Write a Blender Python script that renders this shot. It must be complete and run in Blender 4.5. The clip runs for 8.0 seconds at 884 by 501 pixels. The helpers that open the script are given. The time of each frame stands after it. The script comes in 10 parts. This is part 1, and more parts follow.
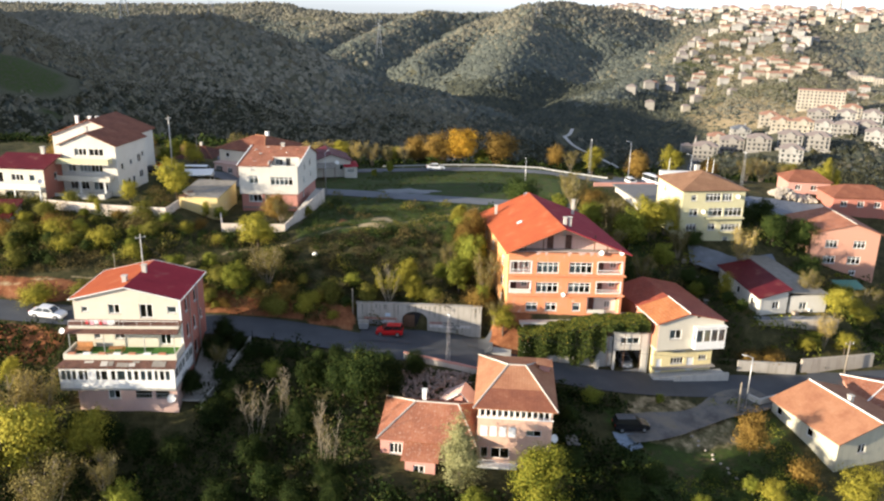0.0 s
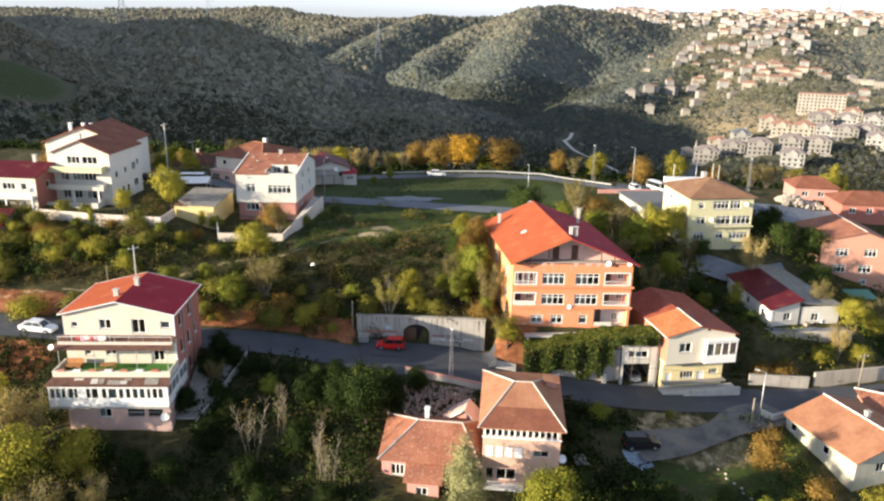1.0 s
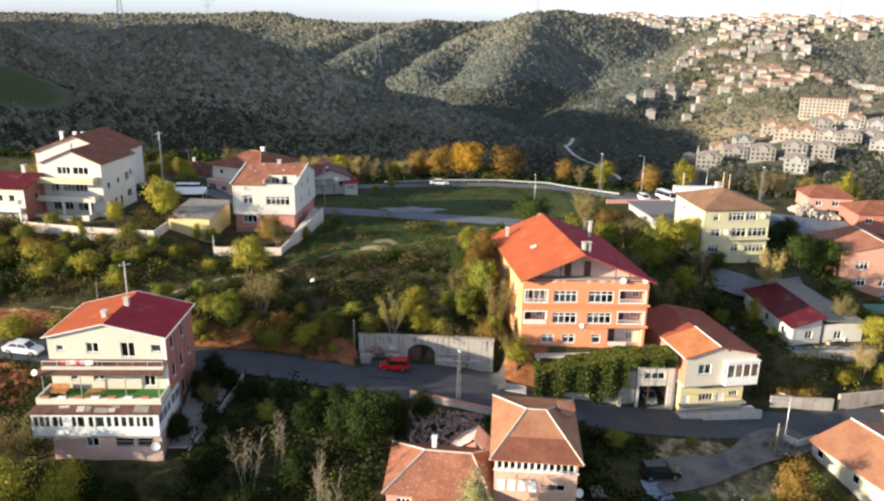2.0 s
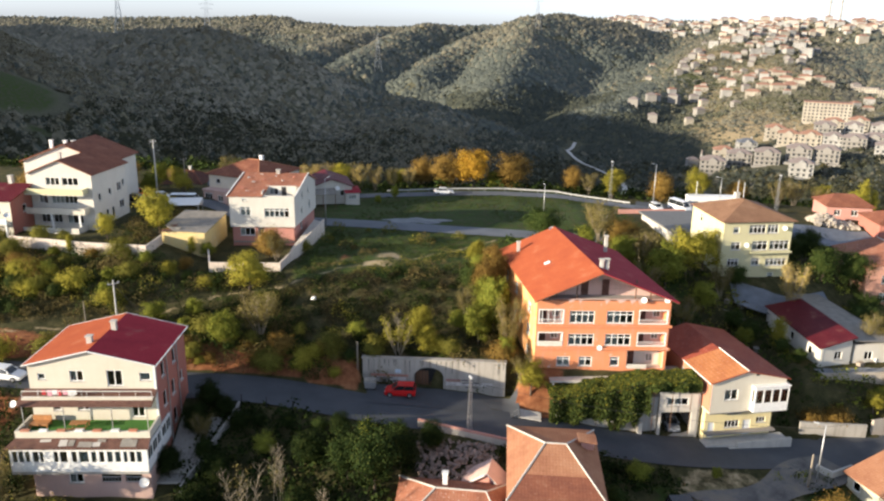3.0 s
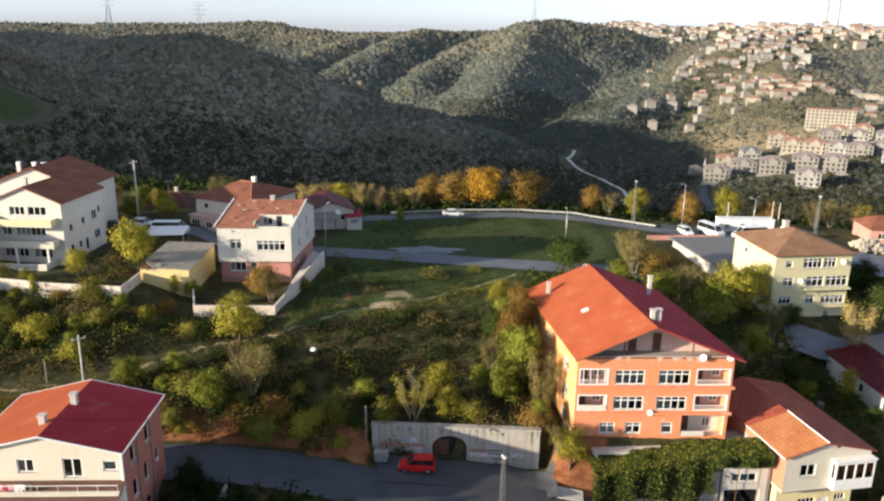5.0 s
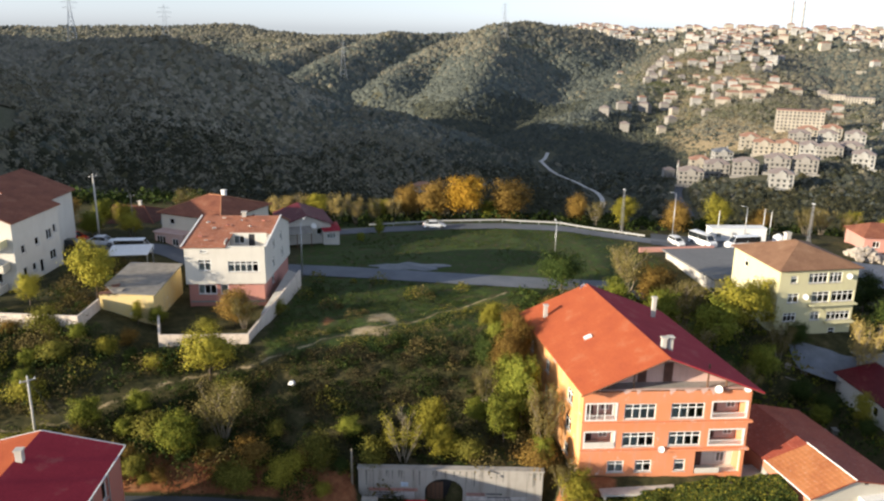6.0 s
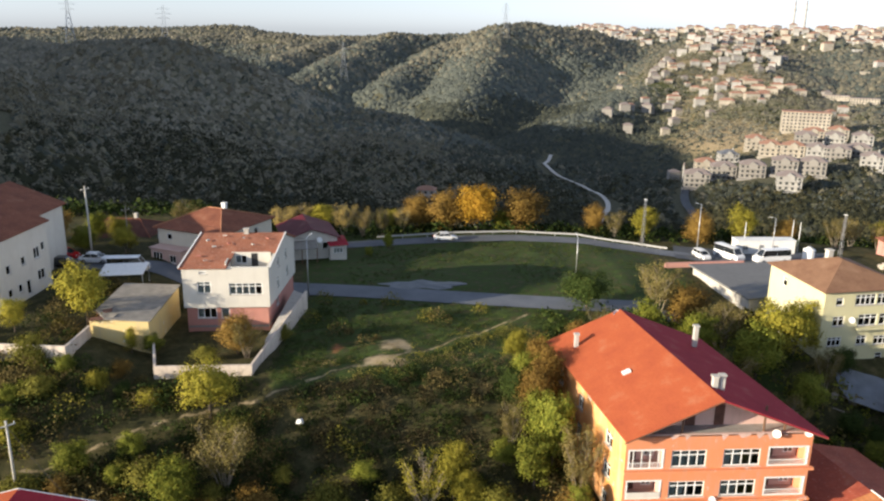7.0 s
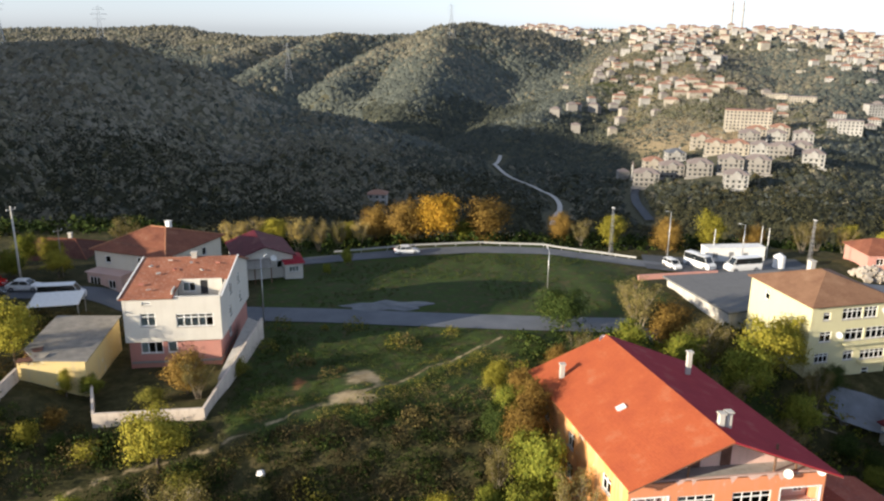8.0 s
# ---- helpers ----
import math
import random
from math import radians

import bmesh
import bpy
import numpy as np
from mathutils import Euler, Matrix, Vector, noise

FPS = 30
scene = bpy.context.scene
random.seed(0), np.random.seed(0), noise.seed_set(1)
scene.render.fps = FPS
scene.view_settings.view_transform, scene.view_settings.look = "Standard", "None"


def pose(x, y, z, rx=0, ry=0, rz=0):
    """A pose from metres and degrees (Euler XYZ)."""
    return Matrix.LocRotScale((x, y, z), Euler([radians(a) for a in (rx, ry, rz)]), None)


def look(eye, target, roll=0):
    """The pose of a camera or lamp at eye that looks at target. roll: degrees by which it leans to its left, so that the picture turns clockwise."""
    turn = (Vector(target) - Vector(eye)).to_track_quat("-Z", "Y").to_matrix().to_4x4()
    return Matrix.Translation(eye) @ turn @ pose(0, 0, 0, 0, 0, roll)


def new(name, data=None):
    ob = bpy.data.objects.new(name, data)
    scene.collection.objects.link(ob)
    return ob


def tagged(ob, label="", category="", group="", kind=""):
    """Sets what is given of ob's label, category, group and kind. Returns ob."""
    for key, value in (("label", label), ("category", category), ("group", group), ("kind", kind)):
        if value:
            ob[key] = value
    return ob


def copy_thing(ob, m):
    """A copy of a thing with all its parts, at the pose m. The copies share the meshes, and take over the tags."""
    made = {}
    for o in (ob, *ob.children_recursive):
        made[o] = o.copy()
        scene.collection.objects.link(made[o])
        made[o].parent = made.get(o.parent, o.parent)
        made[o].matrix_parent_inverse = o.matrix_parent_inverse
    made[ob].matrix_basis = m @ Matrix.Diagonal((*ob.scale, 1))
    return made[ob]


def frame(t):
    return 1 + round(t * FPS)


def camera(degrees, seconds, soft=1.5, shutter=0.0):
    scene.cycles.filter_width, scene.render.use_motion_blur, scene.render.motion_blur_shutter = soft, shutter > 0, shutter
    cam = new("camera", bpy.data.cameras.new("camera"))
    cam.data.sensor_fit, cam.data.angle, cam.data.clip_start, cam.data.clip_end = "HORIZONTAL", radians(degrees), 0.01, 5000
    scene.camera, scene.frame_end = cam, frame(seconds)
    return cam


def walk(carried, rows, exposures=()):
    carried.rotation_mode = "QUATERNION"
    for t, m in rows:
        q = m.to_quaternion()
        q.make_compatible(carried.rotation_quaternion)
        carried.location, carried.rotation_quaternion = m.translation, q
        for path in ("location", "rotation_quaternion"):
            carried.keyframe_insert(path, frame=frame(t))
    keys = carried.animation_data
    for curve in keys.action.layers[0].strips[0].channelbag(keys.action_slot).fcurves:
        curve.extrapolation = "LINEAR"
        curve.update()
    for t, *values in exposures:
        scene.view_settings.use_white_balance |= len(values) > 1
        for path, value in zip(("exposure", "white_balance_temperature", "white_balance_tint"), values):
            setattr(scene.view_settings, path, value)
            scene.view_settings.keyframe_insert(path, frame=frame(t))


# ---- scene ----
cam = camera(59.8, 8.0, 2.3)
PATH = [
    (0, (0.841, -1.809, 43.23), (0.89, 0.098, 42.631), 1.2),
    (0.5, (0.706, -0.45, 43.244), (0.757, 1.459, 42.65), 1.1),
    (1, (0.483, 1.418, 43.225), (0.534, 3.329, 42.635), 1.1),
    (1.5, (0.122, 3.803, 43.229), (0.174, 5.715, 42.645), 1.1),
    (3, (-1.239, 12.571, 43.143), (-1.186, 14.487, 42.573), 1.0),
    (3.5, (-1.821, 15.812, 43.213), (-1.768, 17.729, 42.646), 1.0),
    (4, (-2.507, 19.362, 43.254), (-2.453, 21.281, 42.691), 1.0),
    (4.5, (-3.15, 22.835, 43.301), (-3.096, 24.754, 42.741), 1.0),
    (4.7, (-3.403, 24.509, 43.395), (-3.35, 26.429, 42.836), 1.0),
    (5.8, (-5.093, 32.823, 43.595), (-4.955, 34.74, 43.043), 0.9),
    (6, (-5.412, 34.382, 43.611), (-5.272, 36.3, 43.06), 0.9),
    (6.5, (-6.256, 38.38, 43.702), (-6.116, 40.298, 43.152), 0.8),
    (7, (-7.044, 42.164, 43.848), (-6.904, 44.082, 43.299), 0.8),
    (7.2, (-7.342, 43.808, 43.939), (-7.202, 45.726, 43.39), 0.8),
    (7.3, (-7.49, 44.629, 43.984), (-7.342, 46.547, 43.436), 0.8),
    (7.4, (-7.639, 45.451, 44.03), (-7.465, 47.366, 43.481), 0.75),
    (7.5, (-7.788, 46.273, 44.075), (-7.523, 48.178, 43.527), 0.7),
    (7.6, (-7.963, 46.957, 44.105), (-7.692, 48.861, 43.557), 0.7),
    (8, (-8.664, 49.695, 44.224), (-8.392, 51.599, 43.677), 0.7),
]
walk(cam, [(t, look(eye, target, roll)) for t, eye, target, roll in PATH], [(0, 1.43), (0.5, 1.47), (1.5, 1.41), (3.5, 1.25), (5, 1.18), (8, 1.1)])

# world and sun: a low warm sun from the west, hazy pale sky
SUN_ELEV, SUN_FROM = radians(13.0), Vector((-0.927, -0.375, 0)).normalized()
world = bpy.data.worlds.new("world")
scene.world = world
world.use_nodes = True
wn = world.node_tree.nodes
sky = wn.new("ShaderNodeTexSky")
sky.sky_type, sky.sun_disc = "NISHITA", False
sky.sun_elevation = SUN_ELEV
sky.sun_rotation = math.atan2(SUN_FROM.x, SUN_FROM.y)
sky.air_density, sky.dust_density, sky.ozone_density = 1.0, 0.5, 1.5
haze = wn.new("ShaderNodeHueSaturation")
haze.inputs["Saturation"].default_value = 0.35
tint = wn.new("ShaderNodeMix")
tint.data_type, tint.blend_type = "RGBA", "MULTIPLY"
tint.inputs[0].default_value = 1.0
tint.inputs[7].default_value = (0.85, 0.955, 1.17, 1)
world.node_tree.links.new(sky.outputs[0], haze.inputs["Color"])
world.node_tree.links.new(haze.outputs[0], tint.inputs[6])
world.node_tree.links.new(tint.outputs[2], wn["Background"].inputs[0])
wn["Background"].inputs[1].default_value = 0.102
sun = new("sun", bpy.data.lights.new("sun", "SUN"))
sun.data.energy, sun.data.angle, sun.data.color = 4.75, radians(0.6), (1.0, 0.865, 0.665)
sun_dir = Vector((SUN_FROM.x * math.cos(SUN_ELEV), SUN_FROM.y * math.cos(SUN_ELEV), math.sin(SUN_ELEV)))
sun.matrix_world = look(sun_dir * 200, (0, 0, 0))

# ---- materials ----
MATS = {}


def ramp_node(nt, stops):
    r = nt.nodes.new("ShaderNodeValToRGB")
    e = r.color_ramp.elements
    while len(e) < len(stops):
        e.new(0.5)
    for k, (p, c) in enumerate(stops):
        e[k].position, e[k].color = p, (*c, 1)
    return r


def noise_node(nt, scale, detail=4, rough=0.55, coords="Object", stretch=None):
    tc = nt.nodes.new("ShaderNodeTexCoord")
    n = nt.nodes.new("ShaderNodeTexNoise")
    n.inputs["Scale"].default_value, n.inputs["Detail"].default_value, n.inputs["Roughness"].default_value = scale, detail, rough
    src = tc.outputs[coords]
    if stretch:
        mp = nt.nodes.new("ShaderNodeMapping")
        mp.inputs["Scale"].default_value = stretch
        nt.links.new(src, mp.inputs[0])
        src = mp.outputs[0]
    nt.links.new(src, n.inputs["Vector"])
    return n


def mixc(nt, fac, a, b, blend="MIX"):
    m = nt.nodes.new("ShaderNodeMix")
    m.data_type, m.blend_type = "RGBA", blend
    for sock, v in ((m.inputs[0], fac), (m.inputs[6], a), (m.inputs[7], b)):
        if isinstance(v, (int, float)):
            sock.default_value = v
        elif isinstance(v, tuple):
            sock.default_value = (*v, 1)
        else:
            nt.links.new(v, sock)
    return m.outputs[2]


def base(name, rough=0.8, metal=0.0, spec=0.3):
    m = bpy.data.materials.new(name)
    m.use_nodes = True
    nt = m.node_tree
    b = nt.nodes["Principled BSDF"]
    b.inputs["Roughness"].default_value, b.inputs["Metallic"].default_value = rough, metal
    b.inputs["Specular IOR Level"].default_value = spec
    return m, nt, b


def bump(nt, b, height, strength=0.3, dist=0.02):
    n = nt.nodes.new("ShaderNodeBump")
    n.inputs["Strength"].default_value, n.inputs["Distance"].default_value = strength, dist
    nt.links.new(height, n.inputs["Height"])
    nt.links.new(n.outputs[0], b.inputs["Normal"])


def lerp3(a, b, f):
    return tuple(x + (y - x) * f for x, y in zip(a, b))


def plain(name, col, rough=0.6, metal=0.0, vary=0.12, scale=3.0, spec=0.3):
    """Painted or bare surface with slight mottling."""
    if name in MATS:
        return MATS[name]
    m, nt, b = base(name, rough, metal, spec)
    n = noise_node(nt, scale, 5)
    r = ramp_node(nt, [(0.3, tuple(c * (1 - vary) for c in col)), (0.7, tuple(min(1, c * (1 + vary * 0.6)) for c in col))])
    nt.links.new(n.outputs["Fac"], r.inputs[0])
    nt.links.new(r.outputs[0], b.inputs["Base Color"])
    MATS[name] = m
    return m


def plaster(name, col, stain=(0.35, 0.31, 0.27), amount=0.35, patch=None):
    """Rendered wall: fine grain, rain streaks running down, blotches; patch: colour of bare spots."""
    if name in MATS:
        return MATS[name]
    m, nt, b = base(name, 0.85, 0, 0.2)
    big = noise_node(nt, 0.5, 6, 0.6)
    streak = noise_node(nt, 1.0, 5, 0.6, stretch=(1.6, 1.6, 0.18))
    fine = noise_node(nt, 14, 4)
    r1 = ramp_node(nt, [(0.35, lerp3(col, stain, 0.22)), (0.65, col)])
    nt.links.new(big.outputs["Fac"], r1.inputs[0])
    r2 = ramp_node(nt, [(0.5, (0, 0, 0)), (0.72, (amount, amount, amount))])
    nt.links.new(streak.outputs["Fac"], r2.inputs[0])
    c = mixc(nt, r2.outputs[0], r1.outputs[0], stain)
    if patch:
        sp = noise_node(nt, 0.9, 8, 0.7)
        r3 = ramp_node(nt, [(0.6, (0, 0, 0)), (0.64, (1, 1, 1))])
        nt.links.new(sp.outputs["Fac"], r3.inputs[0])
        c = mixc(nt, r3.outputs[0], c, patch)
    c = mixc(nt, 0.12, c, fine.outputs["Fac"], "OVERLAY")
    nt.links.new(c, b.inputs["Base Color"])
    bump(nt, b, fine.outputs["Fac"], 0.25, 0.01)
    MATS[name] = m
    return m


def tiles(name, col, dark, pitch=0.33, along="X", patches=0.0, rough=0.75):
    """Ribbed roofing: ridges across the slope, courses down it, weathered patches."""
    if name in MATS:
        return MATS[name]
    m, nt, b = base(name, rough, 0, 0.08)
    tc = nt.nodes.new("ShaderNodeTexCoord")
    w1 = nt.nodes.new("ShaderNodeTexWave")
    w1.bands_direction = "Y" if along == "X" else "X"
    w1.inputs["Scale"].default_value = 0.314 / pitch
    w1.inputs["Distortion"].default_value = 0.3
    w2 = nt.nodes.new("ShaderNodeTexWave")
    w2.bands_direction, w2.wave_profile = along, "SAW"
    w2.inputs["Scale"].default_value = 0.314 / (pitch * 1.15)
    w2.inputs["Distortion"].default_value = 0.2
    for w in (w1, w2):
        nt.links.new(tc.outputs["Object"], w.inputs["Vector"])
    big = noise_node(nt, 0.35, 6, 0.65)
    spot = noise_node(nt, 3.5, 5, 0.7)
    r = ramp_node(nt, [(0.3, dark), (0.55, col), (0.8, lerp3(col, (0.5, 0.36, 0.24), 0.3))])
    nt.links.new(big.outputs["Fac"], r.inputs[0])
    c = mixc(nt, 0.25, r.outputs[0], spot.outputs["Fac"], "OVERLAY")
    if patches:
        rp = ramp_node(nt, [(0.58, (0, 0, 0)), (0.66, (patches, patches, patches))])
        nt.links.new(spot.outputs["Fac"], rp.inputs[0])
        c = mixc(nt, rp.outputs[0], c, (0.5, 0.4, 0.33))
    g = mixc(nt, 0.5, w1.outputs["Color"], w2.outputs["Color"])
    c = mixc(nt, 0.22 if patches else 0.1, c, g, "MULTIPLY")
    nt.links.new(c, b.inputs["Base Color"])
    bump(nt, b, g, 0.3, 0.03)
    MATS[name] = m
    return m


def foliage(name, a, c, dark, trans=0.22, gloss=0.06):
    """Leaves: each one a little different, light passing through."""
    if name in MATS:
        return MATS[name]
    m, nt, b = base(name, 0.75, 0, gloss)
    geo = nt.nodes.new("ShaderNodeNewGeometry")
    r = ramp_node(nt, [(0.0, lerp3(dark, a, 0.35)), (0.35, a), (0.8, c), (1.0, lerp3(c, (0.5, 0.4, 0.1), 0.06))])
    nt.links.new(geo.outputs["Random Per Island"], r.inputs[0])
    oi = nt.nodes.new("ShaderNodeObjectInfo")
    hs = nt.nodes.new("ShaderNodeHueSaturation")
    mr = nt.nodes.new("ShaderNodeMapRange")
    mr.inputs[3].default_value, mr.inputs[4].default_value = 0.75, 1.2
    nt.links.new(oi.outputs["Random"], mr.inputs[0])
    nt.links.new(mr.outputs[0], hs.inputs["Value"])
    nt.links.new(r.outputs[0], hs.inputs["Color"])
    nt.links.new(hs.outputs[0], b.inputs["Base Color"])
    tr = nt.nodes.new("ShaderNodeBsdfTranslucent")
    nt.links.new(hs.outputs[0], tr.inputs[0])
    mx = nt.nodes.new("ShaderNodeMixShader")
    mx.inputs[0].default_value = trans
    out = nt.nodes["Material Output"]
    nt.links.new(b.outputs[0], mx.inputs[1])
    nt.links.new(tr.outputs[0], mx.inputs[2])
    nt.links.new(mx.outputs[0], out.inputs[0])
    MATS[name] = m
    return m


def glass_mat():
    m, nt, b = base("window_glass", 0.05, 0, 0.5)
    tr = nt.nodes.new("ShaderNodeBsdfTransparent")
    tr.inputs[0].default_value = (0.75, 0.8, 0.8, 1)
    gl = nt.nodes.new("ShaderNodeBsdfGlossy")
    gl.inputs["Roughness"].default_value = 0.04
    fr = nt.nodes.new("ShaderNodeFresnel")
    fr.inputs[0].default_value = 1.5
    mx = nt.nodes.new("ShaderNodeMixShader")
    nt.links.new(fr.outputs[0], mx.inputs[0])
    nt.links.new(tr.outputs[0], mx.inputs[1])
    nt.links.new(gl.outputs[0], mx.inputs[2])
    nt.links.new(mx.outputs[0], nt.nodes["Material Output"].inputs[0])
    return m


GLASS = glass_mat()
WHITE = plain("white_paint", (0.78, 0.77, 0.74), 0.5)
CURTAIN = plain("curtain_cloth", (0.74, 0.72, 0.68), 0.9)
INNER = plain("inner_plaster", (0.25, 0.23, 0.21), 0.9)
CONCRETE = plaster("concrete", (0.38, 0.36, 0.33), (0.16, 0.15, 0.13), 0.5)
PALE_CONCRETE = plaster("pale_concrete", (0.52, 0.49, 0.44), (0.25, 0.23, 0.2), 0.4)
STEEL = plain("galvanised_steel", (0.5, 0.5, 0.5), 0.45, 0.7)
WOOD_POLE = plain("weathered_pole_wood", (0.26, 0.22, 0.17), 0.9)
BARK = plain("bark", (0.13, 0.1, 0.075), 0.95, scale=6, vary=0.3)
PALE_BARK = plain("pale_bark", (0.24, 0.2, 0.145), 0.95, scale=6, vary=0.25)


def asphalt_mat(name, lift):
    m, nt, b = base(name, 0.75, 0, 0.35)
    big = noise_node(nt, 0.25, 6, 0.6)
    fine = noise_node(nt, 9, 6, 0.7)
    r = ramp_node(nt, [(0.3, (0.058 * lift, 0.064 * lift, 0.074 * lift)), (0.62, (0.085 * lift, 0.091 * lift, 0.102 * lift)), (0.8, (0.13 * lift, 0.13 * lift, 0.13 * lift))])
    nt.links.new(big.outputs["Fac"], r.inputs[0])
    c = mixc(nt, 0.3, r.outputs[0], fine.outputs["Fac"], "OVERLAY")
    nt.links.new(c, b.inputs["Base Color"])
    bump(nt, b, fine.outputs["Fac"], 0.2, 0.01)
    return m


ASPHALT = asphalt_mat("asphalt", 0.85)
GREY_GRAVEL = asphalt_mat("grey_gravel_asphalt", 2.4)
PALE_ASPHALT = asphalt_mat("worn_pale_asphalt", 1.5)


def ground_mat():
    m, nt, b = base("hill_ground", 0.95, 0, 0.1)
    big = noise_node(nt, 0.12, 8, 0.65)
    mid = noise_node(nt, 0.7, 8, 0.7)
    fine = noise_node(nt, 6, 6, 0.7)
    scrub = ramp_node(nt, [(0.35, (0.03, 0.033, 0.014)), (0.55, (0.066, 0.06, 0.026)), (0.72, (0.115, 0.09, 0.047))])
    nt.links.new(mid.outputs["Fac"], scrub.inputs[0])
    grass = ramp_node(nt, [(0.36, (0.085, 0.068, 0.034)), (0.48, (0.042, 0.058, 0.018)), (0.72, (0.064, 0.1, 0.022))])
    nt.links.new(mid.outputs["Fac"], grass.inputs[0])
    woods = ramp_node(nt, [(0.35, (0.075, 0.075, 0.05)), (0.7, (0.125, 0.118, 0.075))])
    nt.links.new(mid.outputs["Fac"], woods.inputs[0])
    soil = ramp_node(nt, [(0.35, (0.13, 0.046, 0.022)), (0.55, (0.26, 0.105, 0.048)), (0.78, (0.33, 0.19, 0.105))])
    nt.links.new(mid.outputs["Fac"], soil.inputs[0])
    sand = ramp_node(nt, [(0.35, (0.24, 0.18, 0.1)), (0.65, (0.42, 0.33, 0.2))])
    nt.links.new(mid.outputs["Fac"], sand.inputs[0])
    c = scrub.outputs[0]
    for att, ramp in (("woods", woods), ("grass", grass), ("soil", soil), ("sand", sand)):
        a = nt.nodes.new("ShaderNodeAttribute")
        a.attribute_name = att
        ad = nt.nodes.new("ShaderNodeMath")
        ad.operation = "MULTIPLY_ADD"
        nt.links.new(mid.outputs["Fac"], ad.inputs[0])
        ad.inputs[1].default_value = 0.7
        ad.inputs[2].default_value = -0.35
        su = nt.nodes.new("ShaderNodeMath")
        nt.links.new(a.outputs["Fac"], su.inputs[0])
        nt.links.new(ad.outputs[0], su.inputs[1])
        st = ramp_node(nt, [(0.4, (0, 0, 0)), (0.6, (1, 1, 1))])
        nt.links.new(su.outputs[0], st.inputs[0])
        c = mixc(nt, st.outputs[0], c, ramp.outputs[0])
    c = mixc(nt, 0.35, c, fine.outputs["Fac"], "OVERLAY")
    nt.links.new(c, b.inputs["Base Color"])
    bump(nt, b, fine.outputs["Fac"], 0.6, 0.08)
    return m


GROUND = ground_mat()


def dirt_mat():
    """Grey gravel trodden into brown earth, with damp patches."""
    m, nt, b = base("dirt_gravel", 0.9, 0, 0.2)
    big = noise_node(nt, 0.35, 7, 0.65)
    fine = noise_node(nt, 7, 6, 0.75)
    r = ramp_node(nt, [(0.32, (0.075, 0.072, 0.07)), (0.5, (0.155, 0.145, 0.135)), (0.64, (0.2, 0.175, 0.14)), (0.8, (0.12, 0.115, 0.06))])
    nt.links.new(big.outputs["Fac"], r.inputs[0])
    c = mixc(nt, 0.45, r.outputs[0], fine.outputs["Fac"], "OVERLAY")
    nt.links.new(c, b.inputs["Base Color"])
    bump(nt, b, fine.outputs["Fac"], 0.5, 0.04)
    return m


DIRT_GRAVEL = dirt_mat()

# ---- geometry helpers ----


class Shape:
    """Collects vertices and faces for one mesh."""

    def __init__(self):
        self.v, self.f = [], []

    def poly(self, *pts):
        n = len(self.v)
        self.v += [tuple(p) for p in pts]
        self.f.append(tuple(range(n, n + len(pts))))
        return self

    def box(self, x0, y0, z0, x1, y1, z1, m=None):
        pts = [Vector(p) for p in ((x0, y0, z0), (x1, y0, z0), (x1, y1, z0), (x0, y1, z0), (x0, y0, z1), (x1, y0, z1), (x1, y1, z1), (x0, y1, z1))]
        if m is not None:
            pts = [m @ p for p in pts]
        n = len(self.v)
        self.v += [tuple(p) for p in pts]
        self.f += [tuple(n + i for i in q) for q in ((0, 3, 2, 1), (4, 5, 6, 7), (0, 1, 5, 4), (1, 2, 6, 5), (2, 3, 7, 6), (3, 0, 4, 7))]
        return self

    def slab(self, outline, down):
        """A plate: the outline's top face, thickened downwards."""
        n, k = len(self.v), len(outline)
        self.v += [tuple(p) for p in outline] + [(p[0], p[1], p[2] - down) for p in outline]
        self.f.append(tuple(range(n, n + k)))
        self.f.append(tuple(range(n + 2 * k - 1, n + k - 1, -1)))
        for i in range(k):
            j = (i + 1) % k
            self.f.append((n + j, n + i, n + k + i, n + k + j))
        return self

    def tube(self, p, q, r0, r1, sides=8):
        p, q = Vector(p), Vector(q)
        d = (q - p).normalized()
        a = d.orthogonal().normalized()
        b = d.cross(a)
        n = len(self.v)
        for c, r in ((p, r0), (q, r1)):
            for i in range(sides):
                t = 2 * math.pi * i / sides
                self.v.append(tuple(c + (a * math.cos(t) + b * math.sin(t)) * r))
        for i in range(sides):
            j = (i + 1) % sides
            self.f.append((n + i, n + j, n + sides + j, n + sides + i))
        self.f.append(tuple(n + i for i in range(sides - 1, -1, -1)))
        self.f.append(tuple(n + sides + i for i in range(sides)))
        return self

    def beam(self, p, q, w):
        return self.tube(p, q, w * 0.7, w * 0.7, 4)

    def mesh(self, name, mat, smooth=False):
        seen, at, pts = {}, [], []
        for p in self.v:
            key = (round(p[0], 4), round(p[1], 4), round(p[2], 4))
            if key not in seen:
                seen[key] = len(pts)
                pts.append(p)
            at.append(seen[key])
        me = bpy.data.meshes.new(name)
        me.from_pydata(pts, [], [tuple(at[i] for i in f) for f in self.f])
        if smooth:
            me.polygons.foreach_set("use_smooth", [True] * len(me.polygons))
        me.materials.append(mat)
        me.update()
        return me


def part(name, shape, mat, parent, label="", m=None, smooth=False):
    """One mesh object under a thing or a part. shape: a Shape, or a mesh that alike pieces share."""
    me = shape if isinstance(shape, bpy.types.Mesh) else shape.mesh(name, mat, smooth)
    ob = new(name, me)
    ob.parent = parent
    if m is not None:
        ob.matrix_basis = m
    if label:
        tagged(ob, label)
    return ob


def thing(name, m, label, category, group="", kind=""):
    ob = new(name)
    ob.empty_display_size = 0.2
    ob.matrix_basis = m
    return tagged(ob, label, category, group, kind)


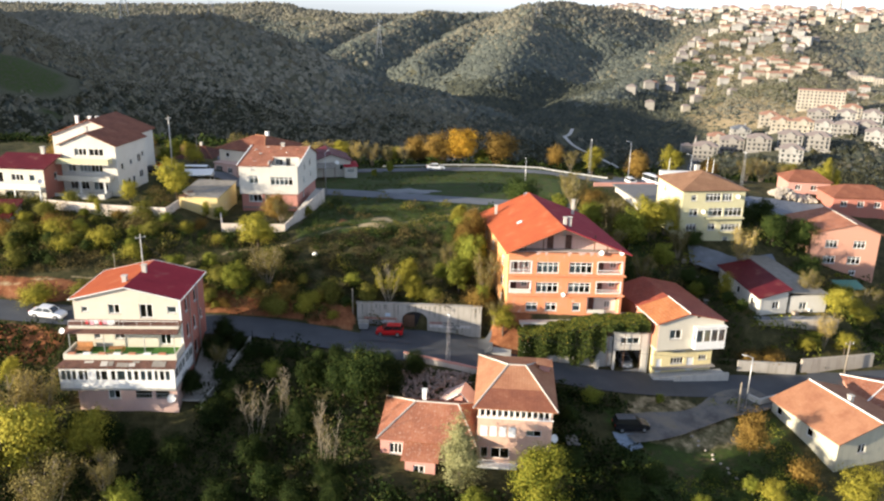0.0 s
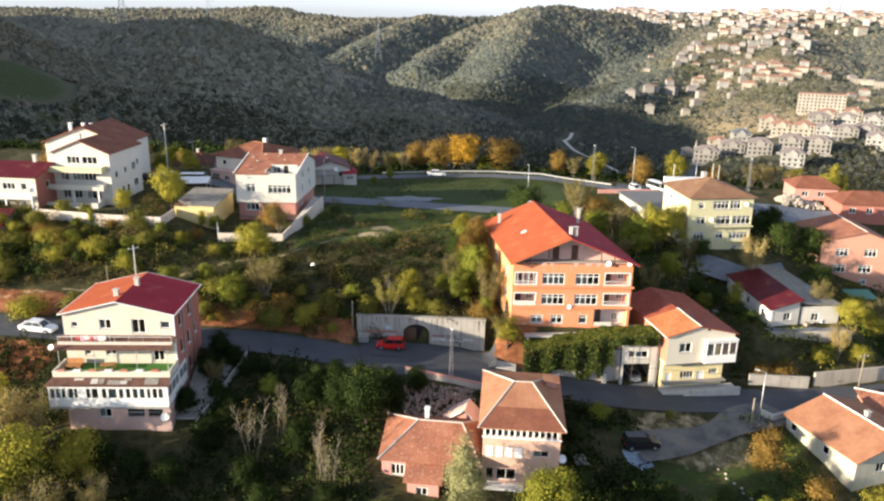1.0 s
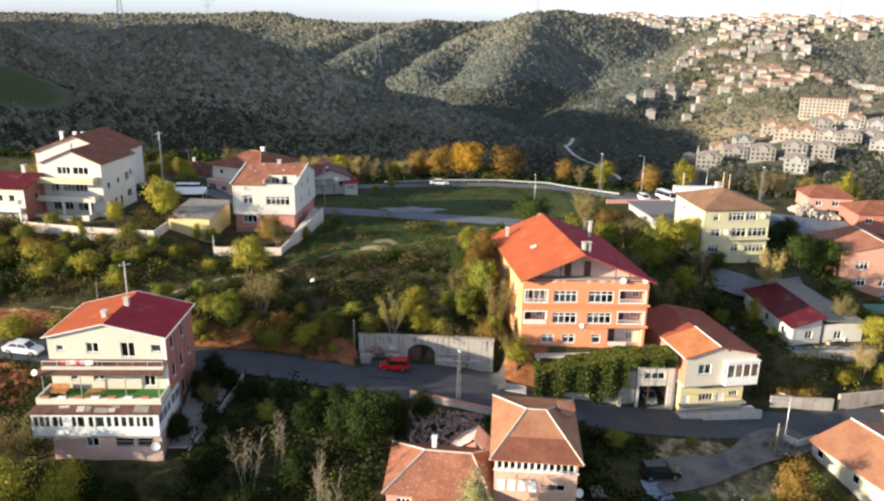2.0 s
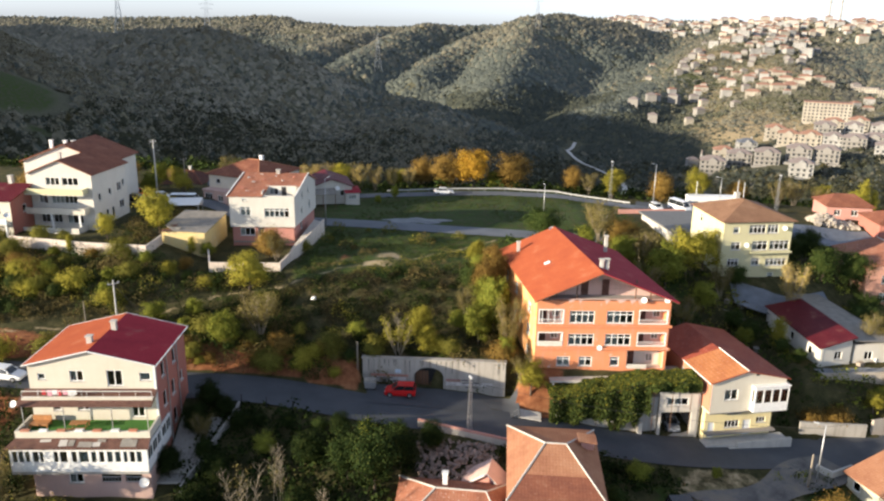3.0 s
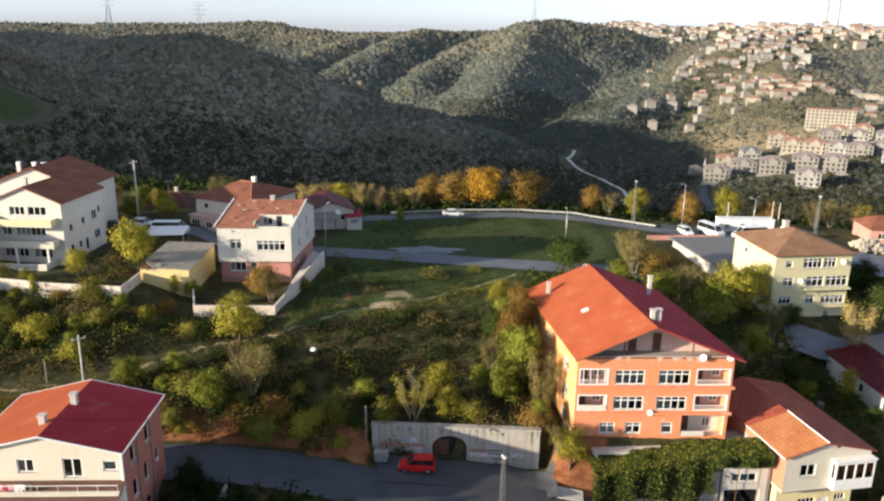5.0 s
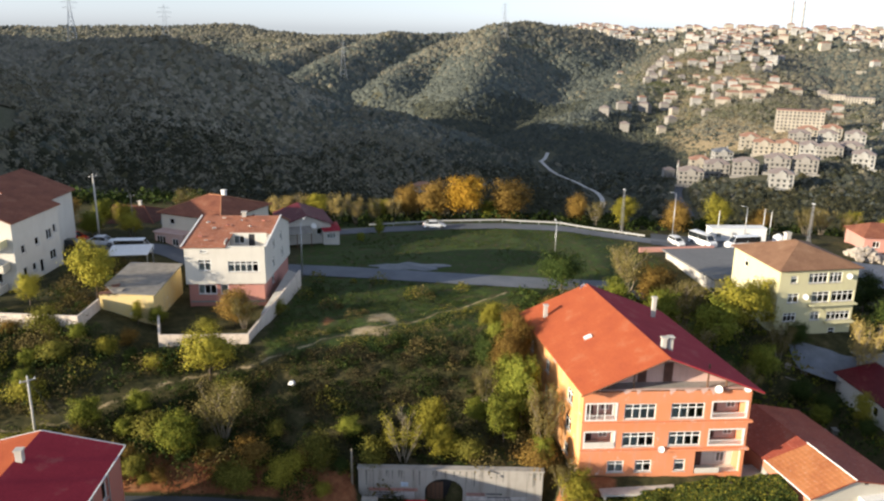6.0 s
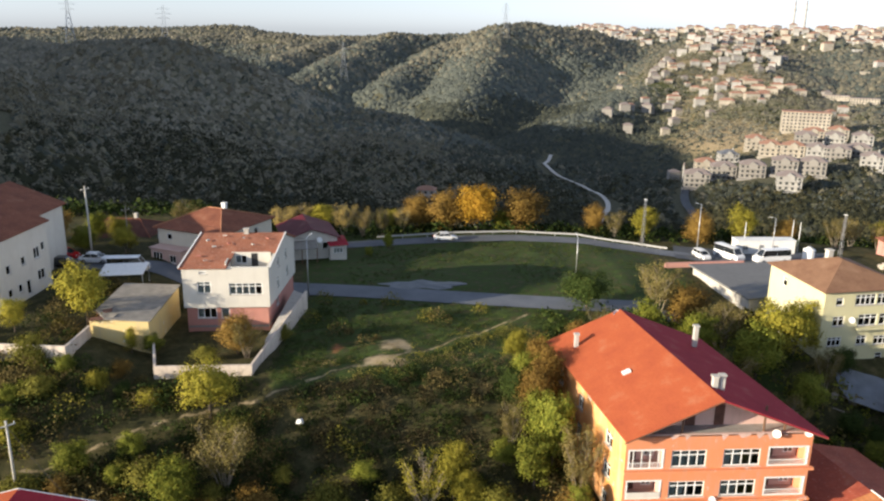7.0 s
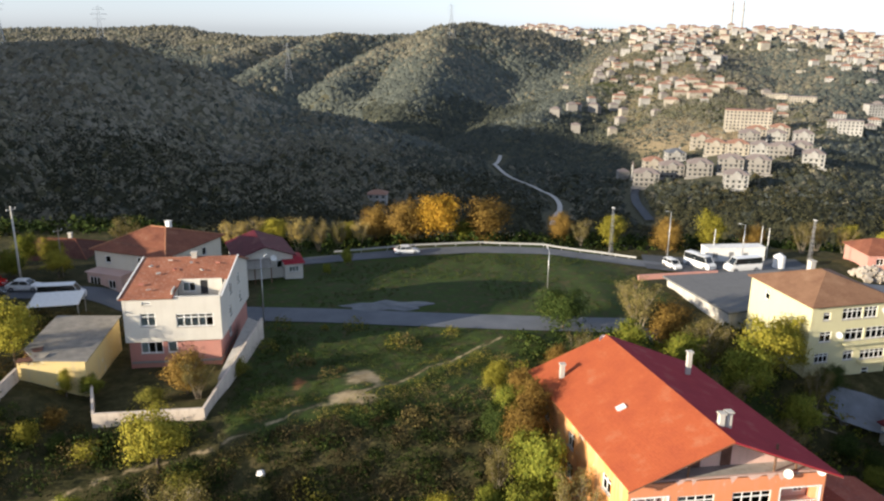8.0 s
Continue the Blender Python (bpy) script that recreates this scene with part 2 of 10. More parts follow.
def solo(name, shape, mat, label, category, group="", kind="", m=None, smooth=False):
    """A thing that is a single mesh."""
    ob = new(name, shape if isinstance(shape, bpy.types.Mesh) else shape.mesh(name, mat, smooth))
    if m is not None:
        ob.matrix_basis = m
    return tagged(ob, label, category, group, kind)


def facade(a, b, z=0.0):
    """Frame of a wall that runs from corner a to corner b, left to right as seen from outside: u along it, d inwards, v up."""
    a, b = Vector((a[0], a[1], z)), Vector((b[0], b[1], z))
    u = (b - a).normalized()
    d = Vector((-u.y, u.x, 0))
    m = Matrix((u, d, (0, 0, 1))).transposed().to_4x4()
    return Matrix.Translation(a) @ m


def wall_panel(s, m, length, height, holes, thick=0.25):
    """A wall of real thickness with openings through it. holes: (u0, v0, u1, v1)."""
    us = sorted({0.0, length, *[h[0] for h in holes], *[h[2] for h in holes]})
    vs = sorted({0.0, height, *[h[1] for h in holes], *[h[3] for h in holes]})

    def solid(i, j):
        if not (0 <= i < len(us) - 1 and 0 <= j < len(vs) - 1):
            return True
        cu, cv = (us[i] + us[i + 1]) / 2, (vs[j] + vs[j + 1]) / 2
        return not any(h[0] < cu < h[2] and h[1] < cv < h[3] for h in holes)

    for i in range(len(us) - 1):
        for j in range(len(vs) - 1):
            u0, u1, v0, v1 = us[i], us[i + 1], vs[j], vs[j + 1]
            if solid(i, j):
                s.poly(*[m @ Vector(p) for p in ((u0, 0, v0), (u1, 0, v0), (u1, 0, v1), (u0, 0, v1))])
                s.poly(*[m @ Vector(p) for p in ((u0, thick, v0), (u0, thick, v1), (u1, thick, v1), (u1, thick, v0))])
                continue
            for near, q in ((solid(i - 1, j), ((u0, 0, v0), (u0, 0, v1), (u0, thick, v1), (u0, thick, v0))),
                            (solid(i + 1, j), ((u1, 0, v0), (u1, thick, v0), (u1, thick, v1), (u1, 0, v1))),
                            (solid(i, j - 1), ((u0, 0, v0), (u0, thick, v0), (u1, thick, v0), (u1, 0, v0))),
                            (solid(i, j + 1), ((u0, 0, v1), (u1, 0, v1), (u1, thick, v1), (u0, thick, v1)))):
                if near:
                    s.poly(*[m @ Vector(p) for p in q])


WINDOWS = {}
PANES = {}


def pane_mesh(w, h):
    key = (round(w, 2), round(h, 2))
    if key not in PANES:
        PANES[key] = Shape().box(0, 0, 0, w, 0.012, h).mesh("pane", GLASS)
    return PANES[key]


def window(parent, m, u, v, w, h, cols=2, transom=0.0, frame_mat=None, curtain=0, depth=0.07, sill=True, bar=0.105):
    """A framed window with its panes, set into an opening of its parent's wall."""
    frame_mat = frame_mat or WHITE
    key = (round(w, 2), round(h, 2), cols, transom, frame_mat.name, bar, sill)
    if key not in WINDOWS:
        s = Shape()
        t = bar
        pw = (w - t) / cols
        rows_v = [(t, h - t)] if not transom else [(t, h * (1 - transom) - t / 2), (h * (1 - transom) + t / 2, h - t)]
        holes = [(t + c * pw, lo, (c + 1) * pw, hi) for c in range(cols) for lo, hi in rows_v]
        wall_panel(s, Matrix.Identity(4), w, h, holes, 0.06)
        WINDOWS[key] = s.mesh("window", frame_mat)
    ob = part("window", WINDOWS[key], None, parent, m=m @ Matrix.Translation((u, depth, v)))
    if sill:
        sk = ("sill", round(w, 2))
        if sk not in WINDOWS:
            WINDOWS[sk] = Shape().box(-0.08, -0.16, -0.06, w + 0.08, 0.0, 0.0).mesh("sill", PALE_CONCRETE)
        part("sill", WINDOWS[sk], None, ob)
    cw = (w - bar) / cols - bar
    for c in range(cols):
        part("pane", pane_mesh(cw, h - 2 * bar), None, ob, m=Matrix.Translation((bar + c * (w - bar) / cols, 0.025, bar)))
    if not curtain and int(u * 7 + v * 13 + w * 5) % 3 == 0:
        curtain = 0.7
    if curtain:
        n = max(1, int(cols * min(curtain, 1.0)))
        me = Shape()
        for c in range(n):
            x0 = bar + c * (w - bar) / cols
            k = 5
            for i in range(k):
                a, b2 = x0 + cw * i / k, x0 + cw * (i + 1) / k
                y0, y1 = 0.2 + 0.05 * (i % 2), 0.2 + 0.05 * ((i + 1) % 2)
                me.poly((a, y0, 0.02), (b2, y1, 0.02), (b2, y1, h), (a, y0, h))
        part("curtain", me, CURTAIN, ob)
    return ob


def quad_plan(w, d, skew=0.0):
    """Corners of a house's plan: front left, front right, back right, back left."""
    return [(0, 0), (w, 0), (w + skew, d), (skew, d)]


def walls(parent, plan, z0, z1, mat, holes=None, name="wall", thick=0.25, skip=()):
    """Four walls round a plan; holes[i] are the openings of side i (front, right, back, left). Returns the sides' frames."""
    holes = holes or {}
    frames = []
    for i in range(4):
        a, b = plan[i], plan[(i + 1) % 4]
        m = facade(a, b, z0)
        frames.append(m)
        if i in skip:
            continue
        s = Shape()
        wall_panel(s, m, math.hypot(b[0] - a[0], b[1] - a[1]), z1 - z0, [(u, v, u + w, v + h) for u, v, w, h in holes.get(i, [])], thick)
        part(name, s, mat, parent)
    return frames


def lerp2(a, b, t):
    return (a[0] + (b[0] - a[0]) * t, a[1] + (b[1] - a[1]) * t)


def grow(plan, e):
    """The plan with its corners pushed outwards by e."""
    cx, cy = sum(p[0] for p in plan) / 4, sum(p[1] for p in plan) / 4
    w, d = plan[1][0] - plan[0][0], plan[3][1] - plan[0][1]
    return [(cx + (p[0] - cx) * (1 + 2 * e / w), cy + (p[1] - cy) * (1 + 2 * e / d)) for p in plan]


def roof_plate(parent, pts, mat, thick=0.16, label=""):
    """One slope of a roof. pts: eave left, eave right, ridge right, ridge left (outside view). Its own axes: x along the eave, y up the slope."""
    p = [Vector(q) for q in pts]
    ux = (p[1] - p[0]).normalized()
    nz = ux.cross(p[-1] - p[0]).normalized()
    uy = nz.cross(ux)
    m = Matrix.Translation(p[0]) @ Matrix((ux, uy, nz)).transposed().to_4x4()
    inv = m.inverted()
    loc = [inv @ q for q in p]
    s = Shape()
    s.slab([(q.x, q.y, 0) for q in loc], thick)
    return part("roof", s, mat, parent, label, m)


def gable_roof(parent, plan, ze, zr, mats, over=0.5, axis="y", peak=0.5, thick=0.16, front_over=None, ridge_mat=None):
    """Two slopes; the ridge runs along y (front to back) or along x."""
    o = grow(plan, over)
    if front_over is not None:
        o[0], o[1] = (o[0][0], plan[0][1] - front_over), (o[1][0], plan[1][1] - front_over)
    if axis == "y":
        f, b = lerp2(o[0], o[1], peak), lerp2(o[3], o[2], peak)
        left = [(*o[3], ze), (*o[0], ze), (*f, zr), (*b, zr)]
        right = [(*o[1], ze), (*o[2], ze), (*b, zr), (*f, zr)]
        a, c = f, b
    else:
        l, r = lerp2(o[0], o[3], peak), lerp2(o[1], o[2], peak)
        left = [(*o[0], ze), (*o[1], ze), (*r, zr), (*l, zr)]
        right = [(*o[2], ze), (*o[3], ze), (*l, zr), (*r, zr)]
        a, c = l, r
    roof_plate(parent, left, mats[0], thick)
    roof_plate(parent, right, mats[-1], thick)
    if ridge_mat:
        part("ridge_cap", Shape().tube((*a, zr + 0.02), (*c, zr + 0.02), 0.1, 0.1, 6), ridge_mat, parent)
    return a, c


def gable_wall(parent, a, b, z, apex_t, zr, mat, thick=0.22, name="gable"):
    """The triangle of wall under a gable, between corners a and b."""
    m = facade(a, b, z)
    ln = math.hypot(b[0] - a[0], b[1] - a[1])
    s = Shape()
    tri = [(0, 0), (ln, 0), (ln * apex_t, zr - z)]
    f = [m @ Vector((u, 0, v)) for u, v in tri]
    g = [m @ Vector((u, thick, v)) for u, v in tri]
    s.poly(*f).poly(g[0], g[2], g[1])
    for i in range(3):
        j = (i + 1) % 3
        s.poly(f[i], g[i], g[j], f[j])
    part(name, s, mat, parent)


def hip_roof(parent, plan, ze, zr, mats, over=0.5, ridge=(0.35, 0.65), axis="y", ridge_mat=None, thick=0.14):
    """Four slopes. ridge: where the ridge starts and ends along its axis."""
    o = grow(plan, over)
    if axis == "y":
        a = lerp2(lerp2(o[0], o[1], 0.5), lerp2(o[3], o[2], 0.5), ridge[0])
        b = lerp2(lerp2(o[0], o[1], 0.5), lerp2(o[3], o[2], 0.5), ridge[1])
        faces = [[(*o[0], ze), (*o[1], ze), (*a, zr)], [(*o[1], ze), (*o[2], ze), (*b, zr), (*a, zr)],
                 [(*o[2], ze), (*o[3], ze), (*b, zr)], [(*o[3], ze), (*o[0], ze), (*a, zr), (*b, zr)]]
        hips = [(o[0], a), (o[1], a), (o[2], b), (o[3], b)]
    else:
        a = lerp2(lerp2(o[0], o[3], 0.5), lerp2(o[1], o[2], 0.5), ridge[0])
        b = lerp2(lerp2(o[0], o[3], 0.5), lerp2(o[1], o[2], 0.5), ridge[1])
        faces = [[(*o[0], ze), (*o[1], ze), (*b, zr), (*a, zr)], [(*o[1], ze), (*o[2], ze), (*b, zr)],
                 [(*o[2], ze), (*o[3], ze), (*a, zr), (*b, zr)], [(*o[3], ze), (*o[0], ze), (*a, zr)]]
        hips = [(o[0], a), (o[1], b), (o[2], b), (o[3], a)]
    for i, q in enumerate(faces):
        roof_plate(parent, q, mats[i % len(mats)], thick)
    if ridge_mat:
        for p, q in hips:
            part("ridge_cap", Shape().tube((*p, ze + 0.02), (*q, zr + 0.02), 0.09, 0.09, 6), ridge_mat, parent)
        part("ridge_cap", Shape().tube((*a, zr + 0.02), (*b, zr + 0.02), 0.09, 0.09, 6), ridge_mat, parent)
    return o


def place(x, y, z, yaw=0.0):
    return pose(x, y, z, 0, 0, yaw)

# ---- terrain ----
def smooth(a, b, x):
    t = np.clip((x - a) / (b - a), 0, 1)
    return t * t * (3 - 2 * t)


ROAD_X = [-400, -110, -56, -21, -7, 9, 20, 28, 43, 52, 65, 120, 400]
ROAD_Y = [110, 99, 95.2, 92.8, 91.2, 90.4, 89.6, 89.6, 91, 92, 94, 100, 130]
ROAD_Z = [14, 7.0, 3.7, 2.1, 0.7, -0.5, -2.4, -3.7, -4.6, -4.9, -5.1, -6, -12]
ROAD_HALF = 3.2


def road_y(x):
    """Centre line of the lower road, rounded off."""
    return sum(np.interp(x + d, ROAD_X, ROAD_Y) for d in (-6, -3, 0, 3, 6)) / 5 + 1.4 * np.exp(-((x + 19) / 11.0) ** 2)


def road_z(x):
    return sum(np.interp(x + d, ROAD_X, ROAD_Z) for d in (-6, -3, 0, 3, 6)) / 5


def value_noise(x, y, scale, seed=0):
    """Smooth random field, cheap on arrays."""
    x, y = np.asarray(x) / scale + 37.1 * seed, np.asarray(y) / scale - 17.3 * seed
    xi, yi = np.floor(x), np.floor(y)
    fx, fy = x - xi, y - yi
    fx, fy = fx * fx * (3 - 2 * fx), fy * fy * (3 - 2 * fy)

    def h(a, b):
        v = np.sin(a * 127.1 + b * 311.7 + seed * 74.7) * 43758.5453
        return v - np.floor(v)

    return (h(xi, yi) * (1 - fx) + h(xi + 1, yi) * fx) * (1 - fy) + (h(xi, yi + 1) * (1 - fx) + h(xi + 1, yi + 1) * fx) * fy


TOWN_LINE = [(640, 1500), (540, 1330), (470, 1200), (440, 1040), (400, 860), (350, 740)]

# far ridges: points with heights, and how steeply their flanks fall
RIDGES = [
    (((-430, -20, 8), (-430, 60, 52), (-440, 250, 100), (-470, 450, 126), (-560, 650, 124), (-700, 800, 80)), 0.55),
    (((-246, 730, 28), (-196, 724, 34), (-176, 719, 31), (-151, 715, 24), (-121, 712, 8), (-95, 709, -7), (-55, 703, -18), (-23, 700, -24), (14, 689, -31), (41, 678, -38), (67, 665, -47), (87, 642, -60)), 0.6),
    (((-500, 921, 40), (-246, 730, 28)), 0.5),
    (((-246, 730, 28), (-148, 509, -11), (-86, 422, -19)), 0.45),
    (((-23, 700, -24), (-19, 480, -30)), 0.4),
    (((67, 665, -47), (39, 487, -42)), 0.4),
    (((-104, 1747, 32), (-154, 1603, 20), (-205, 1436, -1), (-222, 1281, -12), (-222, 1129, -27)), 0.5),
    (((96, 1646, 41), (6, 1610, 47), (-50, 1489, 24), (-113, 1335, -7), (-150, 1221, -29), (-160, 1089, -53)), 0.6),
    (((255, 1577, 62), (196, 1516, 58), (167, 1368, 23), (127, 1192, -14), (83, 1025, -44), (56, 947, -63)), 0.6),
    (((196, 1516, 58), (105, 1475, 30), (40, 1379, -2), (1, 1250, -30)), 0.62),
    (((-110, 430, -24), (-55, 270, -8)), 0.24),
    (((-1700, 2000, 48), (-780, 2065, 43), (-415, 2170, 56), (-205, 2030, 32), (100, 2100, 40), (900, 2300, 48)), 0.2),
    (((255, 1590, 66), (349, 1650, 64), (409, 1677, 55), (448, 1635, 29), (462, 1579, 0)), 0.5),
    (((445, 1895, 62), (519, 1823, 60), (639, 1783, 59), (791, 1606, 60), (903, 1543, 62), (992, 1546, 58), (1193, 1648, 48), (2000, 1500, 30)), 0.3),
    (((784, 1700, 60), (600, 1443, 37), (470, 1258, 12), (360, 1097, -22), (273, 967, -35), (204, 873, -43), (157, 791, -54)), 0.42),
    (((651, 1507, 39), (541, 1206, 8), (464, 1021, -12), (400, 840, -26), (359, 726, -35), (312, 627, -45), (260, 541, -47), (211, 488, -54), (171, 451, -67)), 0.27),
    (((1067, 1430, 46), (830, 1208, 25), (647, 995, -17), (518, 841, -34), (413, 682, -39), (337, 577, -45), (257, 449, -50)), 0.25),
]


def far_z(x, y):
    z = np.full(np.shape(x), -112.0) + 40 * smooth(1500, 3000, np.hypot(x, y))
    warp = (value_noise(x, y, 180, 1) - 0.5) * 60
    for pts, slope in RIDGES:
        best = np.full(np.shape(x), -1e9)
        for (x0, y0, z0), (x1, y1, z1) in zip(pts, pts[1:]):
            dx, dy = x1 - x0, y1 - y0
            t = np.clip(((x - x0) * dx + (y - y0) * dy) / (dx * dx + dy * dy), 0, 1)
            d = np.hypot(x - x0 - t * dx, y - y0 - t * dy)
            d = np.sqrt(d * d + 900) - 30
            d = d * (1 + 0.004 * warp) + np.maximum(0, warp * 0.12) * smooth(0, 80, d)
            best = np.maximum(best, z0 + (z1 - z0) * t - slope * d / (1 + d / 2500))
        k = 9.0
        z = np.maximum(z, best) + k * np.exp(-np.abs(z - best) / k) * 0.35
    z = z - 4 - 4 * smooth(900, 1500, np.hypot(x, y))
    return z + (value_noise(x, y, 60, 2) - 0.5) * 7 + (value_noise(x, y, 25, 3) - 0.5) * 3


def near_z(x, y):
    """The village's own hillside: road bench, bank, plateau, the slope below."""
    v = y - road_y(x)
    rz = road_z(x)
    s = np.maximum(0, -v - ROAD_HALF)
    steep = 0.42 - 0.24 * smooth(-16, -4, x)
    down = rz - steep * s * (1 - 0.25 * smooth(20, 60, s)) - 0.25 * smooth(0, 1.5, s)
    # above the road
    u = np.maximum(0, v - ROAD_HALF - 0.3)
    top = 8.5 + 2.3 * smooth(-33, -41, x) + 0.8 * np.exp(-((y - 118) / 7.0) ** 2) * smooth(20, 0, x) * smooth(-20, -12, x) - 0.7 * np.exp(-((y - 115.0) / 2.6) ** 2) * smooth(-36, -33, x) * smooth(-18, -21, x)
    left = rz + 2.0 * smooth(0, 3.2, u) + (top - rz - 2.0) * smooth(1.5, 21 + 5 * smooth(-33, -41, x), u)
    mid_b = smooth(-9.5, -8.0, x) * smooth(11.5, 10.0, x)
    back = 99.7 - 0.08 * (x + 8.3)
    bench = np.where(y < back, np.minimum(left, rz + 0.12 * np.minimum(u, 1)), 3.4 + (top - 3.4) * smooth(99.5, 117, y))
    left = left * (1 - mid_b) + bench * mid_b
    orange = 3.0 + 5.5 * smooth(104, 121, y)
    low = np.minimum(3.0, rz + 0.08 * u)
    rise = smooth(93.7, 97.0, y) * smooth(27.6, 26.2, x) + smooth(99.6, 100.6, y) * smooth(26.2, 27.6, x)
    orange = low + (orange - low) * rise
    right = rz + 0.3 * np.minimum(u, 1) + 5.0 * smooth(3, 17, u) + 5.2 * smooth(19, 32, u) + 1.6 * smooth(38, 60, u)
    right = right - 5.0 * smooth(57, 85, x) * smooth(5, 20, u) * smooth(75, 30, u)
    yard = rz + 0.3 + (0.75 - rz - 0.3) * smooth(1.2, 6.5, u)
    yw = smooth(45, 48, x) * smooth(69, 63, x) * smooth(27, 22, u)
    right = right * (1 - yw) + np.maximum(right, yard) * yw
    w1, w2 = smooth(10.2, 11.4, x), smooth(28.3, 30.6, x)
    up = left * (1 - w1) + orange * w1
    up = up * (1 - w2) + right * w2
    z = np.where(v < 0, down, up)
    z = np.where(np.abs(v) < ROAD_HALF + 0.3, rz - 0.07, z)
    # the plateau leans down towards the north and falls off past the far lane
    lean = np.where(y > 150, -2.1 * smooth(150, 182, y) * smooth(-50, -20, x), 0)
    z = z + lean
    cut = 186 - 10 * smooth(60, 100, x)
    z = z - np.maximum(0, y - cut) * (0.3 + 0.04 * smooth(-25, -60, x)) - np.maximum(0, x - 95) * 0.12 * smooth(120, 60, -y + 150)
    return z


UPPER_ROAD = [(-70, 153), (-45, 151), (-28, 147.8), (-18, 146), (-9.4, 144.6), (2.7, 141.8), (14.4, 139.4), (24, 137.6), (33, 136.4)]
FAR_LANE = [(-45, 168), (-26, 172.5), (-8.4, 177.5), (5.7, 180.6), (17, 181.2), (27.8, 178.8), (37, 174.8), (43, 170.6), (52, 166), (70, 164)]
FOOTPATH = [(-60, 100.5), (-50, 102.5), (-38, 105), (-30, 110.5), (-22, 113.8), (-14, 116.2), (-7, 120), (-1, 125), (6, 131), (11, 135)]

def dist_to(x, y, pts):
    """Distance to a line through plan points."""
    best = np.full(np.shape(x), 1e9)
    for (x0, y0), (x1, y1) in zip(pts, pts[1:]):
        dx, dy = x1 - x0, y1 - y0
        t = np.clip(((x - x0) * dx + (y - y0) * dy) / (dx * dx + dy * dy), 0, 1)
        best = np.minimum(best, np.hypot(x - x0 - t * dx, y - y0 - t * dy))
    return best


def ground_z(x, y):
    x, y = np.asarray(x, float), np.asarray(y, float)
    n = near_z(x, y)
    f = far_z(x, y)
    r = np.maximum(smooth(185, 420, y), np.maximum(smooth(110, 330, x), smooth(-120, -330, x)))
    z = n * (1 - r) + f * r
    z = np.where(y < 40, n * smooth(-300, 40, y) + (-14) * (1 - smooth(-300, 40, y)), z)
    rough = (value_noise(x, y, 5, 4) - 0.5) * 0.5 + (value_noise(x, y, 1.7, 5) - 0.5) * 0.22
    flat = smooth(ROAD_HALF + 0.3, ROAD_HALF + 3, np.abs(y - road_y(x)))
    flat = flat * smooth(2.5, 5, dist_to(x, y, UPPER_ROAD)) * smooth(2.5, 5, dist_to(x, y, FAR_LANE))
    return z + rough * flat * np.where(y > 20, 1, 0)


def gz(x, y):
    return float(ground_z(np.array([x]), np.array([y]))[0])


def spread(lo, hi, step, end0, end1, growth, cap):
    mid = list(np.arange(lo, hi + 1e-6, step))
    a, st = [lo], step
    while a[-1] > end0:
        st = min(st * growth, cap)
        a.append(a[-1] - st)
    b, st = [hi], step
    while b[-1] < end1:
        st = min(st * growth, cap)
        b.append(b[-1] + st)
    return np.array(a[:0:-1] + mid + b[1:])


gx = spread(-100, 90, 1.0, -4200, 4200, 1.05, 70)
gy = spread(55, 190, 1.0, -900, 4300, 1.035, 60)
GX, GY = np.meshgrid(gx, gy)
GZ = ground_z(GX, GY)
nx, ny = len(gx), len(gy)
idx = np.arange(nx * ny).reshape(ny, nx)
quads = np.stack([idx[:-1, :-1], idx[:-1, 1:], idx[1:, 1:], idx[1:, :-1]], -1).reshape(-1, 4)
ground_me = bpy.data.meshes.new("ground")
ground_me.from_pydata(np.stack([GX, GY, GZ], -1).reshape(-1, 3).tolist(), [], quads.tolist())
ground_me.polygons.foreach_set("use_smooth", [True] * len(ground_me.polygons))
v_road = GY - road_y(GX)
grass_w = smooth(113, 119, GY + 2 * value_noise(GX, GY, 6, 8)) * smooth(190, 182, GY) * smooth(-22, -17, GX) * smooth(44, 34, GX) * (0.55 + 0.6 * value_noise(GX, GY, 7, 66))
grass_w = np.maximum(grass_w, 0.8 * smooth(-4, -7, v_road) * smooth(20, 26, GX) * smooth(50, 44, GX))
grass_w = np.maximum(grass_w, 0.22 * smooth(-25, -35, GX) * smooth(96, 99, GY) * smooth(112, 106, GY))
CLEARINGS = [(-200, 396, 22, 24), (-176, 368, 10, 5), (-164, 468, 6, 16)]
for cx, cy, rx, ry in CLEARINGS:
    grass_w = np.maximum(grass_w, 0.55 * smooth(1.3, 0.7, np.hypot((GX - cx) / rx, (GY - cy) / ry)))
bank = smooth(3.2, 4.2, v_road) * smooth(9, 6, v_road) * smooth(-7.5, -9.5, GX)
soil_w = np.maximum(bank * (0.6 + 0.5 * value_noise(GX, GY, 4, 9)), 0.75 * smooth(-3.2, -4, v_road) * smooth(-12, -7, v_road) * smooth(-42, -47, GX))
soil_w = np.maximum(soil_w, 0.9 * smooth(9, 10.5, GX) * smooth(17, 15, GX) * smooth(92.5, 93.5, GY) * smooth(98, 97, GY))
soil_w = np.maximum(soil_w, 0.95 * np.exp(-((GX + 13.2) / 1.5) ** 2 - ((GY - 124.0) / 3.6) ** 2) * (0.25 + 0.8 * value_noise(GX, GY, 1.7, 52)))
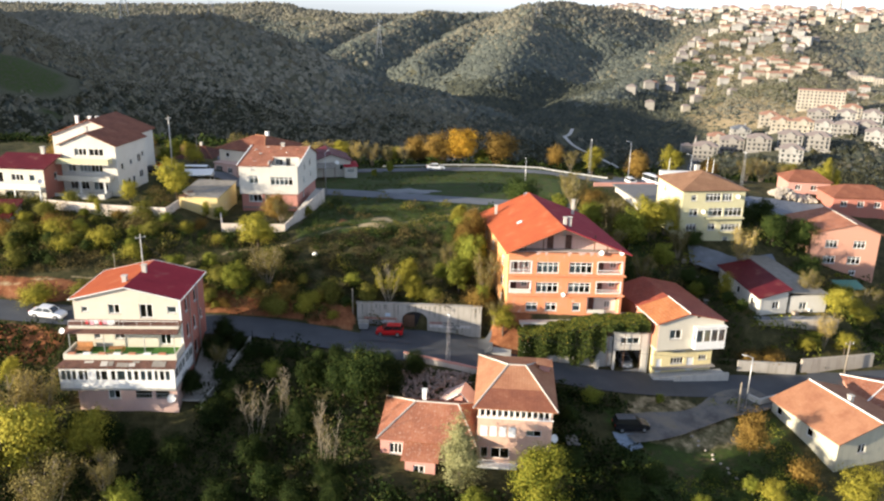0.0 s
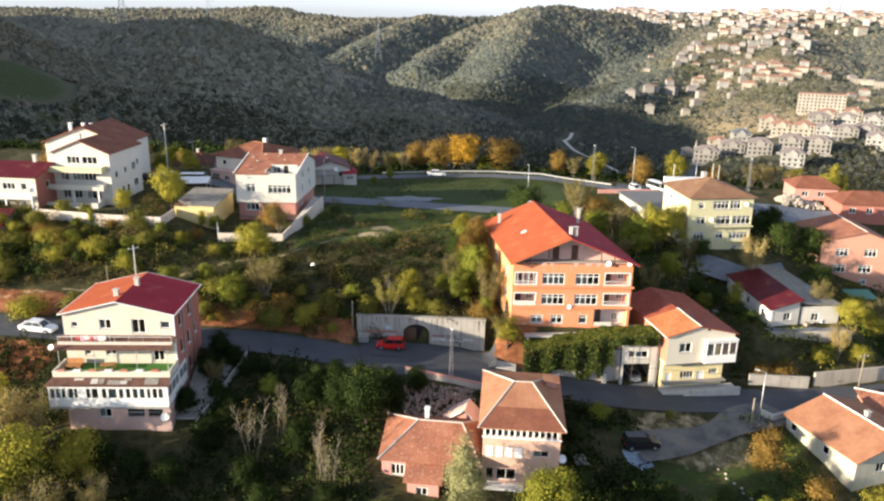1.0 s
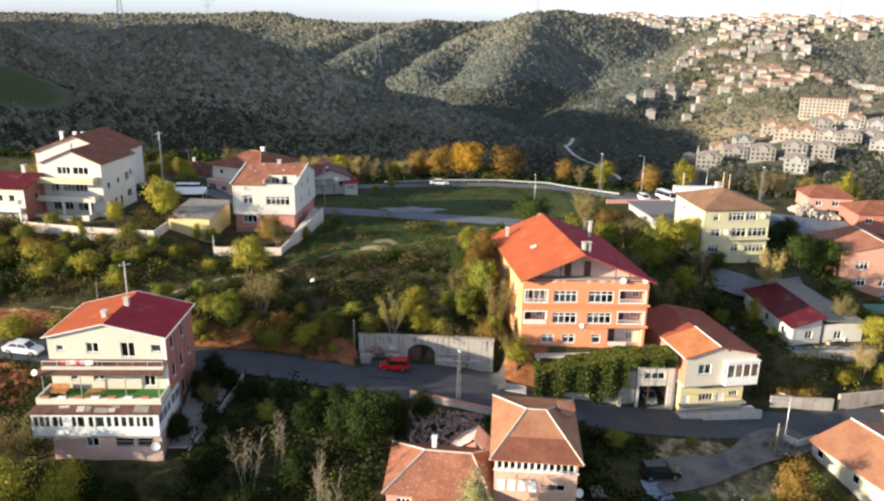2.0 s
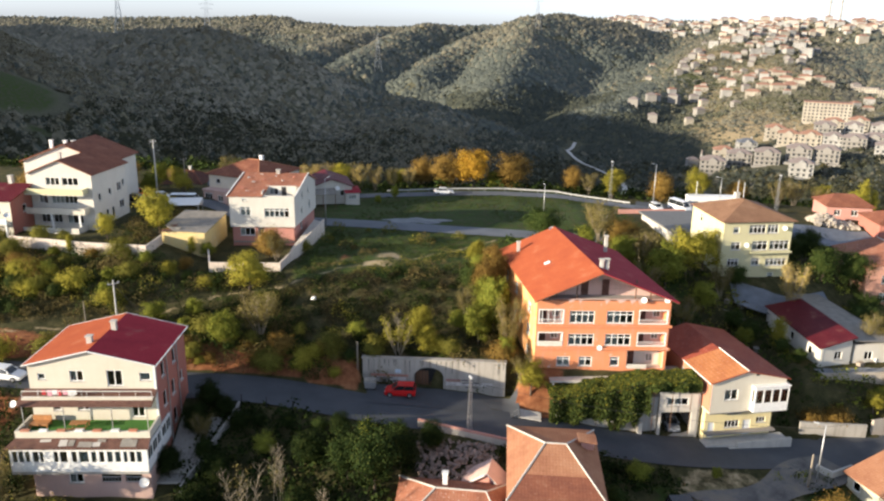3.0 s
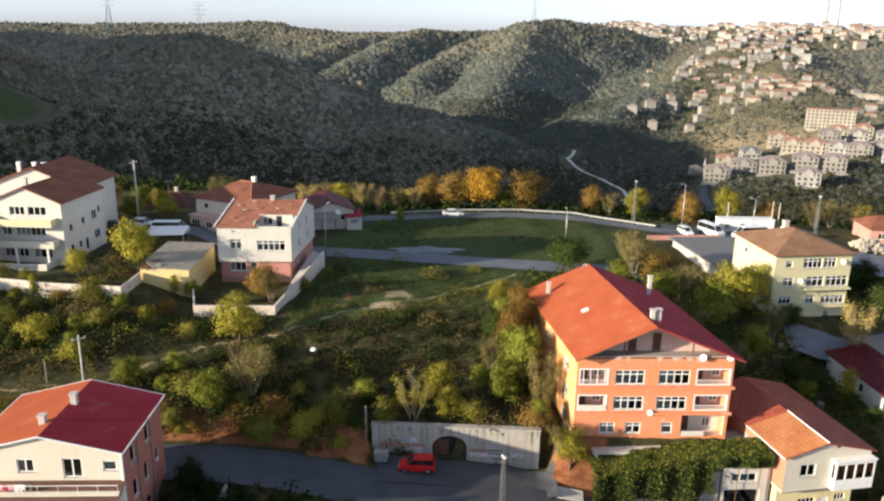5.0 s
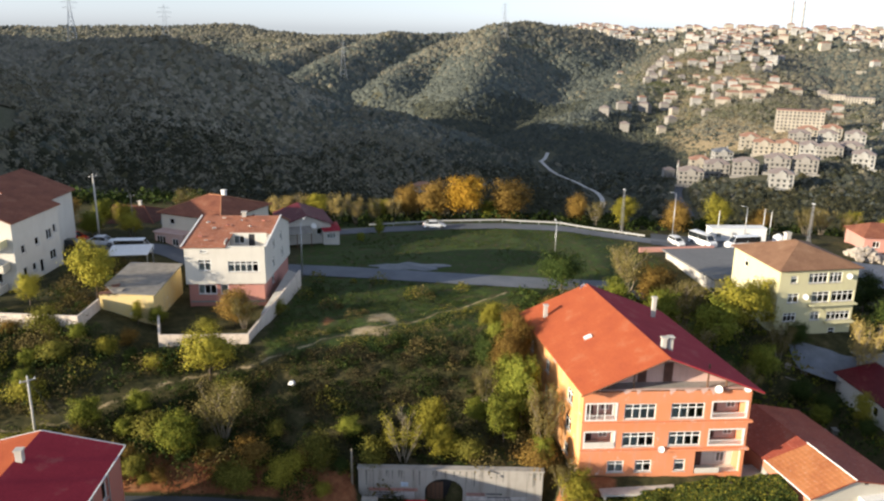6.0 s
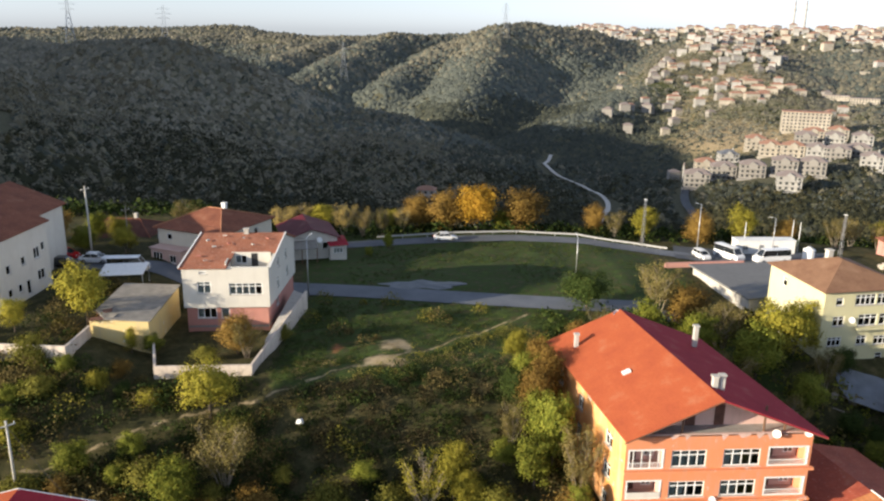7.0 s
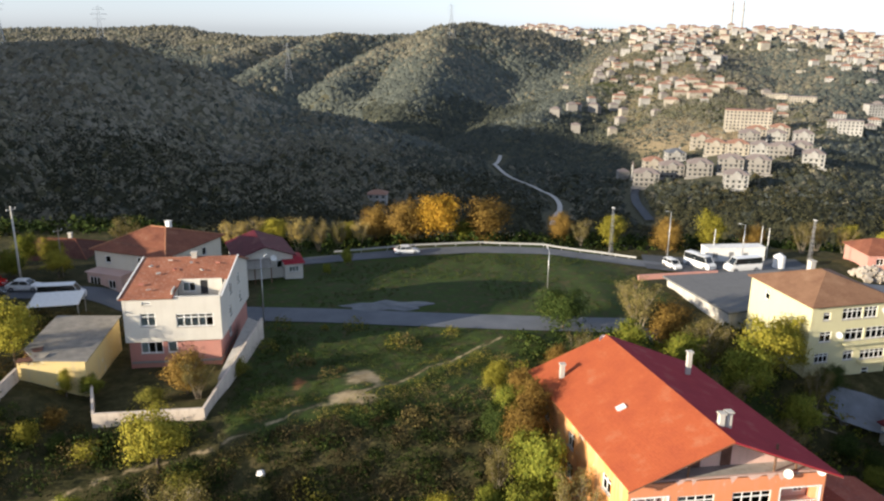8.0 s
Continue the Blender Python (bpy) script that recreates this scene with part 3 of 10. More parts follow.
sand_w = np.maximum(0.58 * smooth(0.8, 0.15, dist_to(GX, GY, FOOTPATH)), 1.5 * np.maximum(np.exp(-((GX + 6.0) / 3.0) ** 2 - ((GY - 124.6) / 2.6) ** 2), np.exp(-((GX + 7.2) / 3.4) ** 2 - ((GY - 119.4) / 1.6) ** 2)) * (0.25 + 0.8 * value_noise(GX, GY, 1.9, 51)))
far_town = smooth(170, 70, dist_to(GX, GY, TOWN_LINE))
grass_w = np.maximum(grass_w, 0.62 * far_town)
sand_w = np.maximum(sand_w, 0.55 * far_town * (0.6 + 0.6 * value_noise(GX, GY, 70, 14)))
sand_w = np.maximum(sand_w, 0.5 * smooth(9, 5, np.hypot((GX - 33) * 0.8, (GY - 82) * 1.2)))
woods_w = np.maximum(smooth(188, 215, GY), np.maximum(smooth(110, 160, GX), smooth(-100, -150, GX)))
for att, w in (("woods", woods_w), ("grass", grass_w), ("soil", soil_w), ("sand", sand_w)):
    ground_me.attributes.new(att, "FLOAT", "POINT").data.foreach_set("value", w.reshape(-1).astype(np.float32))
ground_me.materials.append(GROUND)
tagged(new("ground", ground_me), "scrubby hillside ground with grass, bare soil and wooded hills beyond", "ground", kind="structure")


def ribbon(name, pts, half, mat, label, category, lift=0.05, zf=None, step=1.0, wobble=0.0):
    """A paved strip along plan points, laid on the ground."""
    line = []
    for (x0, y0), (x1, y1) in zip(pts, pts[1:]):
        n = max(1, int(math.hypot(x1 - x0, y1 - y0) / step))
        line += [(x0 + (x1 - x0) * i / n, y0 + (y1 - y0) * i / n) for i in range(n)]
    line.append(pts[-1])
    arr = np.array(line)
    for _ in range(6):
        arr[1:-1] = (arr[:-2] + arr[1:-1] + arr[2:]) / 3
    s = Shape()
    rows = []
    for i in range(len(arr)):
        a, b = arr[max(0, i - 1)], arr[min(len(arr) - 1, i + 1)]
        t = (b - a) / np.linalg.norm(b - a)
        n = np.array((-t[1], t[0]))
        h0 = half + wobble * math.sin(i * 0.37) * math.sin(i * 0.11 + 1)
        h1 = half + wobble * math.sin(i * 0.29 + 2) * math.sin(i * 0.13)
        row = []
        for k in range(7):
            p = arr[i] - n * h0 + n * (h0 + h1) * k / 6
            row.append((p[0], p[1]))
        rows.append(row)
    flat = np.array([p for r in rows for p in r])
    z = (zf or ground_z)(flat[:, 0], flat[:, 1]) + lift
    z = z.reshape(-1, 7)
    if zf is None:
        z = np.maximum(z, z.mean(1, keepdims=True) - 0.02)
    for i, r in enumerate(rows):
        s.v += [(p[0], p[1], z[i, k]) for k, p in enumerate(r)]
    for i in range(len(rows) - 1):
        for k in range(6):
            a = i * 7 + k
            s.f.append((a, a + 1, a + 8, a + 7))
    return solo(name, s, mat, label, category, kind="structure", smooth=True)


ribbon("road", [(x, float(road_y(x))) for x in range(-180, 181, 3)], ROAD_HALF, ASPHALT, "narrow grey asphalt road without markings", "road", 0.02, lambda x, y: road_z(x))
ribbon("road_upper", UPPER_ROAD, 2.5, PALE_ASPHALT, "worn pale grey asphalt lane along the grass field", "road", 0.1)
ribbon("road_far", FAR_LANE, 2.3, PALE_ASPHALT, "pale grey asphalt lane curving round the field", "road", 0.1)

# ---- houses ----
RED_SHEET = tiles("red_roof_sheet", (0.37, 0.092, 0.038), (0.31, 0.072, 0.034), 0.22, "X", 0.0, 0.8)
# crimson twin of RED_SHEET: shade on the right slopes put into the colour
SHADE_CRIMSON = tiles("shade_crimson_sheet", (0.33, 0.032, 0.045), (0.28, 0.026, 0.038), 0.22, "X", 0.0, 0.8)
CLAY = tiles("clay_tiles", (0.43, 0.205, 0.115), (0.31, 0.13, 0.075), 0.3, "Y", 0.25)
OLD_CLAY = tiles("old_clay_tiles", (0.37, 0.15, 0.09), (0.23, 0.095, 0.062), 0.3, "Y", 0.95)
BROWN_TILE = tiles("brown_tiles", (0.26, 0.1, 0.06), (0.17, 0.065, 0.045), 0.3, "Y", 0.2)
CRIMSON = tiles("crimson_sheet", (0.11, 0.012, 0.018), (0.08, 0.009, 0.014), 0.25, "X", 0.1, 0.55)
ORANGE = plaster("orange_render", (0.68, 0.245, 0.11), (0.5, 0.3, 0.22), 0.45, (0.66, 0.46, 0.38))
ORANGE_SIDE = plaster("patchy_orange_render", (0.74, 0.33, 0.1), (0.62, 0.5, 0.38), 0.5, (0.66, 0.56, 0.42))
PINK_PALE = plaster("pale_pink_render", (0.62, 0.42, 0.36), (0.4, 0.3, 0.25), 0.4)
CREAM = plaster("cream_render", (0.6, 0.555, 0.46), (0.45, 0.38, 0.28), 0.2)
YELLOW = plaster("yellow_render", (0.74, 0.63, 0.34), (0.5, 0.4, 0.25), 0.3)
PALE_YELLOW = plaster("pale_yellow_render", (0.6, 0.56, 0.34), (0.45, 0.4, 0.28), 0.25)
WHITEWALL = plaster("white_render", (0.61, 0.58, 0.515), (0.42, 0.38, 0.33), 0.2)
BRICK_RED = plaster("brick_red_render", (0.42, 0.15, 0.11), (0.3, 0.2, 0.16), 0.3)
PINK = plaster("rose_render", (0.54, 0.27, 0.22), (0.35, 0.22, 0.2), 0.3)
PEACH = plaster("peach_render", (0.62, 0.4, 0.3), (0.45, 0.27, 0.22), 0.4, (0.58, 0.48, 0.36))
SALMON = plaster("salmon_render", (0.55, 0.28, 0.2), (0.4, 0.26, 0.2), 0.3)
TERRACOTTA_WALL = plaster("terracotta_render", (0.5, 0.2, 0.12), (0.3, 0.2, 0.15), 0.35)
OCHRE = plaster("ochre_shed_wall", (0.74, 0.57, 0.25), (0.5, 0.42, 0.3), 0.4, (0.72, 0.66, 0.5))
PEELING_CREAM = plaster("peeling_cream_render", (0.5, 0.47, 0.36), (0.34, 0.32, 0.26), 0.6, (0.4, 0.38, 0.3))
DARK_WOOD = plain("dark_wood", (0.16, 0.09, 0.055), 0.8, scale=5)
BROWN_SHEET = plain("rusty_brown_sheet", (0.12, 0.058, 0.042), 0.7, scale=1.5, vary=0.35)
GREY_SHEET = plain("grey_cement_sheet", (0.25, 0.23, 0.2), 0.85, scale=1.2, vary=0.25)
TURF = plain("artificial_turf", (0.06, 0.17, 0.03), 0.95, scale=8, vary=0.25)
BLACK = plain("black_iron", (0.03, 0.03, 0.032), 0.5)
DOOR_WHITE = plain("white_door_paint", (0.7, 0.7, 0.7), 0.45)


def chimney(parent, x, y, z0, z1, w=0.55, mat=None, cap=True):
    s = Shape().box(x - w / 2, y - w / 2, z0, x + w / 2, y + w / 2, z1 - 0.12)
    if cap:
        s.box(x - w / 2 - 0.08, y - w / 2 - 0.08, z1 - 0.12, x + w / 2 + 0.08, y + w / 2 + 0.08, z1)
    return part("chimney", s, mat or PALE_CONCRETE, parent)


def dish(parent, x, y, z, r=0.45, face=-90, mat=None):
    """A satellite dish on a short arm, turned towards face (degrees)."""
    s = Shape()
    n, k = 12, 3
    rings = [[(r * j / k * math.cos(2 * math.pi * i / n), r * j / k * math.sin(2 * math.pi * i / n), 0.22 * r * (j / k) ** 2) for i in range(n)] for j in range(1, k + 1)]
    for off in (0, 0.02):
        c = len(s.v)
        s.v.append((0, 0, -off))
        for ring in rings:
            s.v += [(p[0], p[1], p[2] - off) for p in ring]
        for i in range(n):
            j = (i + 1) % n
            s.f.append((c, c + 1 + i, c + 1 + j))
            for q in range(k - 1):
                a = c + 1 + q * n
                s.f.append((a + i, a + n + i, a + n + j, a + j))
    s.tube((0, -r, 0.1), (0, 0, 0.55 * r + 0.1), 0.015, 0.015, 5)
    s.tube((0, 0, 0), (0, -0.3 * r, -0.35), 0.025, 0.025, 6)
    return part("satellite_dish", s, mat or WHITE, parent, "white satellite dish", pose(x, y, z, 60, 0, face + 90))


def rail(parent, p, q, h=0.9, step=0.14, mat=None, name="railing"):
    """A balustrade between two points."""
    s = Shape()
    p, q = Vector(p), Vector(q)
    n = max(2, int((q - p).length / step))
    up = Vector((0, 0, h))
    s.beam(p + up, q + up, 0.05)
    s.beam(p + up * 0.12, q + up * 0.12, 0.03)
    for i in range(n + 1):
        a = p.lerp(q, i / n)
        s.beam(a, a + up, 0.022)
    return part(name, s, mat or WHITE, parent)


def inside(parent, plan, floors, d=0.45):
    """Unseen storey slabs and a partition, added so that the rooms behind the windows are closed and dark."""
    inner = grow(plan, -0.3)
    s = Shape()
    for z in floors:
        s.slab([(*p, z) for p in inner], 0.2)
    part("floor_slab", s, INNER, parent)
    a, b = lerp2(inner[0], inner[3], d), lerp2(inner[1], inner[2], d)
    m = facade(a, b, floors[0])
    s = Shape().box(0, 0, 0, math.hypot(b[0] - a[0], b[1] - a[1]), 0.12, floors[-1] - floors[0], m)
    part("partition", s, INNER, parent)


def recess(parent, m, u, v, w, h, depth, mat, door=True):
    """A loggia behind an opening: its back wall, cheeks, floor and soffit, with a door."""
    s = Shape()
    t = 0.08
    s.box(u - t, depth, v - t, u + w + t, depth + 0.12, v + h + t, m)
    s.box(u - t, 0.26, v, u, depth, v + h, m).box(u + w, 0.26, v, u + w + t, depth, v + h, m)
    s.box(u - t, 0.26, v - t, u + w + t, depth, v, m).box(u - t, 0.26, v + h, u + w + t, depth, v + h + t, m)
    part("loggia", s, mat, parent)
    if door:
        part("balcony_door", Shape().box(u + w * 0.12, depth - 0.05, v, u + w * 0.12 + 0.75, depth - 0.003, v + min(h - 0.1, 2.0), m), BROWN_SHEET, parent)
        window(parent, m, u + w * 0.6, v + 0.35, 0.9, min(1.1, h - 0.5), 2, depth=depth - 0.06, sill=False)


def fill(parent, frames, holes, curtains=(), cols=None, transom=0.0):
    """Windows in the given openings."""
    k = 0
    for side, lst in holes.items():
        for u, v, w, h in lst:
            n = cols or max(1, round(w / 0.75))
            c = curtains[k % len(curtains)] if curtains else 0
            window(parent, frames[side], u, v, w, h, n, transom, curtain=c)
            k += 1


def orange_house():
    h = thing("apartment_house", place(12.5, 97.6, 3.0), "orange-rendered apartment house with a bright red gabled roof", "house")
    plan = quad_plan(16.0, 19.5, -2.2)
    win = {0: [(2.7, 0.4, 1.6, 1.25), (5.4, 0.4, 1.6, 1.25), (9.2, 0.4, 1.1, 1.25),
               (3.95, 3.1, 3.1, 1.5), (8.4, 3.1, 3.1, 1.5), (3.95, 5.95, 3.0, 1.6), (8.4, 5.95, 3.2, 1.6)],
           1: [(3, 0.6, 1.2, 1.2), (8, 0.6, 1.2, 1.2), (14, 0.6, 1.2, 1.2), (3, 3.3, 1.4, 1.3), (9, 3.3, 1.4, 1.3), (14, 3.3, 1.4, 1.3), (3, 6.2, 1.4, 1.3), (9, 6.2, 1.4, 1.3), (14, 6.2, 1.4, 1.3)],
           2: [(3, 3.3, 1.4, 1.3), (8, 3.3, 1.4, 1.3), (3, 6.2, 1.4, 1.3), (8, 6.2, 1.4, 1.3)],
           3: [(3, 3.2, 1.2, 1.4), (8.6, 3.2, 1.2, 1.4), (15.4, 3.2, 1.5, 1.4), (3, 6.1, 1.2, 1.4), (8.6, 6.1, 1.2, 1.4), (15.4, 6.1, 1.5, 1.4), (15.4, 0.5, 1.2, 1.2)]}
    bal = [(0.3, 3.05, 2.9, 1.7), (12.3, 3.05, 3.4, 1.7), (0.3, 5.9, 2.9, 1.75), (12.3, 5.9, 3.4, 1.75), (11.2, 0.05, 4.5, 2.4)]
    frames = []
    for i in range(4):
        a, b = plan[i], plan[(i + 1) % 4]
        m = facade(a, b, -0.6)
        frames.append(facade(a, b, 0))
        s = Shape()
        holes = [(u, v + 0.6, u + w, v + 0.6 + hh) for u, v, w, hh in win[i]] + ([(u, v + 0.6, u + w, v + 0.6 + hh) for u, v, w, hh in bal] if i == 0 else [])
        wall_panel(s, m, math.hypot(b[0] - a[0], b[1] - a[1]), 9.0 + 0.6, holes)
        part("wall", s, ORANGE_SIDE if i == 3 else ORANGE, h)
    fill(h, frames, win, (1, 0.5, 0.4, 0.7, 0.6), transom=0.3)
    for k, (u, v, w, hh) in enumerate(bal):
        recess(h, frames[0], u, v, w, hh, 1.5, PINK_PALE if k < 4 else WHITEWALL)
        if k < 4:
            rail(h, (u, -0.02, v), (u + w, -0.02, v), 0.55, 0.2)
            s = Shape()
            wall_panel(s, frames[0] @ Matrix.Translation((u - 0.08, -0.04, v - 0.02)), w + 0.16, hh + 0.1, [(0.14, 0.1, w + 0.02, hh - 0.04)], 0.1)
            part("balcony_surround", s, WHITE, h)
        if k in (0, 4):
            part("balcony_panel", Shape().box(u + 0.08, -0.07, v + 0.06, u + (w if k == 0 else w * 0.55), -0.045, v + 0.62), WHITEWALL, h)
        if k == 2:
            for q in range(4):
                part("glazing_bar", Shape().box(u + 0.35 + 0.72 * q, 0.0, v + 0.1, u + 0.42 + 0.72 * q, 0.06, v + hh - 0.06), WHITE, h)
    # projecting slab edges
    part("parapet_coping", Shape().box(-0.06, -0.12, 9.0, 16.06, 0.08, 9.08), PINK_PALE, h)
    for k, (u, ww) in enumerate(((3.6, 0.9), (4.9, 0.5), (8.0, 0.7), (9.4, 1.3), (11.0, 0.8), (11.9, 1.2))):
        part("peeled_patch", Shape().poly((u, -0.006, 8.98), (u + ww * 0.3, -0.006, 8.55 - 0.1 * (k % 3)), (u + ww * 0.7, -0.006, 8.7), (u + ww, -0.006, 8.98)), PINK_PALE, h)
    for z in (2.75, 5.65):
        part("slab_edge", Shape().box(-0.05, -0.35, z - 0.1, 16.25, -0.003, z + 0.12), ORANGE, h)
    inside(h, plan, [0.0, 2.8, 5.7, 8.8], 0.6)
    # attic set back behind a parapet
    part("attic_slab", Shape().slab([(0, 0.0, 9.02), (16, 0.0, 9.02), (13.9, 19.3, 9.02), (-2.1, 19.3, 9.02)], 0.2), CONCRETE, h)
    for a, b in (((0.9, 1.5), (15.1, 1.5)), ((12.9, 18.5), (-1.3, 18.5))):
        gable_wall(h, a, b, 9.02, 0.46 if a[0] < b[0] else 0.54, 12.0, PINK_PALE)
    for u in (5.4, 7.9):
        part("attic_door", Shape().box(u, 1.43, 9.05, u + 0.85, 1.497, 11.0), BROWN_SHEET, h)
    for u in (2.2, 4.6, 11.6, 13.4):
        part("post", Shape().box(u, 0.1, 9.02, u + 0.14, 0.24, 9.2 + (2.2 if 3 < u < 13 else 1.0)), DARK_WOOD, h)
    a, c = gable_roof(h, plan, 9.1, 12.65, (RED_SHEET, SHADE_CRIMSON), 0.5, "y", 0.46, 0.14, 1.2)
    for x0, x1, z0, z1, nm in ((-0.55, 7.2, 8.95, 12.5, "bargeboard"), (16.55, 7.35, 8.95, 12.5, "bargeboard")):
        part(nm, Shape().beam((x0, -1.15, z0), (x1, -1.15, z1), 0.1), DARK_WOOD, h)
    chimney(h, 7.7, 1.7, 10.8, 13.5, 0.42)
    chimney(h, 8.4, 1.9, 10.8, 13.5, 0.42)
    chimney(h, 11.2, 14.5, 10.6, 12.9, 0.4)
    chimney(h, -0.4, 16.4, 9.6, 11.4, 0.4)
    part("skylight", Shape().box(-0.4, -0.3, 0, 0.4, 0.3, 0.14), WHITE, h, "white roof hatch", pose(2.3, 8.2, 10.84, 0, -24.4, 0))
    dish(h, 4.6, 19.6, 12.2, 0.5, -70)
    dish(h, 12.6, -0.25, 9.0, 0.36, -120)
    dish(h, 15.4, -0.2, 9.0, 0.34, -120)
    dish(h, 7.7, -0.3, 2.9, 0.32, -100)
    return h


def left_house():
    h = thing("stepped_house", place(-39.8, 82.4, -3.0, 0.5), "cream and brick-red house stepping down in terraces, red gabled roof", "house")
    w, d = 12.2, 9.6
    plan = quad_plan(w, d, 0.2)
    win = {0: [(0.9, 11.7, 0.75, 0.7), (4.0, 11.5, 1.35, 1.2), (7.6, 11.0, 1.55, 1.75), (10.8, 11.6, 1.1, 0.9), (2.0, 8.3, 0.8, 0.8), (4.4, 8.3, 1.2, 0.8), (9.7, 7.6, 1.3, 1.5)],
           1: [(2.0, 10.9, 1.0, 1.6), (5.4, 10.9, 1.0, 1.6), (2.0, 7.6, 1.0, 1.7), (4.6, 7.6, 1.0, 1.7), (7.4, 7.9, 0.8, 1.2), (4.6, 4.4, 1.0, 1.6)],
           2: [(2.0, 11.0, 1.2, 1.2), (7.0, 11.0, 1.2, 1.2), (2.0, 7.9, 1.2, 1.2), (7.0, 7.9, 1.2, 1.2)], 3: [(3.0, 8.0, 1.2, 1.3), (3.0, 11.0, 1.2, 1.2)]}
    frames = []
    for i, mat in enumerate((CREAM, BRICK_RED, CREAM, CREAM)):
        a, b = plan[i], plan[(i + 1) % 4]
        s = Shape()
        wall_panel(s, facade(a, b, -3.0), math.hypot(b[0] - a[0], b[1] - a[1]), 16.4, [(u, v + 3, u + ww, v + 3 + hh) for u, v, ww, hh in win[i]])
        part("wall", s, mat, h)
        frames.append(facade(a, b, 0))
    fill(h, frames, win, (0, 0.5, 0))
    inside(h, plan, [1.0, 4.0, 7.1, 10.2], 0.5)
    gable_wall(h, plan[0], plan[1], 13.4, 0.5, 14.75, CREAM)
    gable_wall(h, plan[2], plan[3], 13.4, 0.5, 14.75, CREAM)
    a, c = gable_roof(h, plan, 13.35, 14.9, (RED_SHEET, SHADE_CRIMSON), 0.35, "y", 0.5, 0.14, 0.3)
    o = grow(plan, 0.38)
    for p, q in (((o[0][0], -0.33, 13.3), (a[0], -0.33, 14.86)), ((o[1][0], -0.33, 13.3), (a[0], -0.33, 14.86)), ((o[3][0], o[3][1], 13.3), (c[0], o[3][1], 14.86)),
                 ((o[2][0], o[2][1], 13.3), (c[0], o[2][1], 14.86)), ((o[1][0], -0.33, 13.3), (o[2][0], o[2][1], 13.3)), ((o[0][0], -0.33, 13.3), (o[3][0], o[3][1], 13.3))):
        part("bargeboard", Shape().beam(p, q, 0.1), WHITE, h)
    chimney(h, 5.4, 2.2, 13.6, 15.5, 0.5)
    chimney(h, 6.6, 5.5, 14.0, 15.8, 0.5)
    for y in (3.4, 6.6):
        part("downpipe", Shape().tube((w + 0.12 + 0.02 * y, y, 3.0), (w + 0.12 + 0.02 * y, y, 13.2), 0.06, 0.06, 8), STEEL, h)
    # attic balcony, its awning and laundry
    part("balcony_slab", Shape().box(-0.2, -1.5, 10.2, w + 0.2, -0.003, 10.4), CREAM, h)
    part("awning", Shape().slab([(-0.5, -2.3, 9.95), (w + 0.3, -2.3, 9.95), (w + 0.3, -0.02, 10.75), (-0.5, -0.02, 10.75)], 0.06), BROWN_SHEET, h, "rusty brown corrugated awning")
    for u in (0.1, 4.0, 8.6, 12.0):
        part("awning_post", Shape().tube((u, -2.2, 7.4), (u, -2.2, 9.95), 0.05, 0.05, 6), STEEL, h)
    rail(h, (-0.15, -1.42, 10.4), (w + 0.15, -1.42, 10.4), 0.75, 1.5)
    part("corner_post", Shape().box(w + 0.02, -0.12, 3.9, w + 0.2, 0.1, 13.3), WHITE, h)
    # roof terrace with turf
    part("terrace", Shape().box(-0.3, -3.3, 7.0, w + 0.3, -0.003, 7.25), CREAM, h)
    part("turf", Shape().box(0.1, -2.9, 7.25, w - 0.1, -0.02, 7.28), TURF, h, "green artificial turf")
    s = Shape()
    for p in ((-0.3, -3.3, w + 0.3, -3.1), (-0.3, -3.1, -0.1, -0.02), (w + 0.1, -3.1, w + 0.3, -0.02)):
        s.box(p[0], p[1], 7.25, p[2], p[3], 7.85)
    part("parapet", s, CREAM, h)
    for i in range(7):
        part("planter", Shape().box(0.3 + i * 1.7, -3.42, 7.86, 1.1 + i * 1.7, -3.06, 8.02), WHITE if i % 2 else TERRACOTTA_WALL, h)
    # glazed veranda below
    vp = [(-0.6, -4.2), (w + 0.2, -4.2), (w + 0.2, 3.0), (-0.6, 3.0)]
    hol = {0: [(u, 1.0, ww, 1.25) for u, ww in ((0.2, 0.55), (0.8, 0.55), (1.42, 0.5), (2.15, 0.6), (2.8, 0.42), (4.1, 0.5), (4.7, 0.75), (5.8, 0.55), (6.5, 0.95), (7.65, 0.55), (8.4, 0.55), (9.15, 0.6), (9.9, 0.6), (10.7, 0.45), (11.3, 0.55), (11.95, 0.55))], 1: [(0.3 + i * 1.4, 1.0, 1.25, 1.25) for i in range(5)]}
    fr = walls(h, vp, 4.0, 6.6, WHITE, hol, "veranda_wall", 0.12, (2, 3))
    for side, lst in hol.items():
        for u, v, ww, hh in lst:
            window(h, fr[side], u, v, ww, hh, 1 if side == 0 else 2, sill=False, depth=0.02, bar=0.06, curtain=1 if side == 0 and 6.4 < u < 10.2 and u not in (8.4,) else 0)
    part("veranda_wall", Shape().box(-0.6, -4.0, 4.0, -0.45, -0.01, 6.6), WHITE, h)
    part("veranda_floor", Shape().box(-0.6, -4.25, 3.75, w + 0.2, 3.0, 3.99), CONCRETE, h)
    part("veranda_roof", Shape().slab([(-0.9, -4.5, 6.65), (w + 0.5, -4.5, 6.65), (w + 0.3, -3.32, 7.15), (-0.3, -3.32, 7.15)], 0.08), BROWN_SHEET, h, "brown tin roof weighted with pale boards")
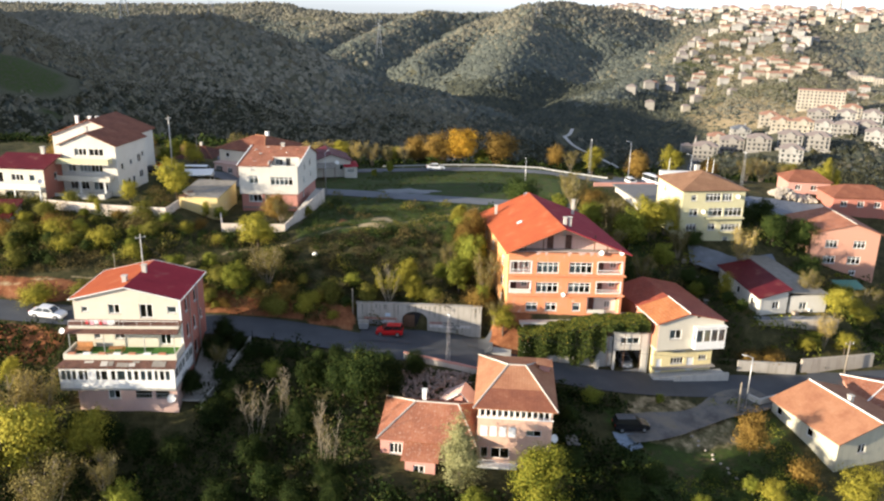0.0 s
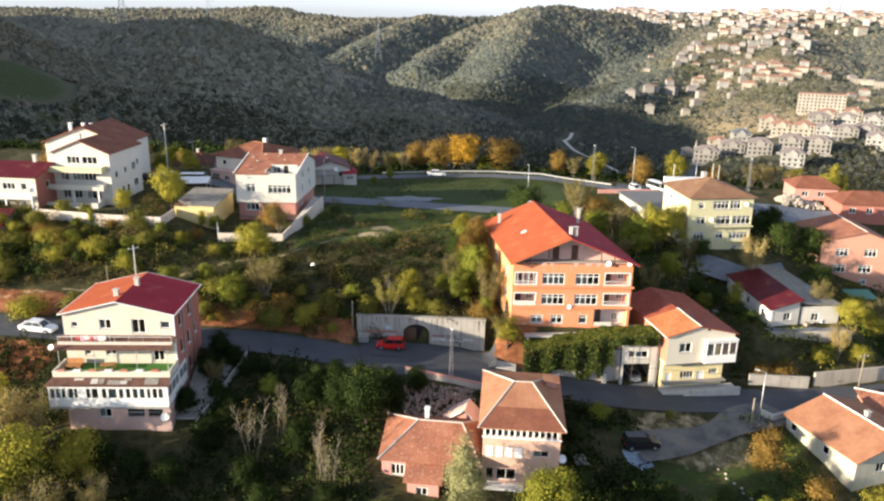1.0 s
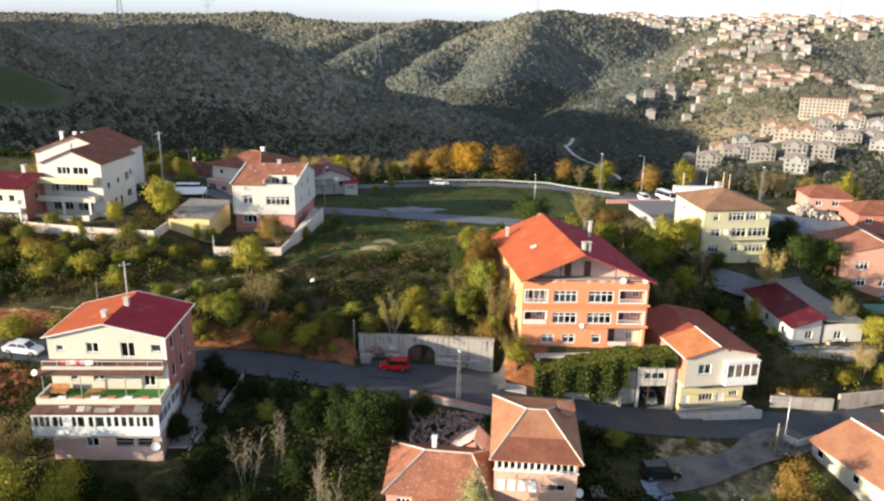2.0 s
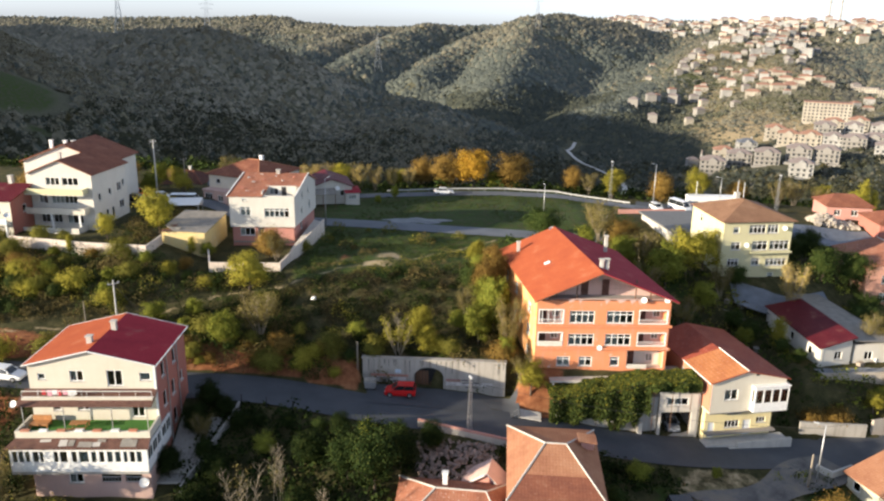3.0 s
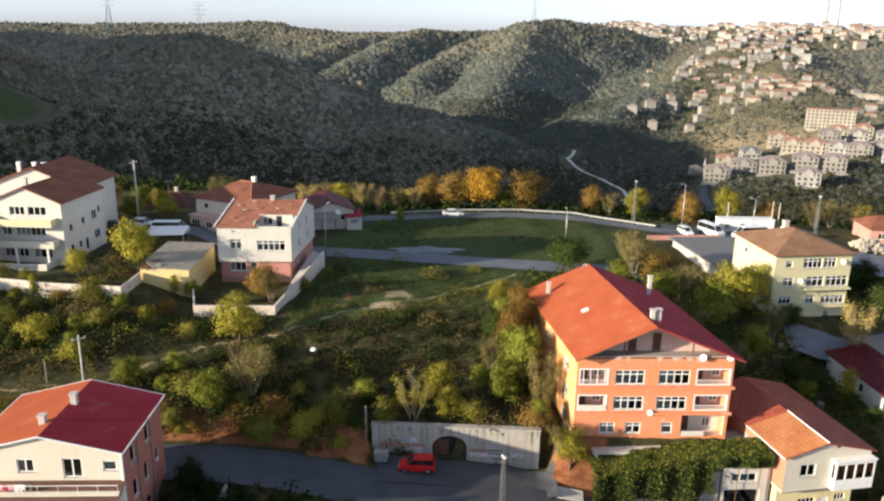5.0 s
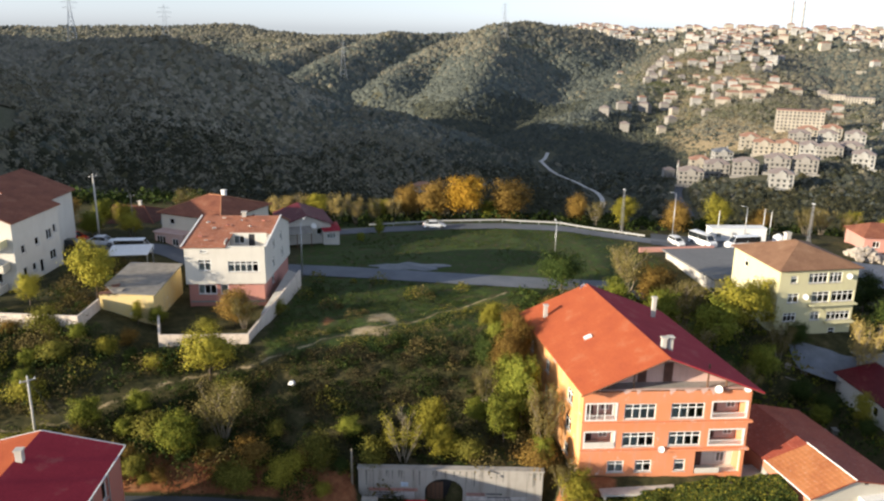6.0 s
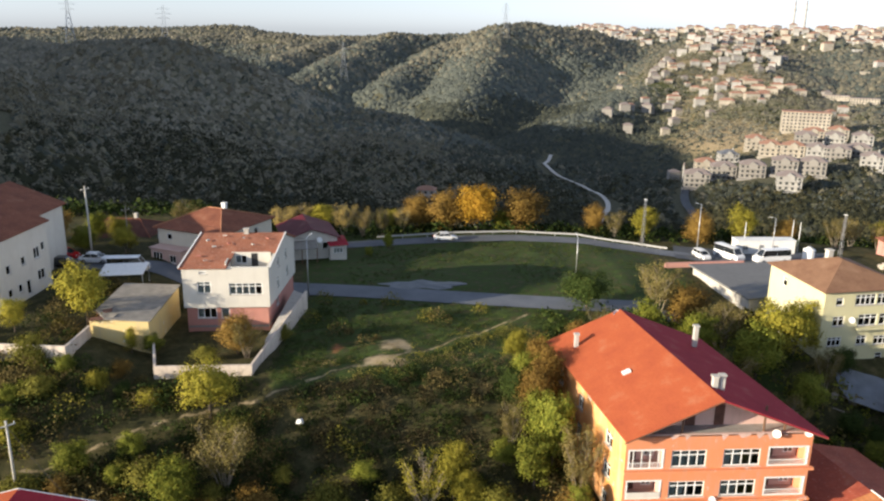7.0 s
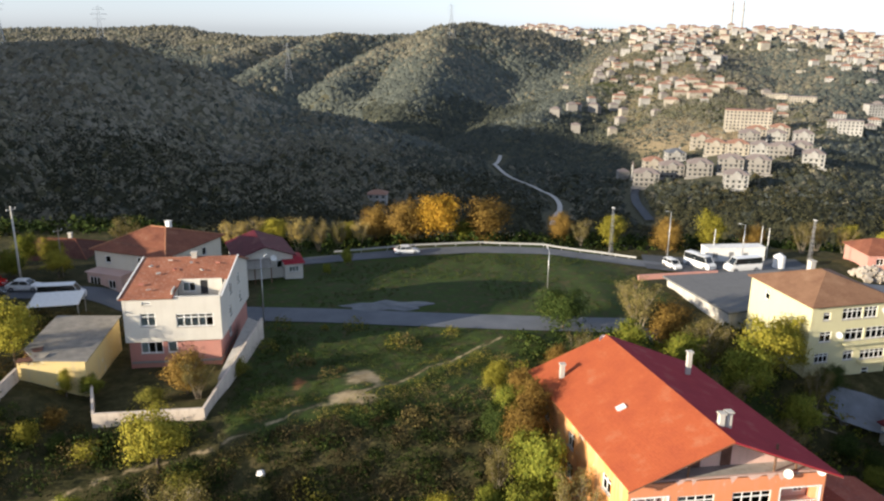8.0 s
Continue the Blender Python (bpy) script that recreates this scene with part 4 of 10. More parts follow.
    for i, (u, ww, dd, yy) in enumerate(((4.1, 0.75, 0.75, -4.25), (4.95, 0.55, 0.7, -4.2), (5.9, 1.35, 0.6, -4.3), (7.3, 0.7, 0.5, -4.28), (9.9, 1.5, 0.85, -4.3), (7.6, 0.8, 0.3, -3.75), (2.2, 1.0, 0.3, -3.8), (10.0, 0.7, 0.35, -3.72))):
        part("board", Shape().box(0, 0, 0, ww, dd, 0.03), GREY_SHEET if i % 3 else PALE_CONCRETE, h, m=pose(u, yy, 6.68 + 0.42 * (yy + 4.5), 22, 0, 5 - 4 * (i % 3)))
    # lowest storey
    lp = [(0.9, -3.3), (w, -3.3), (w, -0.02), (0.9, -0.02)]
    lh = {0: [(3.4, 3.2, 1.4, 1.4), (6.5, 3.2, 1.9, 1.35), (8.8, 3.2, 1.6, 1.35)]}
    fr = walls(h, lp, -1.0, 3.74, PINK_PALE, lh, "lower_wall", 0.2, (2,))
    window(h, fr[0], 3.4, 3.2, 1.4, 1.4, 2, depth=0.05)
    rail(h, (7.4, -3.2, 2.2), (11.4, -3.2, 2.2), 0.6, 0.3)
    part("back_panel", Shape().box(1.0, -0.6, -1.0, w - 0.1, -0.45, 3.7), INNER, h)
    part("porch", Shape().box(w + 0.05, -2.2, 1.3, w + 2.4, 1.6, 1.5), CONCRETE, h)
    dish(h, 11.6, -3.6, 2.4, 0.5, -90)
    dish(h, -0.5, -2.4, 10.3, 0.34, -100)
    return h


def pink_tower():
    h = thing("pink_house", place(6.9, 70.9, -5.0, -6.2), "rose-painted house with a clay-tiled hipped roof and a window band", "house")
    plan = quad_plan(7.9, 12.2)
    win = {0: [(0.25 + i * 0.62, 7.05, 0.5, 0.75) for i in range(12)] + [(0.3 + i * 1.0, 4.7, 0.8, 1.15) for i in range(4)] + [(5.2, 4.9, 1.6, 0.7), (0.4, 2.0, 0.8, 1.3), (1.5, 2.0, 2.0, 1.3)],
           1: [(2, 7.0, 1.2, 0.8), (7, 7.0, 1.2, 0.8), (2, 4.6, 1.2, 1.2), (7, 4.6, 1.2, 1.2)], 2: [(2, 7.0, 1.2, 0.8), (5, 4.6, 1.2, 1.2)],
           3: [(2, 6.9, 1.2, 0.8), (8, 6.9, 1.2, 0.8)]}
    frames = walls(h, plan, -2.0, 8.2, PEACH, {k: [(u, v + 2, w, hh) for u, v, w, hh in l] for k, l in win.items()})
    frames = [facade(plan[i], plan[(i + 1) % 4], 0) for i in range(4)]
    k = 0
    for side, lst in win.items():
        for u, v, w, hh in lst:
            window(h, frames[side], u, v, w, hh, 1 if w < 0.9 else 2, curtain=1 if 4.6 < v < 5 and side == 0 and u < 4 else 0, sill=False, bar=0.06)
    for i in range(4):
        part("shutter", Shape().box(0.32 + i * 1.0, -0.05, 4.68, 1.08 + i * 1.0, -0.004, 5.87), DOOR_WHITE, h, "white roller shutter")
    for i in range(13):
        part("mullion", Shape().box(0.12 + i * 0.62, -0.06, 7.0, 0.26 + i * 0.62, -0.004, 7.85), WHITE, h)
    part("trim", Shape().box(-0.12, -0.1, 6.85, 8.02, -0.003, 7.0).box(-0.12, -0.1, 7.85, 8.02, -0.003, 8.1), WHITE, h)
    inside(h, plan, [0.6, 3.4, 6.2], 0.5)
    o = hip_roof(h, plan, 8.2, 10.25, (CLAY,), 0.5, (0.40, 0.62), "x", PALE_CONCRETE)
    a = lerp2(lerp2(o[0], o[3], 0.5), lerp2(o[1], o[2], 0.5), 0.40)
    b = lerp2(lerp2(o[0], o[3], 0.5), lerp2(o[1], o[2], 0.5), 0.62)
    p, q = lerp2(o[0], a, 0.44), lerp2(o[1], b, 0.44)
    z = 8.2 + 2.05 * 0.44
    roof_plate(h, [(o[0][0] + 0.12, o[0][1], 8.235), (o[1][0] - 0.12, o[1][1], 8.235), (q[0] - 0.1, q[1], z + 0.035), (p[0] + 0.1, p[1], z + 0.035)], BROWN_TILE, 0.03, "darker tile band on the lower front slope")
    part("dormer", Shape().box(6.6, 7.6, 8.9, 7.8, 8.9, 9.7), PINK, h)
    window(h, facade((7.8, 7.6), (7.8, 8.9), 8.9), 0.15, 0.12, 1.0, 0.55, 2, depth=-0.07, sill=False)
    part("dormer_roof", Shape().slab([(6.3, 7.4, 9.86), (8.1, 7.4, 9.72), (8.1, 9.1, 9.72), (6.3, 9.1, 9.86)], 0.08), CLAY, h)
    dish(h, 8.2, 0.4, 4.6, 0.45, -60)
    part("balcony_slab", Shape().box(0.0, -1.0, 1.3, 4.4, -0.003, 1.5), WHITE, h)
    rail(h, (0.05, -0.95, 1.5), (4.35, -0.95, 1.5), 0.8, 0.18)
    return h


def pink_wing():
    h = thing("low_pink_house", place(-3.5, 71.2, -4.6, -8), "low rose-painted house with weathered clay-tiled roof and porch", "house")
    plan = quad_plan(10.0, 8.8, -0.6)
    win = {0: [(1.0, 1.9, 1.4, 1.3), (8.0, 1.9, 1.3, 1.3)], 1: [(3, 1.9, 1.2, 1.2)], 3: [(3, 1.9, 1.2, 1.2)]}
    walls(h, plan, -2.0, 3.8, PINK, {k: [(u, v + 2, w, hh) for u, v, w, hh in l] for k, l in win.items()})
    frames = [facade(plan[i], plan[(i + 1) % 4], 0) for i in range(4)]
    fill(h, frames, win, (0,), cols=3)
    inside(h, plan, [0.4, 3.6], 0.5)
    hip_roof(h, plan, 3.8, 6.0, (OLD_CLAY,), 0.4, (0.36, 0.8), "x", PALE_CONCRETE)
    chimney(h, 3.9, 6.2, 5.0, 6.6, 0.45, WHITE)
    pp = [(3.0, -1.9), (6.2, -1.9), (6.2, -0.01), (3.0, -0.01)]
    hol = {0: [(0.9, 3.0, 1.2, 0.9)]}
    walls(h, pp, -2.0, 2.6, PINK, hol, "porch_wall", 0.2, (2,))
    window(h, facade(pp[0], pp[1], -2.0), 0.9, 3.0, 1.2, 0.9, 2)
    part("porch_roof", Shape().slab([(2.6, -2.3, 2.65), (6.6, -2.3, 2.65), (6.6, -0.02, 3.5), (2.6, -0.02, 3.5)], 0.1), OLD_CLAY, h)
    return h


def right_house():
    """Its long wall runs away from the road."""
    h = thing("cream_house", place(46.0, 85.7, -8.2, -73.1), "pale cream house with an orange clay-tiled gabled roof", "house")
    plan = [(0, 0), (10.9, 0), (10.9, 11.4), (0, 11.4)]
    win = {0: [(0.8, 3.0, 1.0, 1.1), (0.6, 0.9, 0.9, 1.0), (6, 2.9, 1.0, 1.1)], 3: [(3, 2.6, 1.2, 1.2)], 1: [(3, 2.6, 1.2, 1.2)], 2: []}
    walls(h, plan, -3.0, 4.6, PEELING_CREAM, {k: [(u, v + 3, w, hh) for u, v, w, hh in l] for k, l in win.items()})
    frames = [facade(plan[i], plan[(i + 1) % 4], 0) for i in range(4)]
    fill(h, frames, win, (0.5, 0))
    inside(h, plan, [0.3, 4.4], 0.5)
    part("plinth", Shape().box(-0.25, -0.3, -3.0, 10.9, -0.003, 0.35), PALE_CONCRETE, h)
    gable_wall(h, plan[1], plan[2], 4.6, 0.5, 6.3, PEELING_CREAM)
    gable_wall(h, plan[3], plan[0], 4.6, 0.5, 6.3, PEELING_CREAM)
    gable_roof(h, plan, 4.55, 6.4, (CLAY,), 0.4, "x", 0.5, 0.14, None, WHITE)
    chimney(h, 5.5, 6.6, 5.8, 7.0, 0.5)
    return h


def small_right_house():
    h = thing("terracotta_roof_house", place(57.0, 84.5, -8.0, -14), "house with a terracotta roof beside the lower road", "house")
    plan = quad_plan(10, 9)
    walls(h, plan, -2.0, 4.0, SALMON, {})
    inside(h, plan, [0.3, 3.8], 0.5)
    hip_roof(h, plan, 4.0, 5.6, (OLD_CLAY,), 0.4, (0.4, 0.6), "x", WHITE)
    return h


def yellow_block():
    h = thing("yellow_apartment_house", place(45.2, 125.8, 6.0, 6.4), "pale yellow four-storey apartment house with brown hipped roof", "house")
    plan = quad_plan(11.4, 12.0, 0.6)
    win = {0: [(1.6, 6.6, 1.0, 1.0), (4.2, 6.5, 2.8, 1.4), (7.2, 6.5, 1.9, 1.4), (1.5, 3.9, 1.6, 1.3), (5.0, 3.8, 2.6, 1.5), (7.9, 3.8, 3.3, 1.5),
               (1.2, 1.3, 1.9, 1.2), (5.2, 1.3, 1.4, 1.2), (7.6, 1.2, 3.5, 1.2), (8.2, -1.5, 1.0, 1.6)],
           1: [(2, 6.4, 1.2, 1.3), (7, 6.4, 1.2, 1.3), (2, 3.8, 1.2, 1.3), (7, 3.8, 1.2, 1.3)], 2: [], 3: [(3, 6.4, 1.0, 1.2), (8, 3.8, 1.0, 1.2)]}
    walls(h, plan, -2.5, 8.5, PALE_YELLOW, {k: [(u, v + 2.5, w, hh) for u, v, w, hh in l] for k, l in win.items()})
    frames = [facade(plan[i], plan[(i + 1) % 4], 0) for i in range(4)]
    fill(h, frames, win, (0.6, 0.3, 0, 0.5), transom=0.3)
    inside(h, plan, [-2.4, 0.6, 3.2, 5.9, 8.3], 0.5)
    hip_roof(h, plan, 8.5, 10.7, (tiles("tan_brown_tiles", (0.27, 0.15, 0.09), (0.2, 0.105, 0.065), 0.3, "Y", 0.15),), 0.45, (0.46, 0.54), "y", None)
    chimney(h, 5.9, 8.0, 10.0, 11.3, 0.7)
    dish(h, 3.9, -0.25, 4.7, 0.4, -110)
    dish(h, 9.9, -0.25, 7.3, 0.4, -110)
    part("slab_edge", Shape().box(7.3, -0.7, 0.9, 11.4, -0.003, 1.15).box(4.6, -0.7, 3.45, 11.4, -0.003, 3.65), PALE_YELLOW, h)
    return h


def white_tower():
    h = thing("white_house", place(-62.7, 132.4, 10.6, -4), "tall white-rendered house with cream balconies and brown-red roof", "house")
    plan = quad_plan(9.9, 11.0, 0.5)
    win = {0: [(2.6, 7.0, 2.2, 1.3), (5.2, 7.0, 2.6, 1.3), (1.2, 4.1, 1.4, 1.4), (3.2, 4.1, 4.2, 1.4), (1.2, 1.0, 3.4, 1.5), (5.4, 0.9, 2.6, 1.6)],
           1: [(1.6, 4.3, 0.9, 1.2), (4.8, 4.6, 0.9, 1.1), (7.6, 4.6, 1.4, 1.5), (9.4, 5.2, 0.8, 1.2), (1.5, 1.4, 0.9, 1.1), (3.6, 1.4, 0.9, 1.1), (5.4, 0.6, 0.9, 1.9), (8.0, 1.6, 1.6, 1.4)],
           2: [(3, 4, 1.2, 1.2)], 3: [(3, 4, 1.2, 1.2)]}
    walls(h, plan, -2.5, 8.9, WHITEWALL, {k: [(u, v + 2.5, w, hh) for u, v, w, hh in l] for k, l in win.items()})
    frames = [facade(plan[i], plan[(i + 1) % 4], 0) for i in range(4)]
    fill(h, frames, win, (0.5, 0, 0.3))
    inside(h, plan, [0.0, 3.0, 6.0, 8.7], 0.5)
    gable_wall(h, plan[0], plan[1], 8.9, 0.5, 11.0, WHITEWALL)
    gable_wall(h, plan[2], plan[3], 8.9, 0.5, 11.0, WHITEWALL)
    gable_roof(h, plan, 8.85, 11.1, (BROWN_TILE,), 0.4, "y", 0.5, 0.14, 0.4)
    for z, x1 in ((5.9, 9.2), (2.9, 9.2)):
        part("balcony_slab", Shape().box(-0.6, -1.7, z - 0.15, x1, -0.003, z), CREAM, h)
        s = Shape().box(-0.6, -1.7, z, x1, -1.55, z + 0.85).box(-0.6, -1.55, z, -0.45, -0.003, z + 0.85).box(x1 - 0.15, -1.55, z, x1, -0.003, z + 0.85)
        part("balcony_parapet", s, PALE_YELLOW if z > 4 else CREAM, h)
    s = Shape().box(-0.8, -3.0, -2.5, 8.6, -2.8, 0.9).box(8.4, -2.8, -2.5, 8.6, -0.003, 0.9).box(-0.8, -2.8, -2.5, -0.6, -0.003, 0.9)
    part("terrace_wall", s, WHITEWALL, h)
    part("terrace_floor", Shape().box(-0.6, -2.8, -0.2, 8.4, -0.003, 0.0), CONCRETE, h)
    for x in (-0.4, 3.8, 8.2):
        part("post", Shape().box(x - 0.12, -1.6, 0.0, x + 0.12, -1.36, 2.75), WHITE, h)
    chimney(h, 3.4, 3.4, 10.0, 11.6, 0.45)
    return h


def white_rear_house():
    h = thing("white_rear_house", place(-69.0, 143.6, 11.2, -4), "white house with broad brown-red roof behind the taller one", "house")
    plan = quad_plan(14.5, 11)
    win = {0: [(1.2, 4.6, 1.2, 1.1), (3.4, 4.6, 1.2, 1.1), (6.0, 3.9, 1.0, 2.0)], 1: [(3, 4.4, 1.2, 1.2)]}
    walls(h, plan, -2.5, 8.2, WHITEWALL, {k: [(u, v + 2.5, w, hh) for u, v, w, hh in l] for k, l in win.items()})
    frames = [facade(plan[i], plan[(i + 1) % 4], 0) for i in range(4)]
    fill(h, frames, win, (0,))
    inside(h, plan, [0.0, 3.4, 8.0], 0.5)
    gable_wall(h, plan[0], plan[1], 8.2, 0.5, 11.0, WHITEWALL)
    gable_wall(h, plan[2], plan[3], 8.2, 0.5, 11.0, WHITEWALL)
    gable_roof(h, plan, 8.15, 11.2, (BROWN_TILE,), 0.5, "y", 0.5, 0.14, 0.5)
    for x in (3.0, 5.5, 7.0):
        chimney(h, x, 4.0, 9.2, 11.2, 0.5, WHITE)
    return h


def white_house():
    h = thing("white_terrace_house", place(-31.3, 130.2, 9.3), "white house on a brick-red base with weathered clay-tiled roof", "house")
    plan = quad_plan(10.1, 13.9, 1.4)
    low = [(0.2, 0.5), (9.8, 0.5), (11.2, 13.7), (1.6, 13.7)]
    lw = {0: [(1.2, 0.9, 2.3, 1.3), (4.0, 0.9, 1.0, 1.3)], 1: [(4, 0.9, 1.2, 1.2)]}
    walls(h, low, -1.5, 2.6, plaster("rose_base_render", (0.48, 0.22, 0.18), (0.3, 0.18, 0.15), 0.35), {k: [(u, v + 1.5, w, hh) for u, v, w, hh in l] for k, l in lw.items()}, "base_wall")
    fill(h, [facade(low[i], low[(i + 1) % 4], 0) for i in range(4)], lw, (0.3,))
    win = {0: [(1.7, 4.2, 1.6, 1.5), (5.4, 4.0, 3.9, 1.5), (2.0, 6.6, 0.9, 0.4)], 1: [(4.5, 6.0, 0.9, 1.2), (8.5, 6.0, 0.9, 1.2), (4.0, 3.6, 0.9, 1.2), (9.0, 3.6, 0.9, 1.2)],
           2: [(3, 4, 1.2, 1.2)], 3: [(4, 4, 1.2, 1.2)]}
    walls(h, plan, 2.61, 7.4, WHITEWALL, {k: [(u, v - 2.61, w, hh) for u, v, w, hh in l] for k, l in win.items()})
    frames = [facade(plan[i], plan[(i + 1) % 4], 0) for i in range(4)]
    fill(h, frames, win, (1, 0.85, 0.3), transom=0.28)
    inside(h, plan, [0.0, 2.8, 5.2], 0.55)
    part("storey_slab", Shape().slab([(*p, 2.62) for p in plan], 0.2), WHITEWALL, h)
    # gables follow the ridge that runs across
    for i, t in ((1, 0.6), (3, 0.4)):
        gable_wall(h, plan[i], plan[(i + 1) % 4], 7.4, t, 9.3, WHITEWALL)
    # main roof with the balcony cut into its lower right
    o = grow(plan, 0.25)
    l, r = lerp2(o[0], o[3], 0.6), lerp2(o[1], o[2], 0.6)
    zr, ze = 9.5, 7.45
    mid_e, mid_r = lerp2(o[0], o[1], 0.52), lerp2(l, r, 0.52)
    cut = lerp2(mid_e, mid_r, 0.42)
    cut_r = lerp2(o[1], r, 0.42)
    zc = ze + (zr - ze) * 0.42
    roof_plate(h, [(*o[0], ze), (*mid_e, ze), (*mid_r, zr), (*l, zr)], OLD_CLAY)
    roof_plate(h, [(*cut, zc), (*cut_r, zc), (*r, zr), (*mid_r, zr)], OLD_CLAY)
    roof_plate(h, [(*o[2], ze), (*o[3], ze), (*l, zr), (*r, zr)], OLD_CLAY)
    part("verge", Shape().beam((*o[0], ze + 0.05), (*l, zr + 0.05), 0.14), WHITE, h)
    part("verge", Shape().beam((*o[1], ze + 0.05), (*r, zr + 0.05), 0.14), WHITE, h)
    part("balcony_floor", Shape().box(5.0, 0.02, 6.35, 9.9, 3.4, 6.5), CONCRETE, h)
    m = facade((5.2, 3.3), (9.95, 3.3), 6.5)
    s = Shape()
    wall_panel(s, m, 4.75, 1.85, [(0.5, 0.4, 1.9, 1.5), (2.4, 0.05, 3.2, 1.7)], 0.15)
    part("balcony_wall", s, WHITEWALL, h)
    window(h, m, 0.5, 0.4, 1.4, 1.1, 2, sill=False)
    part("balcony_door", Shape().box(2.4, 0.06, 0.05, 3.2, 0.12, 1.7, m), BLACK, h)
    part("cheek", Shape().box(5.0, 0.3, 6.5, 5.15, 3.3, 8.0), WHITEWALL, h)
    rail(h, (5.2, 0.1, 6.9), (9.9, 0.1, 6.9), 0.55, 0.2)
    chimney(h, 6.3, 8.2, 9.0, 10.1, 0.6)
    for k, (x, y) in enumerate(((1.6, 2.2), (3.0, 4.4), (1.9, 6.0), (4.6, 5.2), (6.2, 6.6), (7.6, 4.9), (9.2, 6.4), (3.8, 7.2), (2.6, 1.1))):
        part("loose_tile", Shape().box(-0.25, -0.14, 0, 0.25, 0.14, 0.1), PALE_CONCRETE if k % 3 else BRICK_RED, h, m=pose(x, y, 7.62 + (y + 0.25) / 8.6 * 2.05, 13, 0, 25 * k))
    return h


def hip_house_back():
    h = thing("hipped_house", place(-41.6, 157.0, 9.0, -27), "cream house with a brown hipped roof and rose porch", "house")
    plan = quad_plan(11.6, 12.5)
    win = {0: [(1.6, 4.2, 1.0, 1.0), (7.0, 4.0, 0.6, 1.5), (6.8, 1.5, 1.2, 1.2)], 1: [(3, 4.0, 1.0, 1.2), (8, 4.0, 1.0, 1.2)], 3: [(3, 4, 1, 1.2)]}
    walls(h, plan, -2.0, 6.0, CREAM, {k: [(u, v + 2, w, hh) for u, v, w, hh in l] for k, l in win.items()})
    fill(h, [facade(plan[i], plan[(i + 1) % 4], 0) for i in range(4)], win, (0,))
    inside(h, plan, [0.2, 2.9, 5.8], 0.5)
    hip_roof(h, plan, 6.0, 8.2, (BROWN_TILE,), 0.5, (0.4, 0.6), "x", CLAY)
    pp = [(0.4, -2.2), (6.0, -2.2), (6.0, -0.01), (0.4, -0.01)]
    hol = {0: [(0.3, 2.2, 1.8, 1.6), (3.4, 2.4, 1.2, 1.2)]}
    walls(h, pp, -1.0, 3.3, PINK_PALE, hol, "porch_wall", 0.15, (2,))
    part("porch_roof", Shape().box(0.2, -2.4, 3.3, 6.2, -0.01, 3.45), PINK_PALE, h)
    for u, v, w, hh in hol[0]:
        window(h, facade(pp[0], pp[1], -1.0), u, v, w, hh, 3 if w > 1.5 else 2)
    chimney(h, 7.0, 7.0, 7.6, 9.0, 0.6, WHITE)
    return h


def barn_house():
    h = thing("small_red_roof_house", place(-23.5, 163.0, 8.0, 14), "small white house with a crimson gabled roof and lean-to", "house")
    plan = quad_plan(8.4, 10.0)
    win = {0: [(5.9, 1.2, 1.0, 1.2)], 1: [(2, 1.2, 0.8, 1.1), (4, 1.2, 0.8, 1.1)]}
    walls(h, plan, -1.5, 3.2, WHITEWALL, {k: [(u, v + 1.5, w, hh) for u, v, w, hh in l] for k, l in win.items()})
    fill(h, [facade(plan[i], plan[(i + 1) % 4], 0) for i in range(4)], win, (0,))
    inside(h, plan, [0.1, 3.1], 0.5)
    gable_wall(h, plan[0], plan[1], 3.2, 0.5, 4.7, WHITEWALL)
    gable_wall(h, plan[2], plan[3], 3.2, 0.5, 4.7, WHITEWALL)
    gable_roof(h, plan, 3.15, 4.85, (CRIMSON,), 0.5, "y", 0.5, 0.12, 0.6)
    part("lean_to_roof", Shape().slab([(-0.5, -3.0, 2.3), (4.8, -3.0, 2.3), (4.8, -0.02, 2.9), (-0.5, -0.02, 2.9)], 0.06), GREY_SHEET, h)
    for x in (-0.3, 2.2, 4.6):
        part("post", Shape().box(x - 0.07, -2.9, -1.0, x + 0.07, -2.76, 2.3), DARK_WOOD, h)
    part("annex", Shape().box(6.9, -1.6, -1.0, 9.6, 2.2, 2.2), WHITEWALL, h)
    part("annex_roof", Shape().slab([(6.7, -2.0, 2.2), (9.9, -2.0, 2.2), (9.9, 2.4, 2.7), (6.7, 2.4, 2.7)], 0.06), SHADE_CRIMSON, h)
    window(h, facade((6.9, -1.6), (9.6, -1.6), 0), 0.5, 0.8, 1.6, 1.0, 3, depth=-0.065)
    dish(h, 5.4, -0.4, 2.9, 0.5, -80)
    return h


